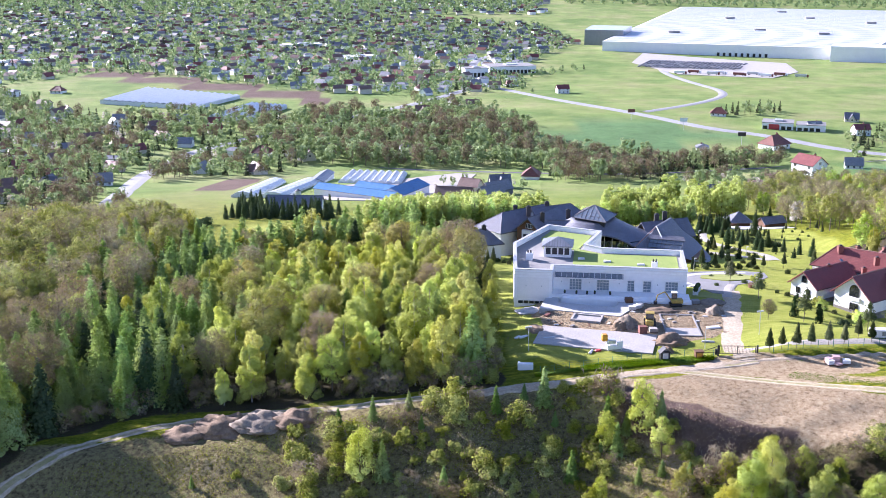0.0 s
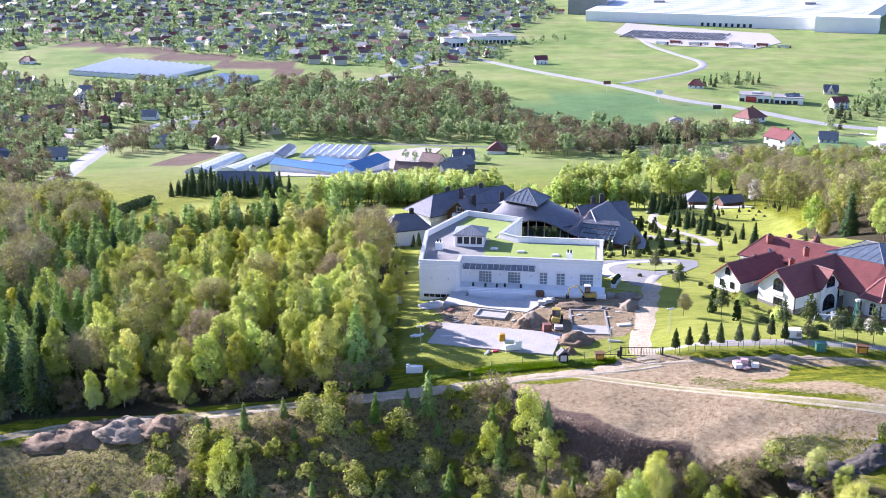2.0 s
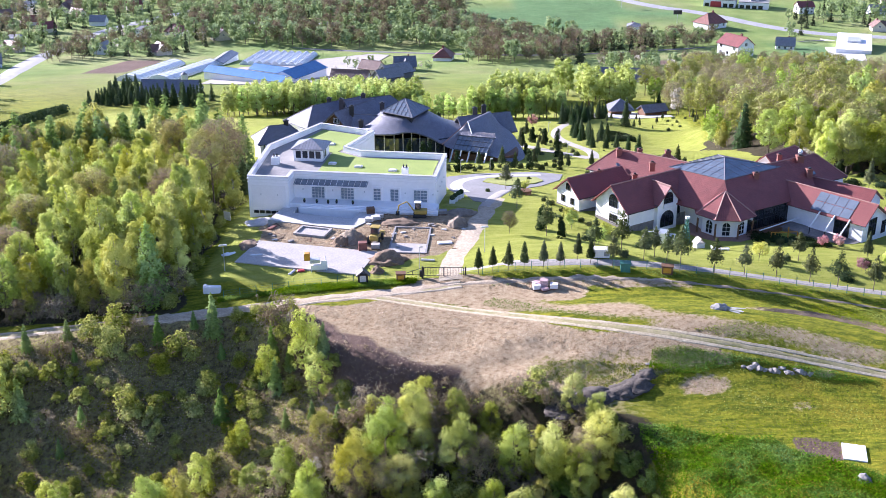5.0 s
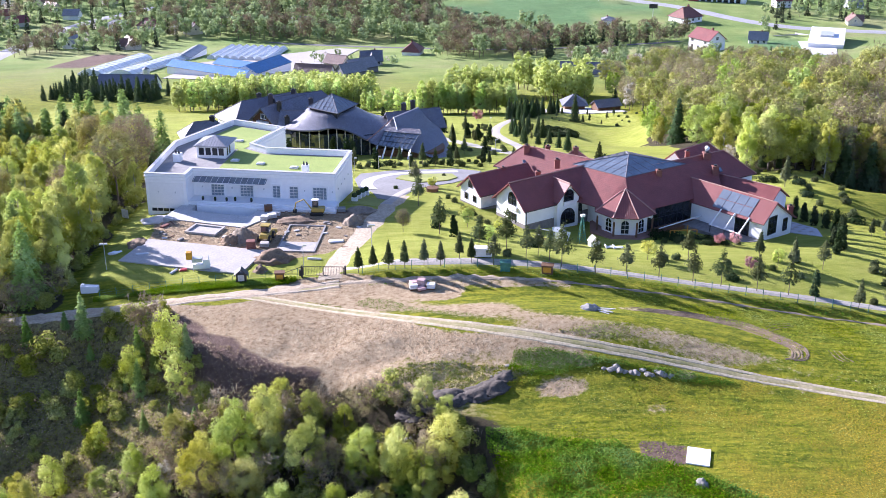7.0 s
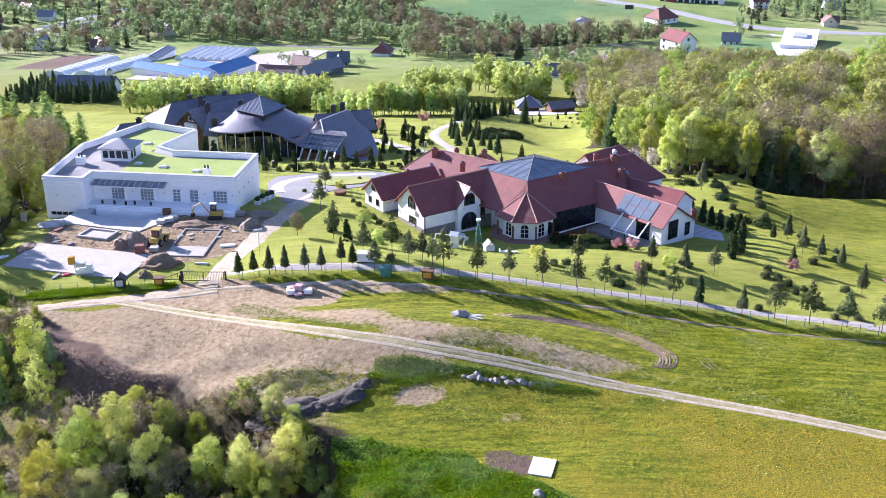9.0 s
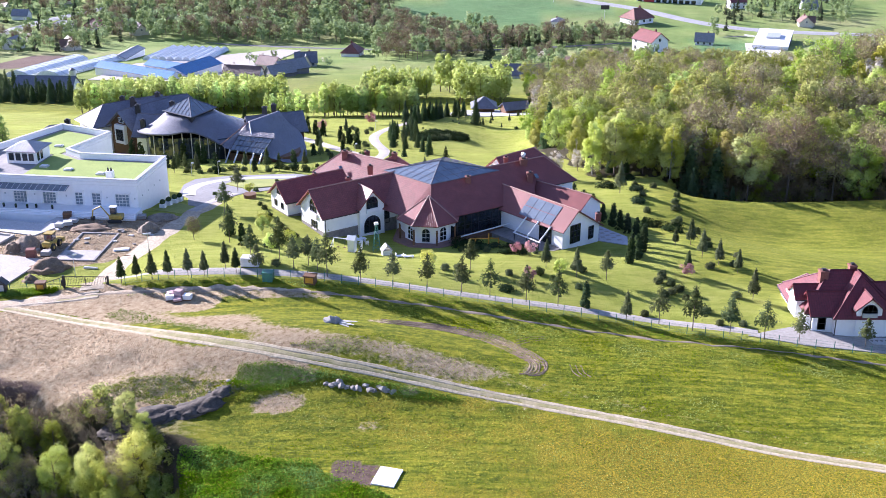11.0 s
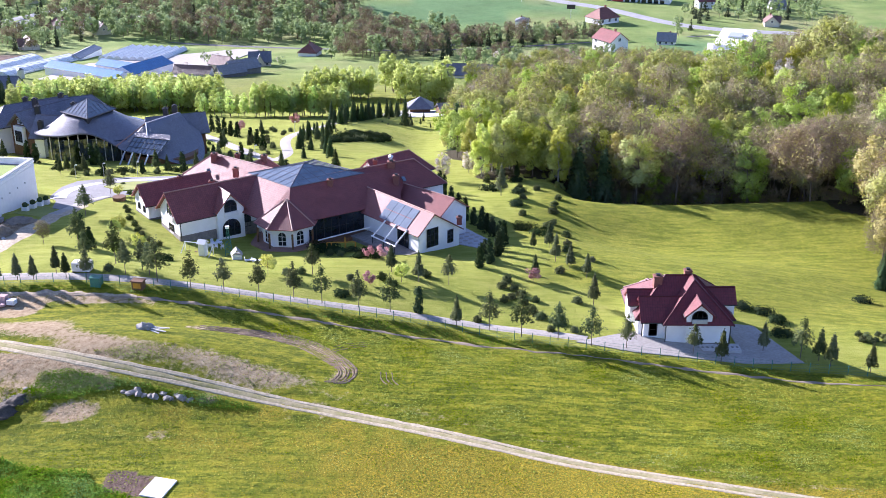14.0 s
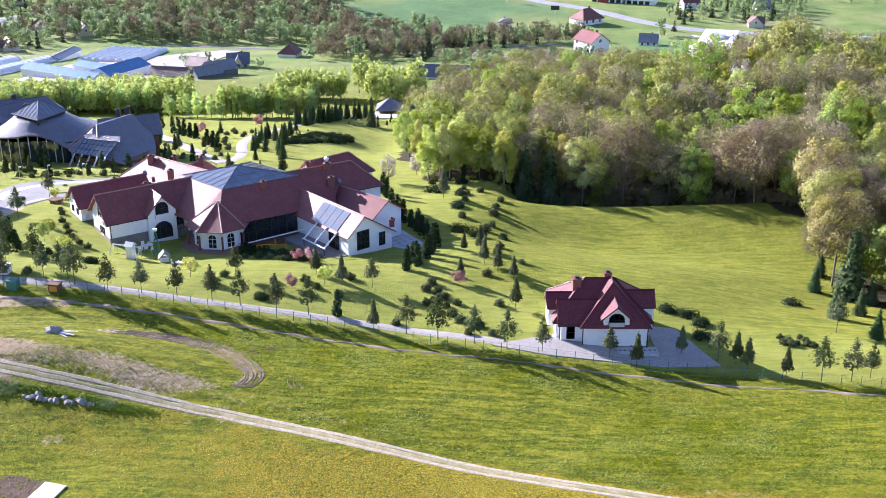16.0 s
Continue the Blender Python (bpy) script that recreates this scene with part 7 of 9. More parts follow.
VILLAGE = [(-330, 600), (-225, 520), (-222, 690), (-215, 850), (-160, 980), (-250, 1060), (-340, 1040), (-480, 1230), (-540, 1080), (-470, 720)]
for x, y in scatter(VILLAGE, 34, 33):
    if min(math.hypot(x - a, y - b) for a, b in TAKEN) < 22:
        continue
    i = rh.choices(range(5), (3, 3, 2, 2, 2))[0]
    tagged(copy_thing(FAR_MODELS[i], pose(x, y, float(height(x, y)), 0, 0, rh.uniform(-40, 60))), MODELS[(0, 2, 4, 3, 1)[i]][1] + " in the village", "house", "houses of the village")
    TAKEN.append((x, y))
# the town beyond, too far to count
hv, hq, hk = [], [], []
box8 = np.array([(x, y, z) for z in (0, 1) for x, y in ((-1, -1), (1, -1), (1, 1), (-1, 1))], float)
bq = np.array([(0, 1, 5, 4), (1, 2, 6, 5), (2, 3, 7, 6), (3, 0, 4, 7)])
rq = np.array([(0, 1, 5, 4), (3, 2, 5, 4), (0, 3, 4, 4), (1, 2, 5, 5)])
at = 0
for x, y in spots[290:] + scatter([(-1150, 2500), (220, 2480), (300, 3100), (-1300, 3100)], 34, 35):
    w, d, h, c = rh.uniform(5, 8), rh.uniform(4, 6), rh.uniform(3, 6), rh.uniform(-0.8, 0.9)
    R = np.array([[math.cos(c), -math.sin(c), 0], [math.sin(c), math.cos(c), 0], [0, 0, 1]])
    o = np.array([x, y, float(height(x, y))])
    hv += [(box8 * (w, d, h)) @ R.T + o, (np.array([(-w - 0.6, -d - 0.6, h), (w + 0.6, -d - 0.6, h), (w + 0.6, d + 0.6, h), (-w - 0.6, d + 0.6, h), (-w, 0, h + 4), (w, 0, h + 4)]) @ R.T + o)]
    hq += [bq + at, np.array([(0, 1, 5, 4), (2, 3, 4, 5)]) + at + 8]
    hk += [np.full(4, rh.randrange(2)), np.full(2, 2 + rh.randrange(4))]
    at += 14
tagged(new("far_town", arr_mesh("far_town", np.vstack(hv), quads=np.vstack(hq), mats=(M_WALL, M_CREAM, M_ROOF_GREY, M_ROOF_BROWN, M_ROOF_ORANGE, M_ROOF_GREY), index=np.concatenate(hk))), "houses of the far town on the valley floor", "houses", kind="stuff")
for src in [m for m, _ in MODELS] + FAR_MODELS:
    for o in (*src.children_recursive, src):
        bpy.data.objects.remove(o)


# the farm below the poplars, the bath house by the pond
for x, y, rz, w, d, h, roof, lab in ((16, 640, -28, 12, 9, 5, M_ROOF_BROWN, "cream farmhouse with a brown roof"), (6, 612, -12, 20, 8, 3, M_ROOF_BROWN, "low white farm range with a brown roof"), (30, 622, 40, 17, 10, 4.5, M_ROOF_GREY, "grey barn with a steep dark roof"), (26, 608, 35, 14, 9, 3.6, M_ROOF_GREY, "small grey barn beside the farmhouse")):
    shed(x, y, rz, w, d, h, roof, lab, rise=d * 0.42, name="farm_building", wall=M_CREAM if "cream" in lab else M_WALL if "white" in lab else M_ROOF_GREY)
shed(150, 602, -8, 26, 11, 3.5, M_ROOF_DARK, "long house with a dark blue-grey roof", rise=4.6, name="house")
gz = thing("garden_pavilion", 127, 466, None, 0, "dark hipped pavilion beside the pond", "pavilion")
part("wall", prism([(-4, -4), (4, -4), (4, 4), (-4, 4)], -1, 2.8), M_WOOD, gz)
part("roof", slabs([[(-5.4, -5.4, 2.5), (5.4, -5.4, 2.5), (0, 0, 6.4)], [(5.4, -5.4, 2.5), (5.4, 5.4, 2.5), (0, 0, 6.4)], [(5.4, 5.4, 2.5), (-5.4, 5.4, 2.5), (0, 0, 6.4)], [(-5.4, 5.4, 2.5), (-5.4, -5.4, 2.5), (0, 0, 6.4)]]), M_ROOF_DARK, gz)
gz2 = thing("garden_pavilion", 139, 459, None, 20, "low dark-roofed shelter beside the pond", "pavilion")
wing(gz2, (-5, 0), (5, 0), 6, -1, 2.4, 4.4, roof=M_ROOF_DARK, ridge=M_RIDGE_DK, wall=M_WOOD)
tagged(patch("courtyard", [(112, 452), (124, 444), (146, 448), (144, 458), (132, 472), (118, 470)], M_PAVE_LT, 0.15, 4), "pale court before the pond pavilions", "courtyard", kind="structure")


# ---- works with its car park ----
def works():
    t = thing("factory", 420, 1900, -88, 0, "very large factory hall with a pale ribbed roof", "factory")
    plan = [(-176, -172), (185, -318), (640, 560), (140, 780)]
    part("wall", prism(plan, -2, 16), M_WALL, t)
    part("roof", prism(inset(plan, -0.5), 16.0, 16.6), M_WHITE, t, "broad white roof")
    a, b, c, d = (Vector(p) for p in plan)
    for k in range(46):
        e, f = d.lerp(a, (k + 0.5) / 46), c.lerp(b, (k + 0.5) / 46)
        part("roof_light", rod((*e.lerp(f, 0.01), 16.7), (*e.lerp(f, 0.99), 16.7), 0.9, sides=4), M_GREENHOUSE if k % 2 else M_WHITE, t)
    for u, v in ((0.2, 0.2), (0.5, 0.3), (0.75, 0.25), (0.3, 0.6), (0.6, 0.65), (0.85, 0.55), (0.45, 0.85)):
        q = a.lerp(b, u).lerp(d.lerp(c, u), v)
        part("roof_plant", box(q.x - 9, q.x + 9, q.y - 4, q.y + 4, 17, 20), M_DECK, t)
    for k in range(9):
        q = a.lerp(b, 0.45 + k * 0.022)
        part("dock_door", box(q.x - 2, q.x + 2, q.y - 0.6, q.y + 0.6, 0, 5), M_DARKMETAL, t)
    part("annex", prism([(120, -330), (196, -362), (214, -320), (140, -290)], -2, 22), M_WALL, t)
    part("office", prism([(-190, -60), (-130, -80), (-100, 20), (-165, 40)], -2, 26), M_SOLAR, t, "dark glazed office block")
    return t


works()
tagged(patch("car_park", [(262, 1560), (300, 1420), (400, 1360), (450, 1420), (470, 1540), (300, 1690)], M_CONCRETE, 0.6, 40), "pale concrete car park before the works", "car park", kind="structure")
rc = random.Random(4)
cv, cq = [], []
unit = np.array([(x, y, z) for z in (0, 1) for x, y in ((-1, -1), (1, -1), (1, 1), (-1, 1))], float)
faces = np.array([(0, 1, 5, 4), (1, 2, 6, 5), (2, 3, 7, 6), (3, 0, 4, 7), (4, 5, 6, 7)])
for r in range(13):
    for k in range(26):
        if rc.random() < 0.15:
            continue
        o = Vector((296, 1585)) + Vector((0.92, -0.38)) * (k * 5.2) + Vector((0.38, 0.92)) * (r * 6.5 - 90)
        base, cab = unit * np.array([2.1, 0.95, 0.9]), unit * np.array([1.2, 0.8, 0.6]) + np.array([0, 0, 0.8])
        for blk in (base, cab):
            cq.append(faces + sum(len(v) for v in cv))
            cv.append(blk + np.array([o.x, o.y, float(height(o.x, o.y)) + 1.5]))
cars = new("parked_cars", arr_mesh("parked_cars", np.vstack(cv), quads=np.vstack(cq), mats=(material("car_paint", (0.34, 0.35, 0.38), (0.05, 0.055, 0.07), scale=0.12, rough=0.35),)))
tagged(cars, "rows of parked cars before the factory", "cars", kind="stuff")
for k in range(9):
    x, y = 300 + k * 16 + (k % 3) * 3, 1424 - k * 8 + (k % 2) * 14
    lorry = thing("lorry", x, y, float(height(x, y)) + 0.6, -24, "lorry with a box trailer on the car park", "lorry", "lorries on the car park")
    part("trailer", box(-6.8, 6.8, -1.25, 1.25, 1.1, 4.0, 0.05), (M_WHITE, M_TERRACOTTA, M_ALU)[k % 3], lorry)
    part("cab", box(7.2, 9.4, -1.2, 1.2, 0.5, 3.4, 0.2), (M_TERRACOTTA, M_WHITE)[k % 2], lorry)
    for wx in (-5, -3.8, 5.2, 8.2):
        part("wheel", rod((wx, -1.2, 0.5), (wx, 1.2, 0.5), 0.5, sides=8), M_RUBBER, lorry)


def hall(x, y, rz, w, d, h, label, stripes=None, roof=None):
    t = thing("commercial_building", x, y, None, rz, label, "building", sink=1.0)
    part("wall", box(-w / 2, w / 2, -d / 2, d / 2, -2, h), M_WALL, t)
    part("roof", box(-w / 2 - 0.3, w / 2 + 0.3, -d / 2 - 0.3, d / 2 + 0.3, h, h + 0.5), roof or M_DECK, t)
    part("roof_plant", box(-w * 0.1, w * 0.15, -d * 0.2, d * 0.2, h + 0.5, h + 1.8), M_ALU, t)
    for k in range(int(w // 5)):
        window(t, (-w / 2 + 2.8 + k * 5, -d / 2 - 0.02, 1.0), (1, 0), 3.4, h * 0.45, 3, 1, mat=M_DARKMETAL)
    if stripes:
        part("panel", box(-w * 0.28, w * 0.05, -d / 2 - 0.5, -d / 2 - 0.05, 0.2, h * 0.85), stripes, t)
    return t


hall(292, 966, -18, 26, 22, 6.5, "flat white showroom with a red entrance panel", material("red_panel", (0.5, 0.05, 0.05), (0.42, 0.04, 0.05), scale=1, rough=0.5))
hall(318, 957, -18, 24, 20, 6, "flat grey workshop beside the showroom")
hall(86, 1466, 12, 62, 40, 10, "broad flat-roofed works beside the main road")
hall(40, 1416, 12, 30, 20, 12, "white flat-roofed block beside the main road")
hall(-120, 1610, 20, 46, 30, 7, "flat-roofed hall in the town", roof=M_WHITE)
hall(-600, 1560, 10, 60, 22, 6, "long pale hall in the town", roof=M_WHITE)
hall(-230, 1840, 18, 60, 26, 7, "long pale hall in the town", roof=M_WHITE)
hall(335, 770, 70, 60, 22, 6, "long white hall with a pale roof on the meadow", roof=M_WHITE)
tagged(patch("yard", [(300, 705), (318, 700), (352, 800), (330, 822)], M_PAVE_LT, 0.3, 10), "pale yard beside the long hall", "yard", kind="structure")
for x, y, c in ((170, 1004, M_TERRACOTTA), (206, 950, M_WHITE), (238, 880, M_DARKMETAL)):
    s = thing("billboard", x, y, None, 0, "small billboard on a pole at the field's edge", "sign")
    part("pole", rod((0, 0, -0.5), (0, 0, 7), 0.18), M_ALU, s)
    part("board", box(-3.2, 3.2, -0.25, 0.25, 7, 10.2), c, s)

# ---- valley woods, too many to count ----
for k, (h, rad, n, mat, sz, bark) in enumerate(((13, 4.2, 460, L_WOODS, 0.58, M_BARK), (15, 4.0, 460, L_WOODS, 0.58, M_BARK), (10, 4.0, 420, L_POPLAR, 0.5, M_BARK), (11, 4.2, 440, L_OAK, 0.55, M_BARK))):
    kind_of_tree("far_green", "tree", broad(300 + k, h, rad, n, mat, sz, bark, 0.3, 24, 0.8), "", "", "")
for k in range(3):
    kind_of_tree("far_brown", "tree", broad(320 + k, 12 + k, 3.7, 130, L_WOODS, 0.5, M_BARK, 0.26, 24, 0.9, twigs=340), "", "", "")
    kind_of_tree("far_dark", "tree", conifer(330 + k, 10 + k, 3.0, 160, L_WOODS_DK, 0.6, whorls=8), "", "", "")
    kind_of_tree("far_small", "tree", broad(340 + k, 8 + k, 4.2, 44, L_WOODS, 1.15, M_BARK, 0.12, 12, 1.0), "", "", "")
    kind_of_tree("far_white", "tree", broad(350 + k, 7 + k, 3.2, 130, L_BLOSSOM, 0.5, M_BARK, 0.25, 20, 0.6), "", "", "")
FAR = {}


def far_wood(poly, gap, seed, mix, scale=(0.75, 1.2), clear=9.0, lanes=()):
    r = random.Random(seed)
    keys, weights = zip(*mix)
    pts = scatter(poly, gap, seed)
    if not pts:
        return
    a = np.array(pts)
    hs = np.array(TAKEN)
    near_house = np.array([np.min(np.hypot(hs[:, 0] - x, hs[:, 1] - y)) for x, y in pts])
    off_road = np.minimum.reduce([line_gap(a[:, 0], a[:, 1], ln) for ln in (MAIN_ROAD, [(-150, 440), (-161, 500), (-178, 580), (-196, 690), (-205, 770), (-202, 850), (-170, 920), (-140, 960)], *lanes)])
    for (x, y), d, o in zip(pts, near_house, off_road):
        if d > clear and o > 8:
            FAR.setdefault(r.choices(keys, weights)[0], []).append((x, y, r.uniform(*scale)))


far_wood([(-160, 950), (-120, 815), (-36, 782), (60, 776), (130, 764), (160, 800), (82, 846), (70, 920), (50, 965), (-30, 1015), (-120, 1065)], 9.0, 41, (("far_green", 5), ("far_brown", 3), ("far_dark", 0.3)), (0.9, 1.4))
far_wood([(70, 690), (140, 690), (152, 745), (230, 776), (250, 802), (150, 792), (72, 764)], 7.0, 42, (("far_brown", 4), ("far_green", 2), ("far_dark", 1.2)), (0.7, 1.2))
far_wood([(150, 640), (205, 640), (262, 645), (250, 668), (178, 690), (150, 690)], 8.0, 43, (("far_green", 3), ("far_brown", 2), ("far_white", 0.8)), (0.6, 0.9))
far_wood([(-330, 560), (-215, 470), (-185, 520), (-215, 690), (-222, 850), (-150, 970), (-150, 1060), (-250, 1080), (-340, 1050), (-500, 1250), (-560, 1100), (-480, 700)], 9.5, 44, (("far_green", 5), ("far_brown", 2.5), ("far_dark", 1.6), ("far_white", 0.6)), (0.7, 1.15), 10)
far_wood([(-190, 690), (-150, 720), (-118, 735), (-100, 800), (-130, 900), (-190, 880)], 9, 45, (("far_green", 4), ("far_brown", 2.5), ("far_dark", 1.4), ("far_white", 0.5)), (0.7, 1.1), 9)
far_wood([(-205, 560), (-150, 470), (-140, 480), (-180, 600), (-192, 690), (-180, 640)], 7, 46, (("far_brown", 4), ("far_green", 2)), (0.7, 1.1), 8)
far_wood(TOWN, 14.5, 47, (("far_small", 6), ("far_dark", 0.4)), (0.7, 1.3), 8)
far_wood([(-1100, 2500), (200, 2500), (300, 3300), (-1300, 3300)], 22, 48, (("far_small", 1),), (1.2, 2.2), 0)
far_wood([(300, 2750), (1500, 2500), (1600, 3300), (300, 3300)], 24, 49, (("far_small", 1),), (1.2, 2.2), 0)
far_wood([(300, 800), (345, 880), (420, 860), (460, 980), (380, 960), (330, 900)], 10, 50, (("far_green", 3), ("far_dark", 2.5)), (0.7, 1.0), 9)
far_wood([(258, 1045), (300, 1040), (330, 1080), (280, 1075)], 9, 51, (("far_dark", 3), ("far_green", 1)), (0.7, 1.0), 9)
far_wood([(400, 1010), (640, 900), (700, 1150), (480, 1160)], 16, 52, (("far_small", 3), ("far_brown", 1)), (0.5, 0.9), 9)
far_wood([(90, 1200), (110, 1220), (60, 1330), (200, 1500), (170, 1520), (95, 1400)], 14, 53, (("far_small", 3), ("far_dark", 1)), (0.6, 1.0), 9)
far_wood([(-8, 640), (-2, 690), (40, 690), (48, 650)], 14, 54, (("far_green", 2), ("far_white", 1)), (0.4, 0.6), 9)
far_wood([(-20, 1060), (60, 970), (70, 1000), (10, 1110), (-30, 1140)], 10, 55, (("far_green", 3), ("far_brown", 1)), (0.8, 1.1), 9)
far_wood([(100, 760), (262, 822), (258, 834), (100, 775)], 8, 56, (("far_dark", 2), ("far_green", 1.5)), (0.6, 1.1), 9)
for key, (nm, lab) in {"far_green": ("valley_wood", "spring-green trees of the valley in scattered belts"), "far_brown": ("valley_thicket", "brown leafless trees of the valley in scattered belts"), "far_dark": ("valley_conifers", "dark conifers of the valley gardens"), "far_small": ("town_trees", "trees between the houses of the far town"), "far_white": ("valley_blossom", "white blossoming trees of the valley gardens")}.items():
    joined(nm, key, FAR.get(key, []), lab, keep=1.0)
hedge = thing("hedge", -96, 430, None, 0, "long dark clipped hedge round a meadow", "hedge", kind="stuff")
hp = along([(-91, 373), (-100, 420), (-104, 480)], 0.5)
hr = np.random.default_rng(3)
pts = np.repeat(hp, 14, 0) + hr.normal(size=(len(hp) * 14, 2)) * 0.8
hz = height(pts[:, 0], pts[:, 1]) + hr.uniform(0.1, 3.6, len(pts))
child("foliage", crown_mesh("foliage", np.column_stack([pts[:, 0] + 96, pts[:, 1] - 430, hz - float(height(-96, 430))]), 0.45, L_SPRUCE, hr), hedge)


# ---- estate garden ----
M_LANE_GREY = material("grey_forecourt_asphalt", (0.23, 0.23, 0.235), (0.18, 0.18, 0.185), scale=0.2, rough=0.9, fine=2)
tagged(patch("forecourt", [(52.5, 255.5), (53.2, 264), (60.9, 269.5), (74.1, 272), (80.7, 269), (79, 260), (73.7, 249.5), (67, 243), (63.5, 234), (61.2, 230), (58.6, 231.5), (57.2, 238), (54.2, 243)], M_LANE_GREY, 0.10, 2.5), "grey paved turning place between the houses", "forecourt", kind="structure")
tagged(ribbon("paving_band", [(57.0, 240.5), (55.2, 248), (56.2, 257), (60.5, 263.5), (67, 266.5), (76, 267.5)], 4.2, M_PAVE_LT, 0.2), "pale curved band in the turning place", "paving", kind="structure")
tagged(ribbon("driveway", [(60.5, 226), (61.5, 230), (63.2, 237), (66, 244)], 3.2, M_PAVE, 0.16), "grey drive beside the white villa", "driveway", kind="structure")
M_LAWN = material("mown_lawn", (0.19, 0.225, 0.042), (0.26, 0.28, 0.068), scale=0.25, rough=1.0, bump=0.03, bump_scale=7, fine=3)
tagged(patch("lawn_island", [(61.5, 255.5), (62.6, 260), (66, 262.3), (73.9, 262.4), (75, 257), (72.6, 252.2), (66.5, 249.5)], M_LAWN, 0.3, 2), "kerbed green island in the turning place", "lawn", kind="structure")
tagged(patch("villa_lawn", [(52.8, 226.5), (59, 224), (60.2, 230), (57, 233), (53.8, 232.8)], M_LAWN, 0.05, 2), "shaded lawn beside the white villa", "lawn", kind="structure")
tagged(patch("patio", [(131.5, 220.5), (136, 217.5), (141, 213), (142, 219), (137.5, 231), (134.5, 236), (132, 232)], material("chequered_patio", (0.5, 0.5, 0.52), (0.42, 0.42, 0.44), scale=0.5, rough=0.9), 0.12, 2), "pale grey chequered patio beside the mansion", "patio", kind="structure")
patio = bpy.data.objects["patio"]
for i in range(9):
    for j in range(8):
        x, y = 132.6 + i * 0.95 + j * 0.15, 219.2 + j * 1.55 - i * 0.3
        if poly_gap(np.array([x]), np.array([y]), [(131.5, 220.5), (136, 217.5), (141, 213), (142, 219), (137.5, 231), (134.5, 236), (132, 232)])[0] > 0.5 and (i + j) % 2 == 0:
            t = part("paving_slab", box(-0.42, 0.42, -0.42, 0.42, 0, 0.03), M_PAVE, patio)
            t.matrix_basis = pose(x, y, float(height(x, y)) + 0.13, 0, 0, 12)

for key, spots, sc in (
    ("pine", [(79.1, 184.9), (88.1, 186.8), (95, 183.4), (99.9, 183.7), (105.1, 183.9), (110.4, 183.5), (114.7, 182.8), (120.2, 182.1), (125.0, 181.4), (139.7, 177.3), (154.1, 172.4), (159.1, 172.0), (168.6, 171.4), (184.4, 172.3), (197.4, 166.6), (201.3, 165.8), (204.4, 167.0), (86.5, 188.9), (112.1, 194.6), (134, 192.4)], 1.22),
    ("pine", [(144.3, 175.3), (149.5, 174), (66.8, 225.4), (65.9, 245.3), (70.8, 207.5), (84.4, 186.9), (89.8, 184.5), (81.6, 191.9), (205.5, 183.7), (77.1, 191.6)], 1.4),
    ("fir", [(57.8, 186.1), (60.1, 186.5), (62.6, 186.1), (65.1, 186), (68.2, 186), (70.8, 185.6), (73.8, 187.2), (75.7, 185.8), (134.9, 178), (172.2, 169.6), (179.5, 174.2), (186.8, 171.5), (187.9, 169.7), (192.8, 167.6), (124.7, 197.0), (129.2, 192.8), (148.1, 196.5), (154.4, 201.1), (156.8, 197.8), (156.4, 186.9), (152.0, 211.8)], 1.0),
    ("ball", [(81.5, 188.3), (108, 194.1), (110.2, 195), (118.3, 192.8), (123.3, 193.4), (125.3, 191.2), (129.1, 188.5), (152.6, 199.4), (154.0, 187.5), (143.5, 194.8), (142.6, 192.6), (144.4, 191.7), (143.8, 188.4), (145.7, 186.4), (146.5, 183.4), (145.3, 189.5), (147.7, 181.4), (148.8, 177.1), (150.6, 179.4), (152.2, 176.9), (147.4, 187.5), (130.4, 195.2), (138.1, 180.2), (142.6, 187.3)], 1.0),
    ("ball", [(73.9, 228.4), (75.4, 223.5), (77.2, 220.1), (78.4, 217.6), (79.6, 215.5), (81.6, 213.0), (83.6, 211.2), (72.6, 231.5), (61.9, 241.6), (69.5, 246.3), (72.0, 259.2), (64.8, 258.5), (195.9, 180.6), (196.8, 179.6), (197.8, 178.6), (199.4, 179.6), (200.0, 177.5), (196.8, 178.1), (198.9, 180.7), (195.7, 178.5), (199.3, 178.2)], 0.8),
    ("maple", [(75.9, 212.3), (81.2, 206.9), (105.1, 193.5), (126.5, 192.3), (75.7, 214.7), (79.1, 200.3)], 1.15),
    ("yew", [(111.0, 213.4), (113.2, 213.0)], 1.3),
    ("pinktree", [(121.5, 190.8), (120.4, 207.1), (122.9, 205.9), (147.8, 195.3)], 0.95),
    ("yew", [(183.4, 188.4), (184.9, 185.3), (203.8, 199.8), (184.2, 180.6), (180.6, 189.8), (117.4, 186.5), (86.9, 201.1), (78, 205.7)], 1.0),
    ("spruce", [(211.4, 210.7), (208.6, 193.2), (216.8, 208.6), (214.2, 196.7), (215.3, 219.3), (210.8, 181.4), (219.6, 205.5), (170, 262), (172, 258.5), (163, 259)], 0.5),
    ("thuja", [(133.1, 258.4), (134.0, 254.8), (135.4, 245.9), (136.8, 240.7), (137.9, 236.3), (139.5, 232.8), (140.9, 229.3), (141.8, 226.2), (142.6, 222.8), (143.7, 219.5), (144.3, 215.9), (140.4, 205.8), (143.5, 211.1), (139.4, 201.1), (141.0, 203.5), (142.8, 208.2), (129.3, 182), (73.3, 206.3), (70.3, 211.6)], 1.0),
    ("thuja", [(30.5, 297.5), (33.0, 296.0), (44.5, 293), (48, 292.2), (49.5, 291.8), (38.2, 420), (52.5, 396), (61.5, 374), (64.4, 369), (67.4, 363.8), (70.2, 359), (73.0, 354), (79.7, 337.4), (82.6, 331), (85.5, 323.3)], 1.25),
    ("bare", [(64.3, 209.3)], 0.33),
    ("blossom", [(140, 276), (134, 268)], 0.62),
):
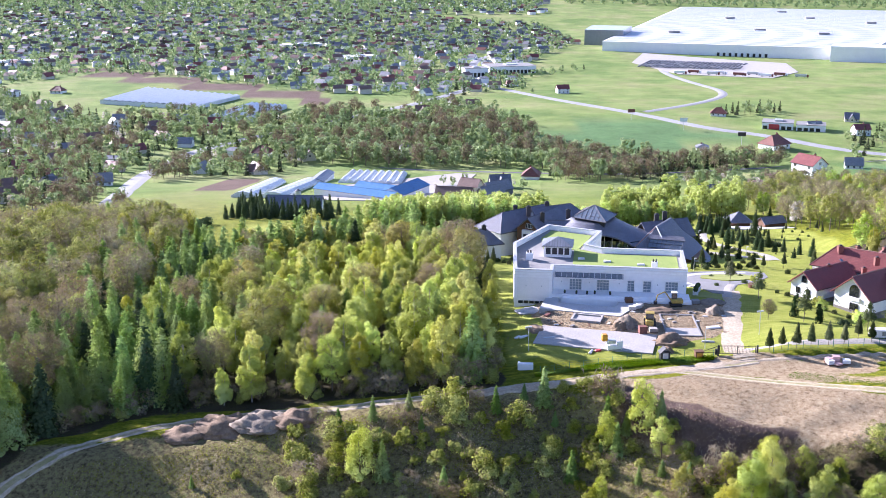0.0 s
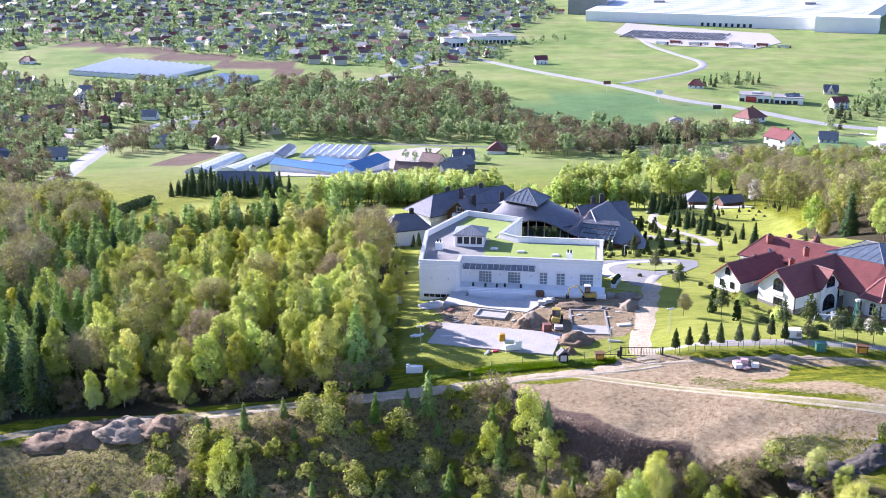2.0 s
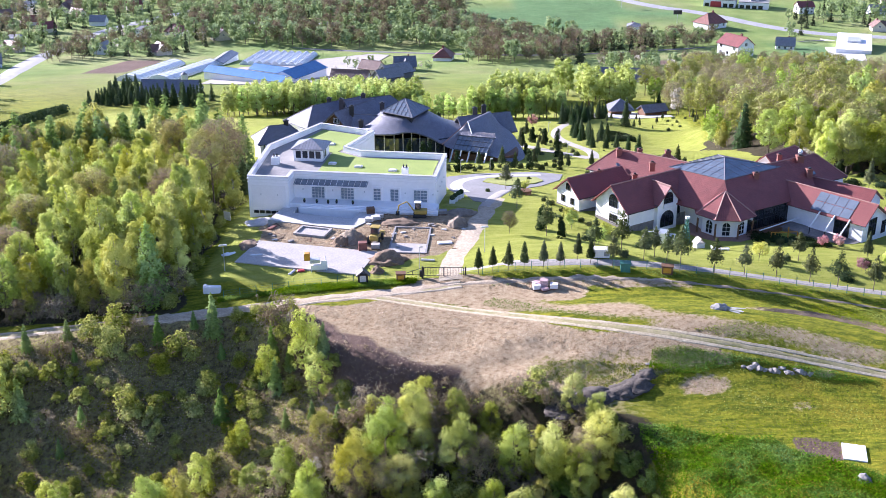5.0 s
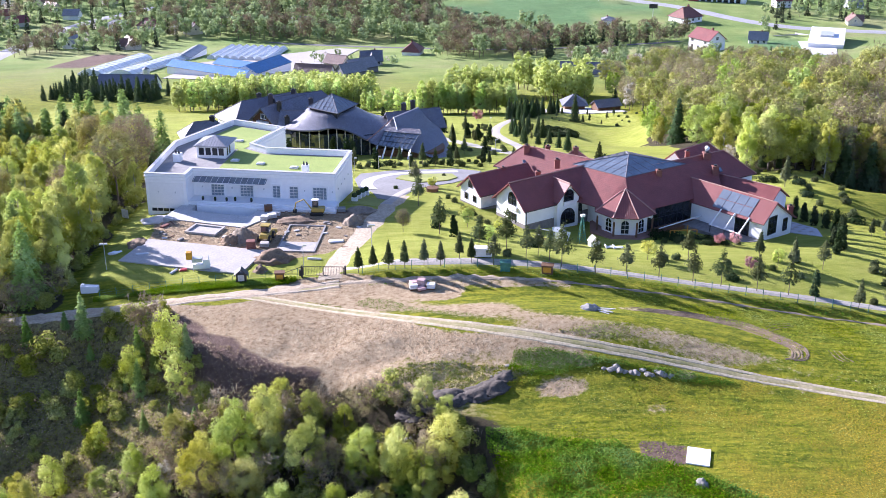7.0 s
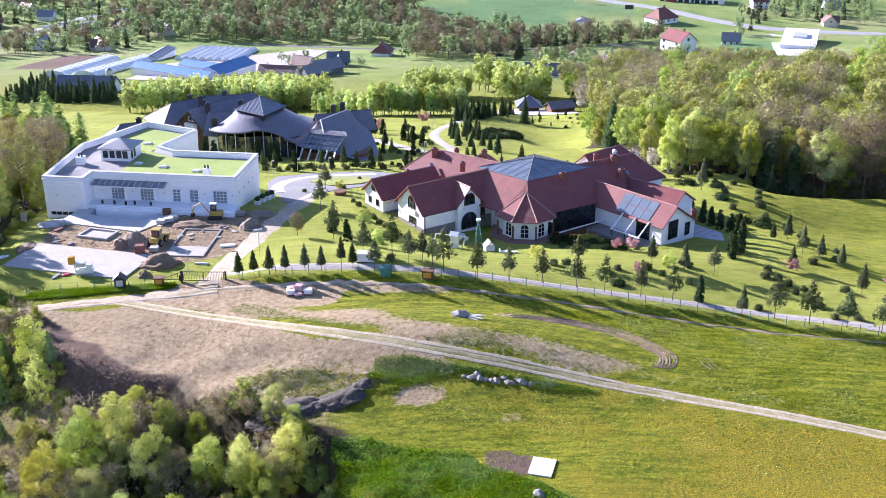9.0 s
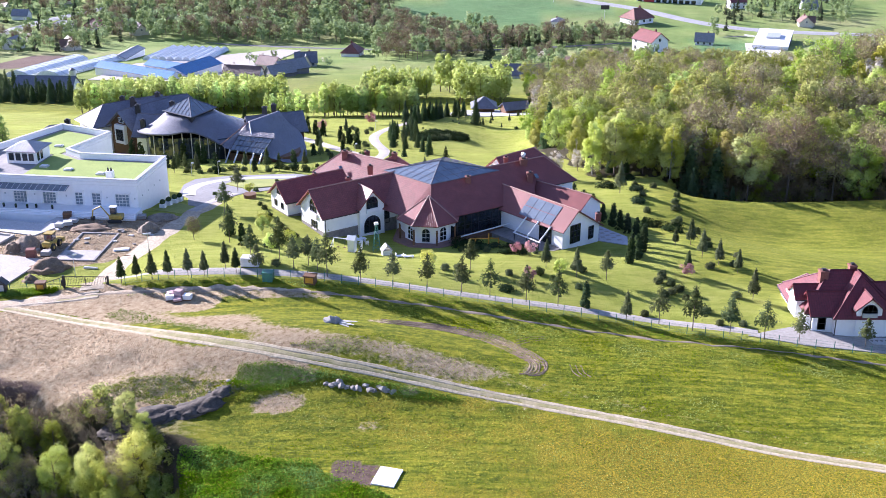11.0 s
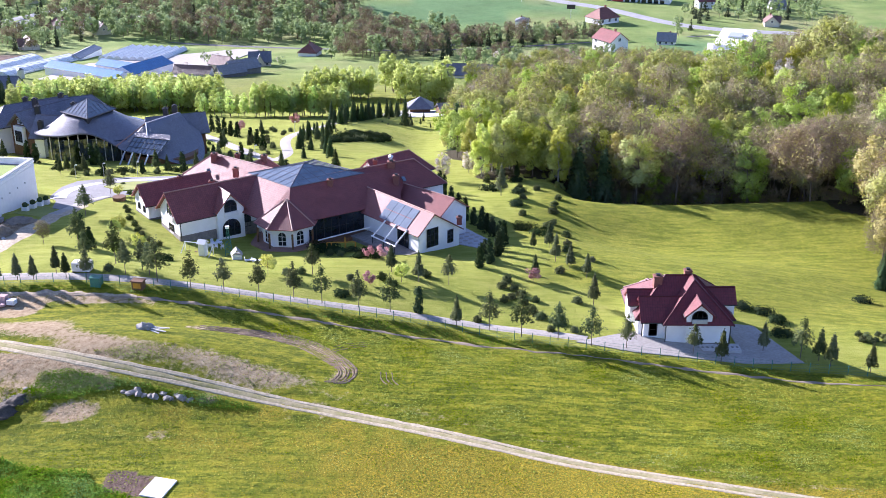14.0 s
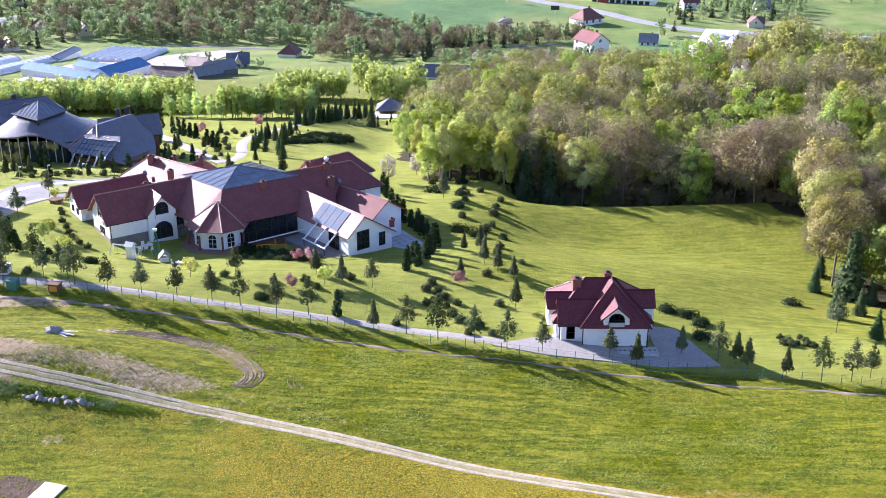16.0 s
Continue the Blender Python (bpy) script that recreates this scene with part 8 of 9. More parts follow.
    for x, y in spots:
        plant(key, x, y, sc)


def bed(poly, gap, seed, mix, scale=(0.8, 1.2)):
    r = random.Random(seed)
    keys, weights = zip(*mix)
    for x, y in scatter(poly, gap, seed):
        plant(r.choices(keys, weights)[0], x, y, r.uniform(*scale))


bed([(40, 288), (54, 281), (70, 283), (82, 286), (84, 276), (70, 276), (54, 272.5), (46, 274)], 2.5, 61, (("ball", 4), ("fir", 1.6), ("thuja", 1.0), ("yew", 0.8), ("pinktree", 0.2)))
bed([(80, 290), (88, 292), (74, 325), (52, 372), (46, 372), (64, 330)], 4.2, 62, (("ball", 4), ("fir", 1.2), ("thuja", 2.2), ("pinktree", 0.25), ("yew", 1)))
bed([(96, 302), (107, 298), (104, 330), (100, 352), (106, 385), (98, 388), (93, 350)], 3.7, 63, (("spruce", 4), ("fir", 3), ("ball", 1.5)), (0.32, 0.55))
bed([(100, 404), (112, 436), (120, 448), (117, 452), (104, 436), (96, 408)], 2.6, 64, (("spruce", 5),), (0.45, 0.6))
bed([(84, 302), (90, 300), (88, 330), (86, 352), (88, 380), (80, 380), (78, 345)], 4.6, 65, (("ball", 5), ("fir", 1), ("pinktree", 0.4)))
bed([(86, 266), (100, 262), (112, 262), (126, 262), (128, 272), (104, 280), (88, 280)], 4.5, 66, (("fir", 2), ("ball", 3), ("thuja", 1.5), ("yew", 1)))
bed([(146, 244), (150, 224), (158, 226), (160, 250), (152, 266), (143, 268)], 4.2, 67, (("ball", 3), ("fir", 2), ("yew", 1.4)), (0.9, 1.4))
bed([(110, 209.5), (121, 205.5), (126, 208), (122, 212), (112, 213)], 1.9, 72, (("ball", 4), ("yew", 2)), (0.7, 1.1))
bed([(148, 214), (150, 202), (156, 196), (160, 204), (156, 216)], 4.0, 68, (("fir", 3), ("ball", 2)))
bed([(112, 420), (118, 440), (146, 442), (152, 420), (140, 410)], 5, 69, (("fir", 3), ("ball", 2), ("spruce", 1)), (0.5, 0.9))
bed([(6, 299), (18, 292), (26, 300), (16, 304), (6, 303)], 3, 70, (("fir", 2), ("ball", 3)))
bed([(101, 340), (105, 338), (116, 372), (117, 388), (111, 386), (104, 366)], 2.2, 71, (("yew", 4), ("ball", 2)), (0.9, 1.5))
for x, y in ((62.9, 348.3), (58, 352)):
    plant("bare", x, y, 0.5)
plant("pinktree", 85.1, 397.1, 1.6)
plant("pinktree", 70.7, 372, 1.5)


# ---- fence, gate and what stands along it ----
fence = thing("fence", 99.9, 180.7, None, 0, "low green wire-mesh fence on thin steel posts", "fence")
fo = fence.matrix_basis.translation
fp = along(FENCE, 2.6)
post_me = None
for x, y in fp:
    if 48.4 < x < 56.0:
        continue
    z = float(height(x, y))
    if post_me is None:
        bm = rod((0, 0, -0.3), (0, 0, 1.45), 0.05, sides=6)
        add_rod(bm, (0, 0, 1.45), (0, 0, 1.5), 0.06, sides=6)
        p = part("post", bm, M_TEAL, fence)
        post_me = p.data
    else:
        p = child("post", post_me, fence)
    p.matrix_basis = pose(x - fo.x, y - fo.y, z - fo.z)
for h in (0.15, 0.55, 0.95, 1.35):
    for seg in ([q for q in fp if q[0] < 48.6], [q for q in fp if q[0] > 55.8]):
        bm = pipe([(x - fo.x, y - fo.y, float(height(x, y)) + h - fo.z) for x, y in seg], 0.014, 3)
        part("wire", bm, M_TEAL, fence)
gate = thing("gate", 52.2, 186.2, None, -1.5, "dark sliding steel gate standing across the drive", "gate")
for x in (-3.4, 3.5):
    part("gate_post", box(x - 0.14, x + 0.14, -0.14, 0.14, -0.3, 1.75), M_DARKMETAL, gate)
fr = bmesh.new()
for a, b in (((-3.2, 0, 0.15), (3.2, 0, 0.15)), ((-3.2, 0, 1.6), (3.2, 0, 1.6)), ((-3.2, 0, 0.15), (-3.2, 0, 1.6)), ((3.2, 0, 0.15), (3.2, 0, 1.6)), ((0, 0, 0.15), (0, 0, 1.6))):
    add_rod(fr, a, b, 0.06, sides=4)
gf = part("gate_frame", fr, M_DARKMETAL, gate)
for k in range(26):
    x = -3.1 + k * 0.248
    part("bar", rod((x, 0, 0.15), (x, 0, 1.6), 0.018, sides=4), M_DARKMETAL, gf)
tail = bmesh.new()
add_rod(tail, (-3.3, 0.15, 1.55), (-6.6, 0.15, 0.3), 0.05, sides=4)
add_rod(tail, (-6.6, 0.15, 0.25), (-3.3, 0.15, 0.25), 0.06, sides=4)
add_rod(tail, (-5.0, 0.15, 0.25), (-5.0, 0.15, 0.9), 0.05, sides=4)
part("counterweight_arm", tail, M_DARKMETAL, gate)
part("motor_box", box(-3.9, -3.45, 0.1, 0.6, -0.1, 0.9, 0.03), M_DARKMETAL, gate)


def cabinet(x, y, rz, w, d, h, mat, label, face=None, roof=None, name="utility_cabinet"):
    t = thing(name, x, y, None, rz, label, "cabinet")
    part("body", box(-w / 2, w / 2, -d / 2, d / 2, -0.2, h, 0.03), mat, t)
    if face:
        part("door", box(-w * 0.36, w * 0.36, -d / 2 - 0.04, -d / 2, h * 0.15, h * 0.85), face, t)
    part("lid", box(-w / 2 - 0.12, w / 2 + 0.12, -d / 2 - 0.12, d / 2 + 0.12, h, h + 0.14), roof or M_DARKMETAL, t)
    return t


cabinet(80.9, 183.5, -6, 1.5, 1.2, 1.25, M_TEAL, "green utility cabinet beside the drive", roof=M_TEAL)
cabinet(87.4, 182.7, -12, 1.7, 1.2, 1.2, M_WOOD, "brown hut with a yellow front by the fence", M_ORANGE, M_WOOD)
cabinet(45.3, 186.0, 4, 1.4, 1.0, 1.3, M_WOOD, "brown hut with a yellow front by the gate", M_ORANGE, M_WOOD)
well = thing("shrine_hut", 39.2, 185.9, None, 6, "small dark timber hut with a pale front", "hut")
part("body", box(-0.8, 0.8, -0.6, 0.6, -0.2, 1.7), M_DARKMETAL, well)
part("panel", box(-0.5, 0.5, -0.66, -0.6, 0.5, 1.5), M_PAVE_LT, well, "pale notice panel")
part("roof", slabs([[(-1.1, -0.8, 1.5), (0, -0.8, 2.5), (0, 0.8, 2.5), (-1.1, 0.8, 1.5)], [(0, -0.8, 2.5), (1.1, -0.8, 1.5), (1.1, 0.8, 1.5), (0, 0.8, 2.5)]], 0.12), M_DARKMETAL, well)
cabin = thing("white_container", 77.6, 188, None, -6, "white equipment container on the lawn", "container")
part("body", box(-1.4, 1.4, -0.85, 0.85, 0.1, 1.5, 0.04), M_WHITE, cabin)
part("vent", box(0.5, 1.3, -0.95, -0.9, 0.5, 1.2), M_DECK, cabin)
for sx in (-1.2, 1.2):
    part("skid", box(sx - 0.1, sx + 0.1, -0.9, 0.9, -0.15, 0.1), M_DARKMETAL, cabin)
tank = thing("white_tank", 14.6, 187.2, None, -4, "long white box beside the track", "box")
part("body", box(-1.4, 1.4, -0.5, 0.5, -0.1, 1.15, 0.08), M_WHITE, tank)
part("lid", box(-1.35, -0.9, -0.3, 0.3, 1.15, 1.35), M_WHITE, tank)


def lamp_post(x, y, h, label, double=False):
    t = thing("lamp_post", x, y, None, 15, label, "lamp post")
    part("pole", rod((0, 0, -0.3), (0, 0, h), 0.07, 0.05), M_ALU, t)
    for s in ((-1, 1) if double else (1,)):
        part("lamp_head", box(-0.05 + s * 0.1, 0.6 * s if s > 0 else -0.05, -0.15, 0.15, h - 0.12, h + 0.1) if s > 0 else box(-0.7, -0.05, -0.15, 0.15, h - 0.12, h + 0.1), M_ALU, t)
    return t


lamp_post(15.6, 193.6, 4.6, "thin steel floodlight pole by the fence", True)
lamp_post(59.3, 197.9, 4.6, "thin steel floodlight pole beside the drive", True)
lamp_post(48.2, 193.6, 4.0, "thin pale lamp pole inside the gate")
for x, y in ((57, 271.2), (51.5, 268.5), (64, 273.6), (86, 305), (88, 372)):
    lamp_post(x, y, 3.2, "small garden lamp on a thin pole")


# ---- building site before the white villa ----
deck = thing("pool_deck", 30, 219, -0.14, 0, "white poured pool deck with an empty basin", "deck")
D = [(19.6, 217.4), (35.4, 212.2), (41.2, 221.0), (22.4, 227.6)]
bm = bmesh.new()
outer = [bm.verts.new((x - 30, y - 219, 0)) for x, y in D]
Pl = [(23.9, 221.4), (35.2, 218.0), (36.6, 221.6), (24.6, 225.9)]
inn = [bm.verts.new((x - 30, y - 219, 0)) for x, y in Pl]
low = [bm.verts.new((x - 30, y - 219, -1.5)) for x, y in Pl]
foot = [bm.verts.new((x - 30, y - 219, -3.0)) for x, y in D]
for i in range(4):
    j = (i + 1) % 4
    bm.faces.new((outer[i], outer[j], inn[j], inn[i]))
    bm.faces.new((inn[i], inn[j], low[j], low[i]))
    bm.faces.new((foot[i], foot[j], outer[j], outer[i]))
bm.faces.new(low)
part("basin", bm, M_PAVE_LT, deck)
tub = thing("whirlpool_basin", 28.6, 211, -0.3, -17, "raised pale rim of an empty concrete basin", "basin")
for x0, x1, y0, y1 in ((-3.0, 3.0, -2.1, -1.7), (-3.0, 3.0, 1.7, 2.1), (-3.0, -2.6, -1.7, 1.7), (2.6, 3.0, -1.7, 1.7)):
    part("rim", box(x0, x1, y0, y1, -1, 0.4), M_CONCRETE, tub)
part("bottom", box(-2.6, 2.6, -1.7, 1.7, -1, 0.14), M_CONCRETE, tub)
slab = thing("concrete_slab", 28.6, 198.8, -0.14, -15, "large pale poured concrete slab", "slab")
part("slab", box(-11.0, 11.2, -5.0, 5.4, -2.5, 0.0, 0.02), M_CONCRETE, slab)
kerb = thing("foundation", 46.4, 207, None, -4, "low concrete foundation walls round raw earth", "foundation")
for x0, x1, y0, y1 in ((-3.4, -3.1, -6.4, 6.4), (3.1, 3.4, -6.4, 6.4), (-3.1, 3.1, -6.4, -6.1), (-3.1, 3.1, 6.1, 6.4)):
    part("footing", box(x0, x1, y0, y1, -0.6, 0.2), M_DECK, kerb)
part("floor", box(-3.1, 3.1, -6.1, -2.0, -0.6, 0.18), M_CONCRETE, kerb)


def mound(x, y, r, h, mat, label, seed, long=1.0, rz=0):
    t = thing("earth_mound", x, y, None, rz, label, "earth mound")
    bm = bmesh.new()
    g = bmesh.ops.create_icosphere(bm, subdivisions=4, radius=1.0)
    for v in bm.verts:
        c = v.co.copy()
        k = 1 + 0.25 * noise.noise(c * 1.7 + Vector((seed, 0, 0))) + 0.16 * noise.noise(c * 5 + Vector((0, seed, 0))) + 0.07 * noise.noise(c * 12)
        top = max(0.0, 1 - math.hypot(c.x, c.y) ** 1.5) if c.z > 0 else max(-0.25, c.z)
        lump = 0.34 * noise.noise(c * 2.6 + Vector((seed, 3, 0))) + 0.16 * abs(noise.noise(c * 7)) + 0.08 * noise.noise(c * 18)
        v.co = Vector((c.x * r * k * long, c.y * r * k, (top + (lump * min(1, top * 3) if top > 0 else 0)) * h * k))
    part("mound", bm, mat, t, smooth_faces=True)
    return t


mound(36.0, 207.2, 2.6, 1.9, M_EARTH_GR, "heap of grey-brown earth on the site", 1)
mound(34.2, 205.4, 1.7, 1.5, M_EARTH, "heap of dark clods on the site", 2)
mound(54.9, 214.6, 2.1, 1.5, M_EARTH_GR, "heap of grey sand beside the drive", 3)
mound(42.6, 197.4, 2.6, 1.5, M_EARTH, "heap of dark clods beside the slab", 4, 1.3)
mound(41.2, 192.6, 1.2, 0.9, M_EARTH, "small heap of dark clods", 5)
mound(56, 221.4, 2.3, 0.7, M_EARTH_GR, "low heap of rubble by the villa", 6, 1.3)
mound(18.4, 220.0, 2.4, 0.7, M_PAVE_LT, "low heap of pale rubble", 7, 1.4)
mound(44, 216, 2.4, 0.6, M_EARTH, "low heap of earth beside the digger", 8, 1.6)
mound(18, 205, 2.6, 0.45, M_EARTH, "low ridge of turned earth at the slab", 9, 0.7)
mound(-38.5, 181.4, 4.6, 2.3, M_EARTH, "big grey earth heap below the track", 10, 1.3, -10)
mound(-31.5, 180.2, 4.2, 2.0, M_EARTH_GR, "big grey earth heap below the track", 11, 1.3)
mound(-44.5, 180.6, 3.6, 1.5, M_EARTH, "brown earth heap below the track", 12, 1.4)
mound(-25.5, 179.0, 3.4, 1.7, M_EARTH, "brown earth heap below the track", 13, 1.4)
mound(99.8, 129.5, 0.9, 0.8, M_STONE, "small round pile of stones in the field", 16)

# rubble earth of the scarp, its colour darkened for the shade on its face
M_SCARP = material("shade_dark_rubble_earth", (0.10, 0.085, 0.07), (0.05, 0.043, 0.036), scale=1.2, rough=1.0, bump=0.15, bump_scale=2.5, fine=4, stains=0.1)
for k, (x, y, r) in enumerate(((65.2, 146.6, 1.9), (68.0, 147.2, 1.7), (70.6, 148.0, 1.6), (73.2, 148.8, 1.5), (75.6, 150.1, 1.4), (77.6, 151.6, 1.3), (79.2, 153.3, 1.2))):
    mound(x, y, r * (1.15 + 0.25 * (k % 3)), 0.5 + 0.12 * (k % 3), M_SCARP, "bank of broken earth at the fill's edge, coloured dark for its shade", 20 + k, 1.4, 25 + 5 * k)


def digger(x, y, rz, label, arm, tracks=True, cab=(0, 1.1)):
    t = thing("excavator", x, y, None, rz, label, "excavator")
    for s in (-0.8, 0.8):
        tr = part("crawler_track", box(-1.3, 1.3, s - 0.25, s + 0.25, 0, 0.65, 0.2), M_RUBBER, t)
    part("body", box(-1.4, 1.0, -0.85, 0.85, 0.7, 1.5, 0.12), M_YELLOW, t)
    c = part("cab", box(cab[0] - 0.2, cab[0] + 0.9, -0.8, 0.2, 1.5, 2.75, 0.1), M_GLASS, t)
    part("cab_roof", box(cab[0] - 0.3, cab[0] + 1.0, -0.9, 0.3, 2.75, 2.9, 0.04), M_WHITE, c)
    for a, b in zip(arm, arm[1:]):
        part("boom", rod(a, b, 0.15, 0.1, 6), M_YELLOW, t)
    e = arm[-1]
    part("bucket", box(e[0] - 0.35, e[0] + 0.35, -0.4, 0.4, e[2] - 0.6, e[2] + 0.1, 0.1), M_DARKMETAL, t)
    return t


digger(48.0, 219.3, 178, "small yellow excavator with a white cab roof", [(1.0, 0.3, 1.2), (2.4, 0.3, 3.1), (3.9, 0.3, 2.4), (4.2, 0.3, 0.9)])
ld = thing("backhoe_loader", 40.3, 206.6, None, 80, "dusty yellow wheeled loader on the site", "loader")
part("body", box(-1.9, 1.2, -0.8, 0.8, 0.7, 1.6, 0.15), M_YELLOW, ld)
part("cab", box(-0.9, 0.5, -0.75, 0.75, 1.6, 2.8, 0.1), M_GLASS, ld)
part("cab_roof", box(-1.0, 0.6, -0.85, 0.85, 2.8, 2.95, 0.04), M_YELLOW, ld)
for x in (-1.2, 1.0):
    for s in (-0.95, 0.95):
        w = part("wheel", rod((x, s - 0.2, 0.65), (x, s + 0.2, 0.65), 0.65, sides=14), M_RUBBER, ld)
        part("rim", rod((x, s - 0.22, 0.65), (x, s + 0.22, 0.65), 0.3, sides=10), M_YELLOW, w)
part("loader_arm", rod((0.9, 0.5, 1.4), (2.3, 0.5, 0.8), 0.14), M_YELLOW, ld)
part("loader_arm", rod((0.9, -0.5, 1.4), (2.3, -0.5, 0.8), 0.14), M_YELLOW, ld)
part("bucket", box(2.2, 3.0, -1.1, 1.1, 0.3, 1.1, 0.15), M_YELLOW, ld)
lift = thing("machine_trailer", 31.2, 193.4, None, 8, "grey-white site machine with an orange head on a trailer", "machine")
part("base", box(-1.2, 1.6, -0.7, 0.7, 0.4, 1.2, 0.05), M_WHITE, lift)
part("hopper", box(-1.3, 0.4, -0.6, 0.6, 1.5, 2.2, 0.05), M_ALU, lift)
part("head", box(-2.2, -1.2, -0.5, 0.5, 2.0, 3.3, 0.1), M_ORANGE, lift)
for x, y in ((-1.1, -0.6), (-1.1, 0.6), (1.4, -0.6), (1.4, 0.6)):
    part("leg", rod((x, y, -0.1), (x, y, 2.3), 0.06), M_WHITE, lift)
part("panel", box(0.5, 1.6, -0.75, -0.7, 1.0, 2.0), M_WHITE, lift)


def pallet(x, y, rz, n, mat, label, s=1.0, name="pallet_stack"):
    t = thing(name, x, y, None, rz, label, "pallet")
    for k in range(3):
        part("board", box(-0.6 * s, 0.6 * s, -0.5 * s + k * 0.42 * s, -0.36 * s + k * 0.42 * s, -0.05, 0.12), M_WOOD, t)
    for k in range(n):
        part("block", box(-0.58 * s, 0.58 * s, -0.5 * s, 0.5 * s, 0.13 + k * 0.36, 0.47 + k * 0.36, 0.04), mat, t)
    return t


for x, y, rz, n, mat, lab in ((38.6, 221.2, 10, 3, M_WOOD, "stack of brown blocks on a pallet"), (39.8, 217.6, 20, 2, M_PAVE_LT, "stack of pale blocks on a pallet"), (38.6, 216.6, -8, 2, M_PAVE_LT, "stack of pale blocks on a pallet"), (40.4, 218.9, 4, 2, M_PAVE_LT, "stack of pale blocks on a pallet"), (38.2, 202.3, 6, 4, M_TERRACOTTA, "stack of brown-red bricks on a pallet"), (40.4, 203.2, 0, 2, M_CONCRETE, "stack of grey blocks on a pallet"), (52.4, 220.8, 5, 2, M_DECK, "stack of grey slabs on a pallet")):
    pallet(x, y, rz, n, mat, lab, 1.3)
for x, y, rz, n, mat, lab in ((66.6, 180, 10, 2, M_WHITE, "stack of white wrapped sacks on a pallet"), (67.8, 180.6, -15, 3, M_PINKBAG, "stack of pink wrapped sacks on a pallet"), (67.8, 179.5, 20, 1, M_PINKBAG, "stack of pink wrapped sacks on a pallet"), (69.3, 179.8, -8, 2, M_WHITE, "stack of white wrapped sacks on a pallet"), (66.7, 180.9, 30, 2, M_PINKBAG, "stack of pink wrapped sacks on a pallet")):
    pallet(x, y, rz, n, mat, lab, 1.05)
ru = random.Random(12)
for k in range(46):
    x, y = ru.uniform(19, 57), ru.uniform(200, 222)
    if poly_gap(np.array([x]), np.array([y]), D)[0] > -0.5 or poly_gap(np.array([x]), np.array([y]), [(17.5, 195.5), (18, 207.5), (41, 201.5), (38.5, 190)])[0] > -0.3:
        continue
    c = ru.choice(("stone", "plank", "bag"))
    t = thing("rubble_piece" if c == "stone" else "plank" if c == "plank" else "cement_bag", x, y, None, ru.uniform(0, 180), {"stone": "broken lump of pale rubble on the site", "plank": "loose timber plank on the site", "bag": "pale torn sack on the site"}[c], c, "litter of the building site")
    s = ru.uniform(0.25, 0.6)
    part("piece", box(-s, s, -s * 0.7, s * 0.7, -0.1, s * 0.6, s * 0.2) if c == "stone" else box(-1.2, 1.2, -0.12, 0.12, 0.0, 0.08) if c == "plank" else box(-0.5, 0.5, -0.3, 0.3, -0.05, 0.18, 0.06), {"stone": M_STONE, "plank": M_WOOD, "bag": M_PAVE_LT}[c], t)
for x, y, rz, w, d, mat, lab in ((52.6, 205.4, 8, 2.6, 1.1, M_WHITE, "white board lying on the grass"), (49.6, 197.2, -8, 2.4, 0.5, M_PAVE_LT, "pale plank lying on the grass"), (15.2, 201.3, 30, 2.0, 0.8, M_WHITE, "white wrapped bundle on the grass"), (14.2, 202.3, 50, 1.6, 0.7, M_WHITE, "white wrapped bundle on the grass"), (20.9, 213.4, 60, 2.0, 0.9, M_TERRACOTTA, "red-brown folded barrow on the earth"), (20, 199.8, 10, 2.2, 0.6, M_ALU, "grey bundle of rods"), (27, 192.3, 70, 2.0, 0.5, M_ALU, "grey tools leaning in the grass"), (28.4, 193.0, 20, 1.2, 0.7, material("red_cover", (0.5, 0.06, 0.07), (0.42, 0.05, 0.06), scale=2, rough=0.5), "red cover heaped in the grass")):
    t = thing("loose_bundle", x, y, None, rz, lab, "bundle")
    bm = box(-w / 2, w / 2, -d / 2, d / 2, -0.05, 0.3, 0.1)
    part("wrap", bm, mat, t)
bd = thing("board", 10.6, 224.4, None, -30, "square brown board leaning at the wood's edge", "board")
part("panel", box(-0.8, 0.8, -0.05, 0.05, 0.2, 1.9), M_CREAM, bd)
part("stake", rod((0, 0.1, -0.2), (0, 0.1, 1.4), 0.06), M_WOOD, bd)
for k, (x, y) in enumerate(((54.3, 229.2), (54.9, 231.6), (55.6, 233.6), (56.2, 235.2))):
    t = thing("planter", x, y, None, -8, "white cube planter with a clipped dark ball", "planter", "planters beside the villa")
    part("pot", box(-0.55, 0.55, -0.55, 0.55, -0.2, 0.9, 0.04), M_WHITE, t)
    bm = bmesh.new()
    bmesh.ops.create_icosphere(bm, subdivisions=2, radius=0.55)
    for v in bm.verts:
        v.co *= 1 + 0.12 * noise.noise(v.co * 4)
        v.co.z += 1.25
    part("ball", bm, L_THUJA, t)
rv = random.Random(5)
for k in range(5):
    u = -25.5 + k * 2.3 + rv.uniform(-0.5, 0.5)
    q = VILLA.matrix_basis @ Vector((u, -2.0 - rv.uniform(0, 0.8), 0.62))
    t = thing("flower_pot", q.x, q.y, q.z, 0, "dark pot standing on the terrace edge", "pot", "pots on the terrace")
    part("pot", rod((0, 0, 0), (0, 0, 0.45), 0.18, 0.25, 8), M_DARKMETAL, t)
    bm = bmesh.new()
    bmesh.ops.create_icosphere(bm, subdivisions=1, radius=0.24)
    for v in bm.verts:
        v.co.z += 0.6
    part("plant", bm, L_SPRUCE, t)


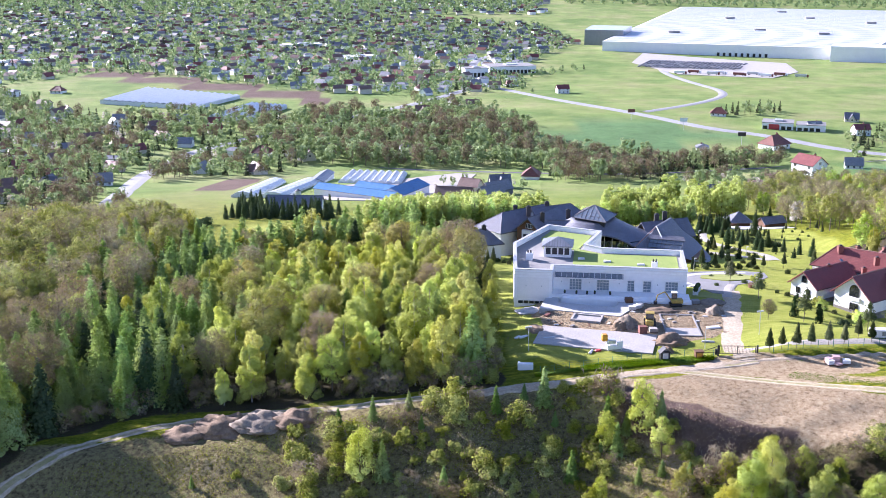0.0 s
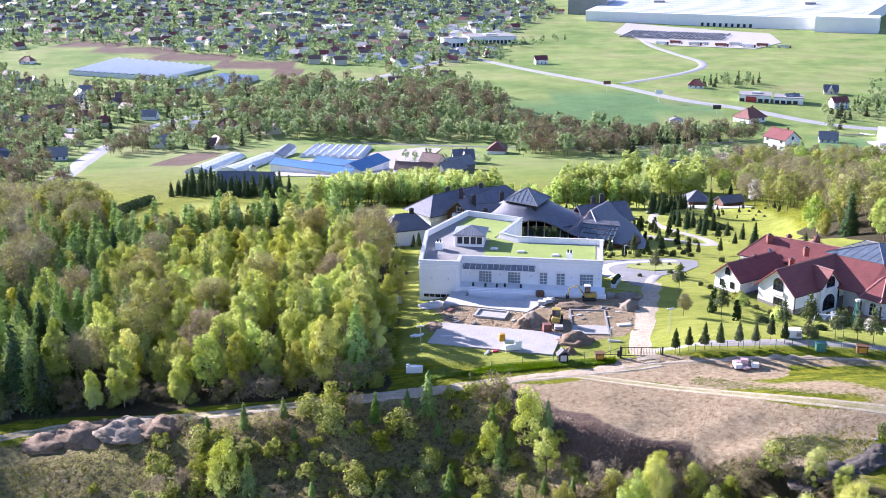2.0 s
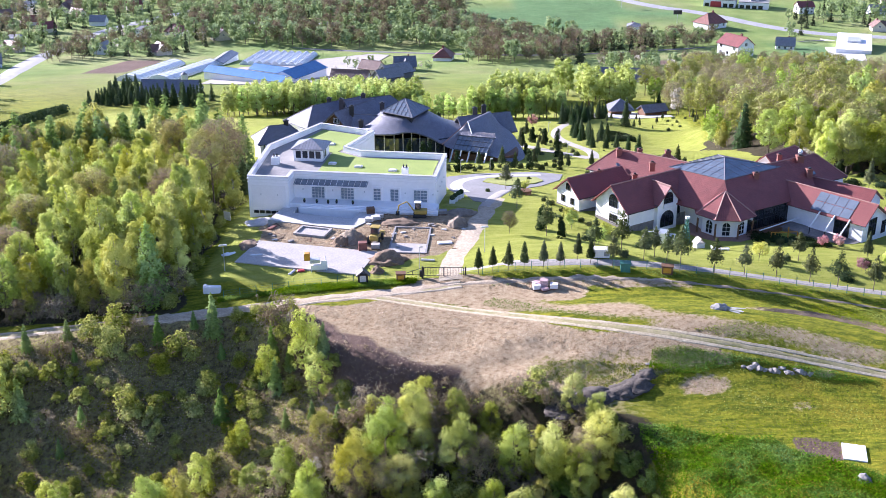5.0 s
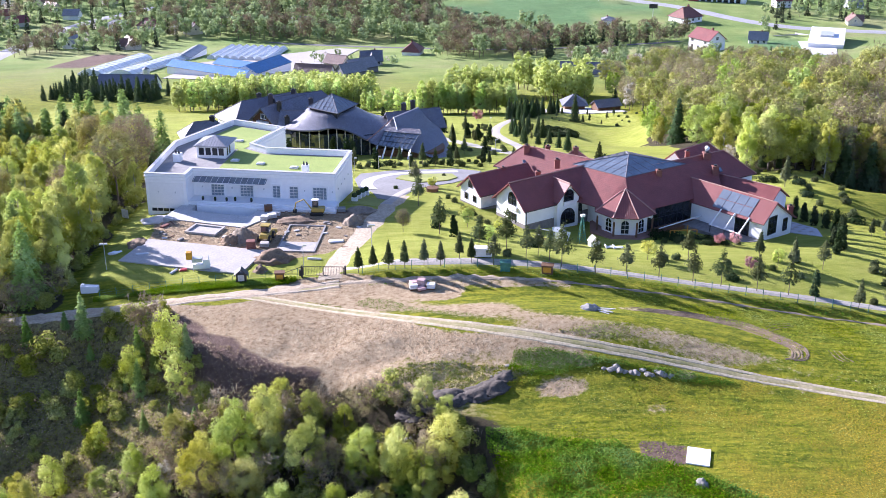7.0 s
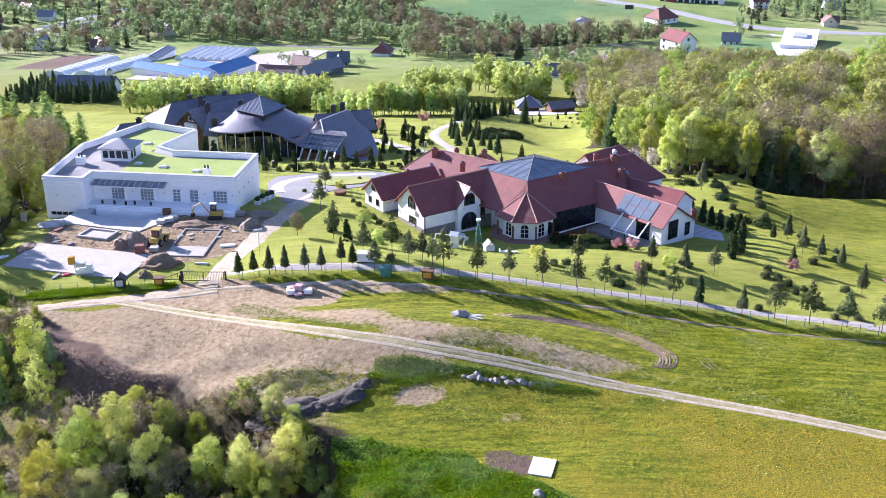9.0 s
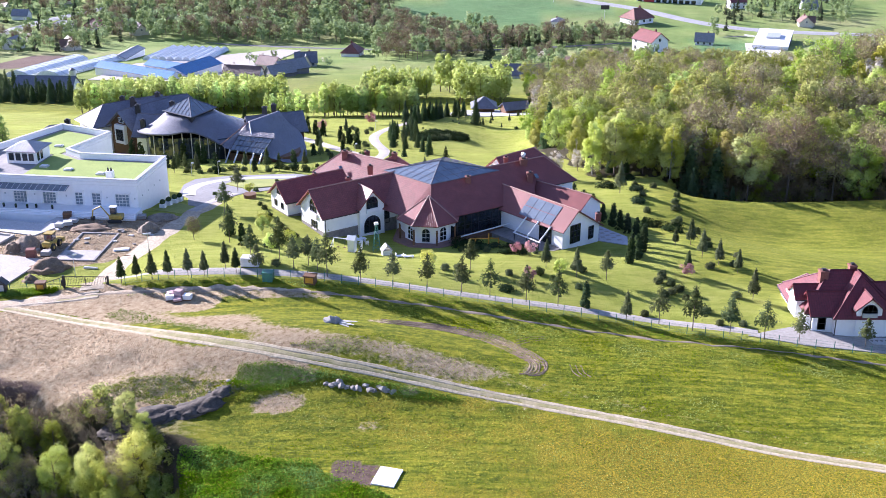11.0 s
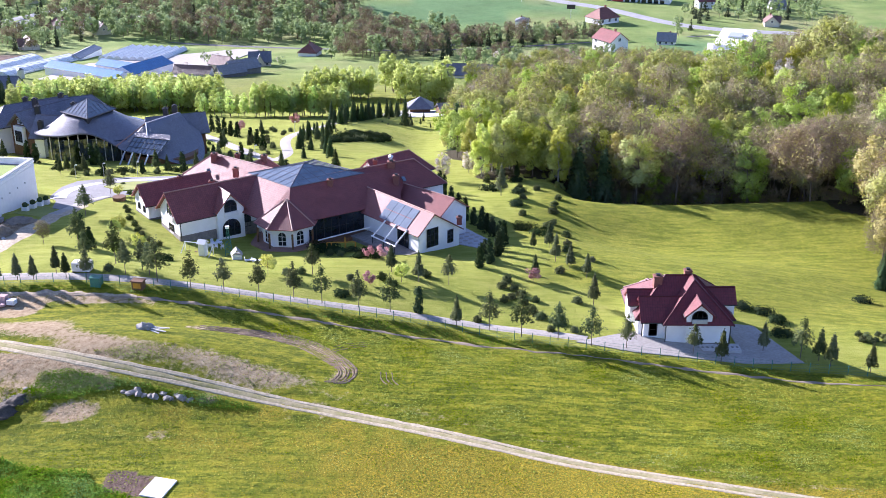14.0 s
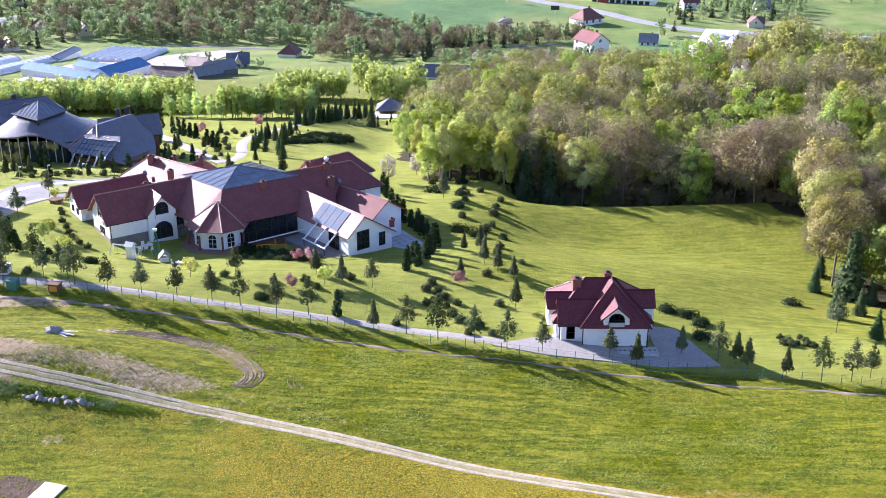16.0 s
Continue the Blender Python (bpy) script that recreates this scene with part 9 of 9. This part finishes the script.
# ---- toys and towers on the mansion's lawn ----
tw = thing("garden_windmill", 96.2, 208.6, None, 10, "slender green lattice tower with a white top", "tower")
bm = bmesh.new()
for k in range(6):
    z0, z1 = k * 0.85, (k + 1) * 0.85
    r0, r1 = 0.95 - 0.13 * k, 0.95 - 0.13 * (k + 1)
    for i in range(4):
        c = lambda r, j: (r * math.cos(radians(45 + 90 * j)), r * math.sin(radians(45 + 90 * j)))
        add_rod(bm, (*c(r0, i), z0), (*c(r1, i), z1), 0.06, sides=4)
        add_rod(bm, (*c(r0, i), z0), (*c(r1, i + 1), z1), 0.035, sides=4)
        add_rod(bm, (*c(r1, i), z1), (*c(r1, i + 1), z1), 0.035, sides=4)
part("lattice", bm, M_TEAL, tw)
part("head", box(-0.35, 0.35, -0.3, 0.3, 5.1, 5.5), M_WHITE, tw)
sw = thing("swing_frame", 91.2, 208, None, -18, "white wooden swing and slide frame on the lawn", "swing")
for x in (-2.6, 2.8):
    part("leg", rod((x - 0.6, -0.9, -0.1), (x, 0, 2.2), 0.09), M_WHITE, sw)
    part("leg", rod((x - 0.6, 0.9, -0.1), (x, 0, 2.2), 0.09), M_WHITE, sw)
part("beam", rod((-2.6, 0, 2.2), (2.8, 0, 2.2), 0.1), M_WHITE, sw)
part("tower", box(0.2, 1.4, -0.6, 0.6, 0.0, 2.4), M_WHITE, sw)
part("tower_roof", slabs([[(0.0, -0.8, 2.35), (1.6, -0.8, 2.35), (1.6, 0, 3.0), (0.0, 0, 3.0)], [(0.0, 0, 3.0), (1.6, 0, 3.0), (1.6, 0.8, 2.35), (0.0, 0.8, 2.35)]], 0.08), M_WHITE, sw)
for x in (-1.8, -0.6):
    part("swing_seat", box(x - 0.25, x + 0.25, -0.12, 0.12, 0.5, 0.56), M_WOOD, sw)
    part("rope", rod((x, 0, 0.5), (x, 0, 2.2), 0.015, sides=3), M_DARKMETAL, sw)
ph = thing("playhouse", 98, 206.1, None, 15, "small white playhouse with a steep roof", "playhouse")
part("wall", box(-0.8, 0.8, -0.7, 0.7, -0.1, 1.0), M_WHITE, ph)
part("roof", slabs([[(-1.0, -0.9, 0.9), (0, -0.9, 2.0), (0, 0.9, 2.0), (-1.0, 0.9, 0.9)], [(0, -0.9, 2.0), (1.0, -0.9, 0.9), (1.0, 0.9, 0.9), (0, 0.9, 2.0)]], 0.08), M_PAVE, ph)
for x, y in ((100.6, 203.9), (101.9, 203.5)):
    t = thing("sun_lounger", x, y, None, 12, "white sun lounger on the lawn", "lounger", "sun loungers")
    part("bed", box(-0.9, 0.9, -0.35, 0.35, 0.25, 0.35), M_WHITE, t)
    for sx in (-0.7, 0.7):
        part("leg", box(sx - 0.05, sx + 0.05, -0.3, 0.3, -0.05, 0.25), M_WHITE, t)
    part("backrest", box(-0.95, -0.85, -0.35, 0.35, 0.35, 0.8), M_WHITE, t)
fr = thing("climbing_frame", 115.4, 212.6, None, 4, "yellow wooden climbing frame before the winter garden", "climbing frame")
for x in (-2.6, -1.8, 0.6, 2.4):
    part("post", rod((x, 0, -0.2), (x, 0, 2.6 if x == 0.6 else 1.6), 0.11), M_ORANGE, fr)
part("beam", rod((-2.6, 0, 1.6), (2.4, 0, 1.6), 0.09), M_ORANGE, fr)
urn = thing("planted_trough", 69.5, 238.5, None, 0, "round timber trough with a trained pine", "planter")
part("trough", rod((0, 0, -0.1), (0, 0, 0.9), 1.2, 1.3, 14), M_WOOD, urn)
plant("maple", 69.5, 238.5, 0.9, sink=-0.6)
fur = thing("garden_table", 93.0, 214.5, None, 25, "white garden table under the arch", "table")
part("tabletop", box(-1.0, 1.0, -0.5, 0.5, 0.72, 0.78), M_WHITE, fur)
for x in (-0.85, 0.85):
    part("leg", box(x - 0.05, x + 0.05, -0.4, 0.4, -0.1, 0.72), M_WHITE, fur)
for k in range(5):
    x, y = 92.0 + (k % 3) * 1.1, 213.2 + (k // 3) * 2.4
    c = thing("garden_chair", x, y, None, 25 + 180 * (k // 3), "white garden chair beside the table", "chair", "garden chairs")
    part("seat", box(-0.28, 0.28, -0.28, 0.28, 0.4, 0.46), M_WHITE, c)
    part("backrest", box(-0.28, 0.28, -0.3, -0.25, 0.46, 0.95), M_WHITE, c)
    for sx in (-0.24, 0.24):
        for sy in (-0.24, 0.24):
            part("leg", box(sx - 0.03, sx + 0.03, sy - 0.03, sy + 0.03, -0.05, 0.4), M_WHITE, c)

# ---- in the field ----
pl = thing("tarpaulin_heap", 92, 167.4, None, -12, "grey sheet heap beside pale boards in the field", "heap")
bm = bmesh.new()
bmesh.ops.create_icosphere(bm, subdivisions=3, radius=1.0)
for v in bm.verts:
    k = 1 + 0.4 * noise.noise(v.co * 2.2)
    v.co = Vector((v.co.x * 1.3 * k, v.co.y * 0.8 * k, max(-0.1, v.co.z) * 0.9 * k))
part("sheet", bm, M_DECK, pl)
for k in range(6):
    part("board", box(1.2, 2.8 + 0.3 * (k % 3), -0.1, 0.1, 0.05 + k * 0.07, 0.11 + k * 0.07), M_PAVE_LT, pl).matrix_basis = pose(0.2 * (k % 2), -0.7 + 0.12 * k, 0.0, 0, 0, -12 + 17 * (k % 3) - 4 * k)
sheet = patch("ground_sheet", [(99.9, 137.4), (102.5, 136.6), (101.5, 133.0), (98.9, 133.8)], M_WHITE, 0.17, 0.4)
tagged(sheet, "white ground sheet pegged on the grass", "sheet")
rr = random.Random(9)


def stone(x, y, s, mat=None, lab="pale grey boulder lying in the grass", grp="boulders by the track"):
    t = thing("boulder", x, y, None, rr.uniform(0, 360), lab, "boulder", grp)
    bm = bmesh.new()
    bmesh.ops.create_icosphere(bm, subdivisions=1, radius=s)
    o = Vector((rr.uniform(0, 9), rr.uniform(0, 9), 0))
    for v in bm.verts:
        v.co *= 1 + 0.7 * noise.noise(v.co / s * 1.1 + o)
        v.co.z *= 0.6
    part("stone", bm, mat or M_STONE, t)


for k in range(16):
    u = k / 15
    stone(92.2 + 8.4 * u + rr.uniform(-0.3, 0.3), 154.2 - 1.3 * u + rr.uniform(-0.4, 0.4), rr.uniform(0.35, 0.8))
for k in range(70):
    u = rr.random()
    stone(64.5 + 15 * u + rr.uniform(-0.6, 0.6), 146.0 + 9.0 * u ** 1.8 + rr.uniform(-1.2, 0.8), rr.uniform(0.15, 0.4), None, "dark grey rubble stone on the broken bank", "rubble on the bank")

# grass, weeds and dry stalks, too many to count
L_GRASS = leaf_material("meadow_grass", (0.10, 0.16, 0.005), (0.34, 0.38, 0.02), 0.4)
L_WEED = leaf_material("lush_weeds", (0.085, 0.19, 0.004), (0.21, 0.34, 0.012), 0.4)
L_DRY = leaf_material("dry_grass", (0.30, 0.25, 0.12), (0.50, 0.43, 0.25), 0.35)
L_DANDELION = leaf_material("dandelions", (0.62, 0.47, 0.02), (0.70, 0.55, 0.04), 0.2)


def sward(name, poly, n, size, mat, label, seed, high=0.2, flat=0.0, keep=None):
    rng = np.random.default_rng(seed)
    xs, ys = [p[0] for p in poly], [p[1] for p in poly]
    x, y = rng.uniform(min(xs), max(xs), n), rng.uniform(min(ys), max(ys), n)
    ok = poly_gap(x, y, poly) + wobble(x, y) > 0
    if keep is not None:
        ok &= keep(x, y, rng)
    x, y = x[ok], y[ok]
    if not len(x):
        return
    z = height(x, y) + rng.uniform(0.0, high, len(x))
    ob = new(name, crown_mesh(name, np.column_stack([x, y, z]), size, mat, rng, flat))
    return tagged(ob, label, "grass", kind="stuff")


def off_tracks(x, y, rng):
    return (line_gap(x, y, FIELD_TRACK) > 1.6) & (line_gap(x, y, ROAD) > 2.2) & (line_gap(x, y, FIELD_PATH) > 0.9)


def patchy(k):
    return lambda x, y, rng: off_tracks(x, y, rng) & (rng.uniform(0, 1, len(x)) < 0.25 + 0.75 * smooth(-0.5, 0.7, wobble(x, y, k)))


FIELD = [(84, 159.3), (99.9, 164.4), (112, 160.8), (118, 166), (94.9, 178.2), (130, 171.5), (162, 166), (230, 155), (230, 108), (80, 114), (78, 136), (80, 148), (84, 154.6)]
sward("meadow_tufts", FIELD, 330000, 0.085, L_GRASS, "tufts of meadow grass over the field", 71, 0.16, 0.1, lambda x, y, rng: patchy(2.0)(x, y, rng) & ((rng.uniform(0, 1, len(x)) < 0.3) | (y > np.interp(x, [p[0] for p in FIELD_TRACK], [p[1] for p in FIELD_TRACK]))))
sward("dandelion_heads", [(84, 149.5), (120, 146.6), (170, 128), (230, 112), (230, 100), (80, 112), (80, 134), (95, 141)], 60000, 0.06, L_DANDELION, "yellow dandelions strewn over the field", 72, 0.1, 0.6, lambda x, y, rng: patchy(6.0)(x, y, rng) & (np.hypot(x - 98, y - 136.5) > 5.5))
sward("lush_weeds", [(76.7, 142), (82.2, 140.6), (92.3, 139.4), (93.9, 136.4), (99.8, 132.8), (104.8, 127), (112, 120), (76, 120)], 70000, 0.10, L_WEED, "lush dark green weeds at the field's foot", 73, 0.5)
sward("weed_strip", [(79, 153.7), (80.9, 158), (88, 157.4), (102, 153.8), (110, 151.3), (101, 151.9), (92, 154.7), (84, 152.5)], 20000, 0.08, L_WEED, "green weeds between the track and the boulders", 74, 0.35, keep=off_tracks)
sward("verge_weeds", [(57.9, 175.8), (70, 167.4), (79.9, 162.2), (79.9, 163.3), (70, 169.5), (60, 177.7)], 9000, 0.075, L_WEED, "green verge beside the field track", 75, 0.25, keep=off_tracks)
sward("hedge_bank", [(16, 182.5), (38, 183.8), (47, 185.2), (47.9, 186.3), (38, 186.2), (16, 184.6)], 24000, 0.09, L_WEED, "dark ivy and weeds on the bank below the fence", 76, 0.45)
sward("bank_grass", [(-80, 130), (-20, 118), (30, 150), (60, 152), (27, 172), (24, 177), (-30, 176), (-60, 174), (-76, 164)], 110000, 0.10, L_DRY, "dry pale grass on the rough bank", 77, 0.25, keep=lambda x, y, rng: patchy(3.0)(x, y, rng) & ((x > -8) | (rng.uniform(0, 1, len(x)) < 0.3)))
sward("bank_green", [(-80, 130), (-20, 118), (30, 150), (40, 154), (27, 172), (24, 177), (-30, 176), (-60, 174), (-76, 164)], 100000, 0.10, L_GRASS, "fresh green growth on the rough bank", 78, 0.25, keep=patchy(4.0))
sward("ridge_weeds", [(62, 155.2), (74, 150.4), (84, 151.1), (84, 154.6), (70, 157.3)], 9000, 0.08, L_GRASS, "weeds and yellow flowers on the fill", 79, 0.2)
# dark weeds put in for the shade lying on the bank below the fence
sward("verge_grass", [(57.9, 180.8), (75.9, 182.5), (85.9, 181.5), (103, 179.4), (134, 173.4), (162, 166.8), (206, 160.4), (226, 157), (226, 158.6), (206, 162.6), (178, 167.4), (162, 169), (134, 176), (103, 181.3), (85.9, 182.9), (75, 184.2), (60, 185)], 70000, 0.08, L_WEED, "long dark grass standing in for shade on the verge below the fence", 80, 0.3, keep=off_tracks)
L_CLOD = leaf_material("earth_clods", (0.32, 0.245, 0.17), (0.58, 0.47, 0.34), 0.0, hue=0.0)
sward("earth_clods", [(24, 178), (29, 166), (36, 157), (48, 155), (64, 151), (76, 149), (84, 153.3), (88, 156.1), (71.9, 164.3), (56, 172.7), (44, 179)], 12000, 0.07, L_CLOD, "small clods and stones strewn on the bare fill", 81, 0.06, keep=off_tracks)
sward("site_clods", [(19, 206), (18, 216), (20, 218), (36, 211), (42, 221), (52, 222), (59, 219), (58, 210), (52, 200), (42, 196), (40, 200)], 12000, 0.075, L_CLOD, "small clods and crumbs on the building site", 82, 0.06)
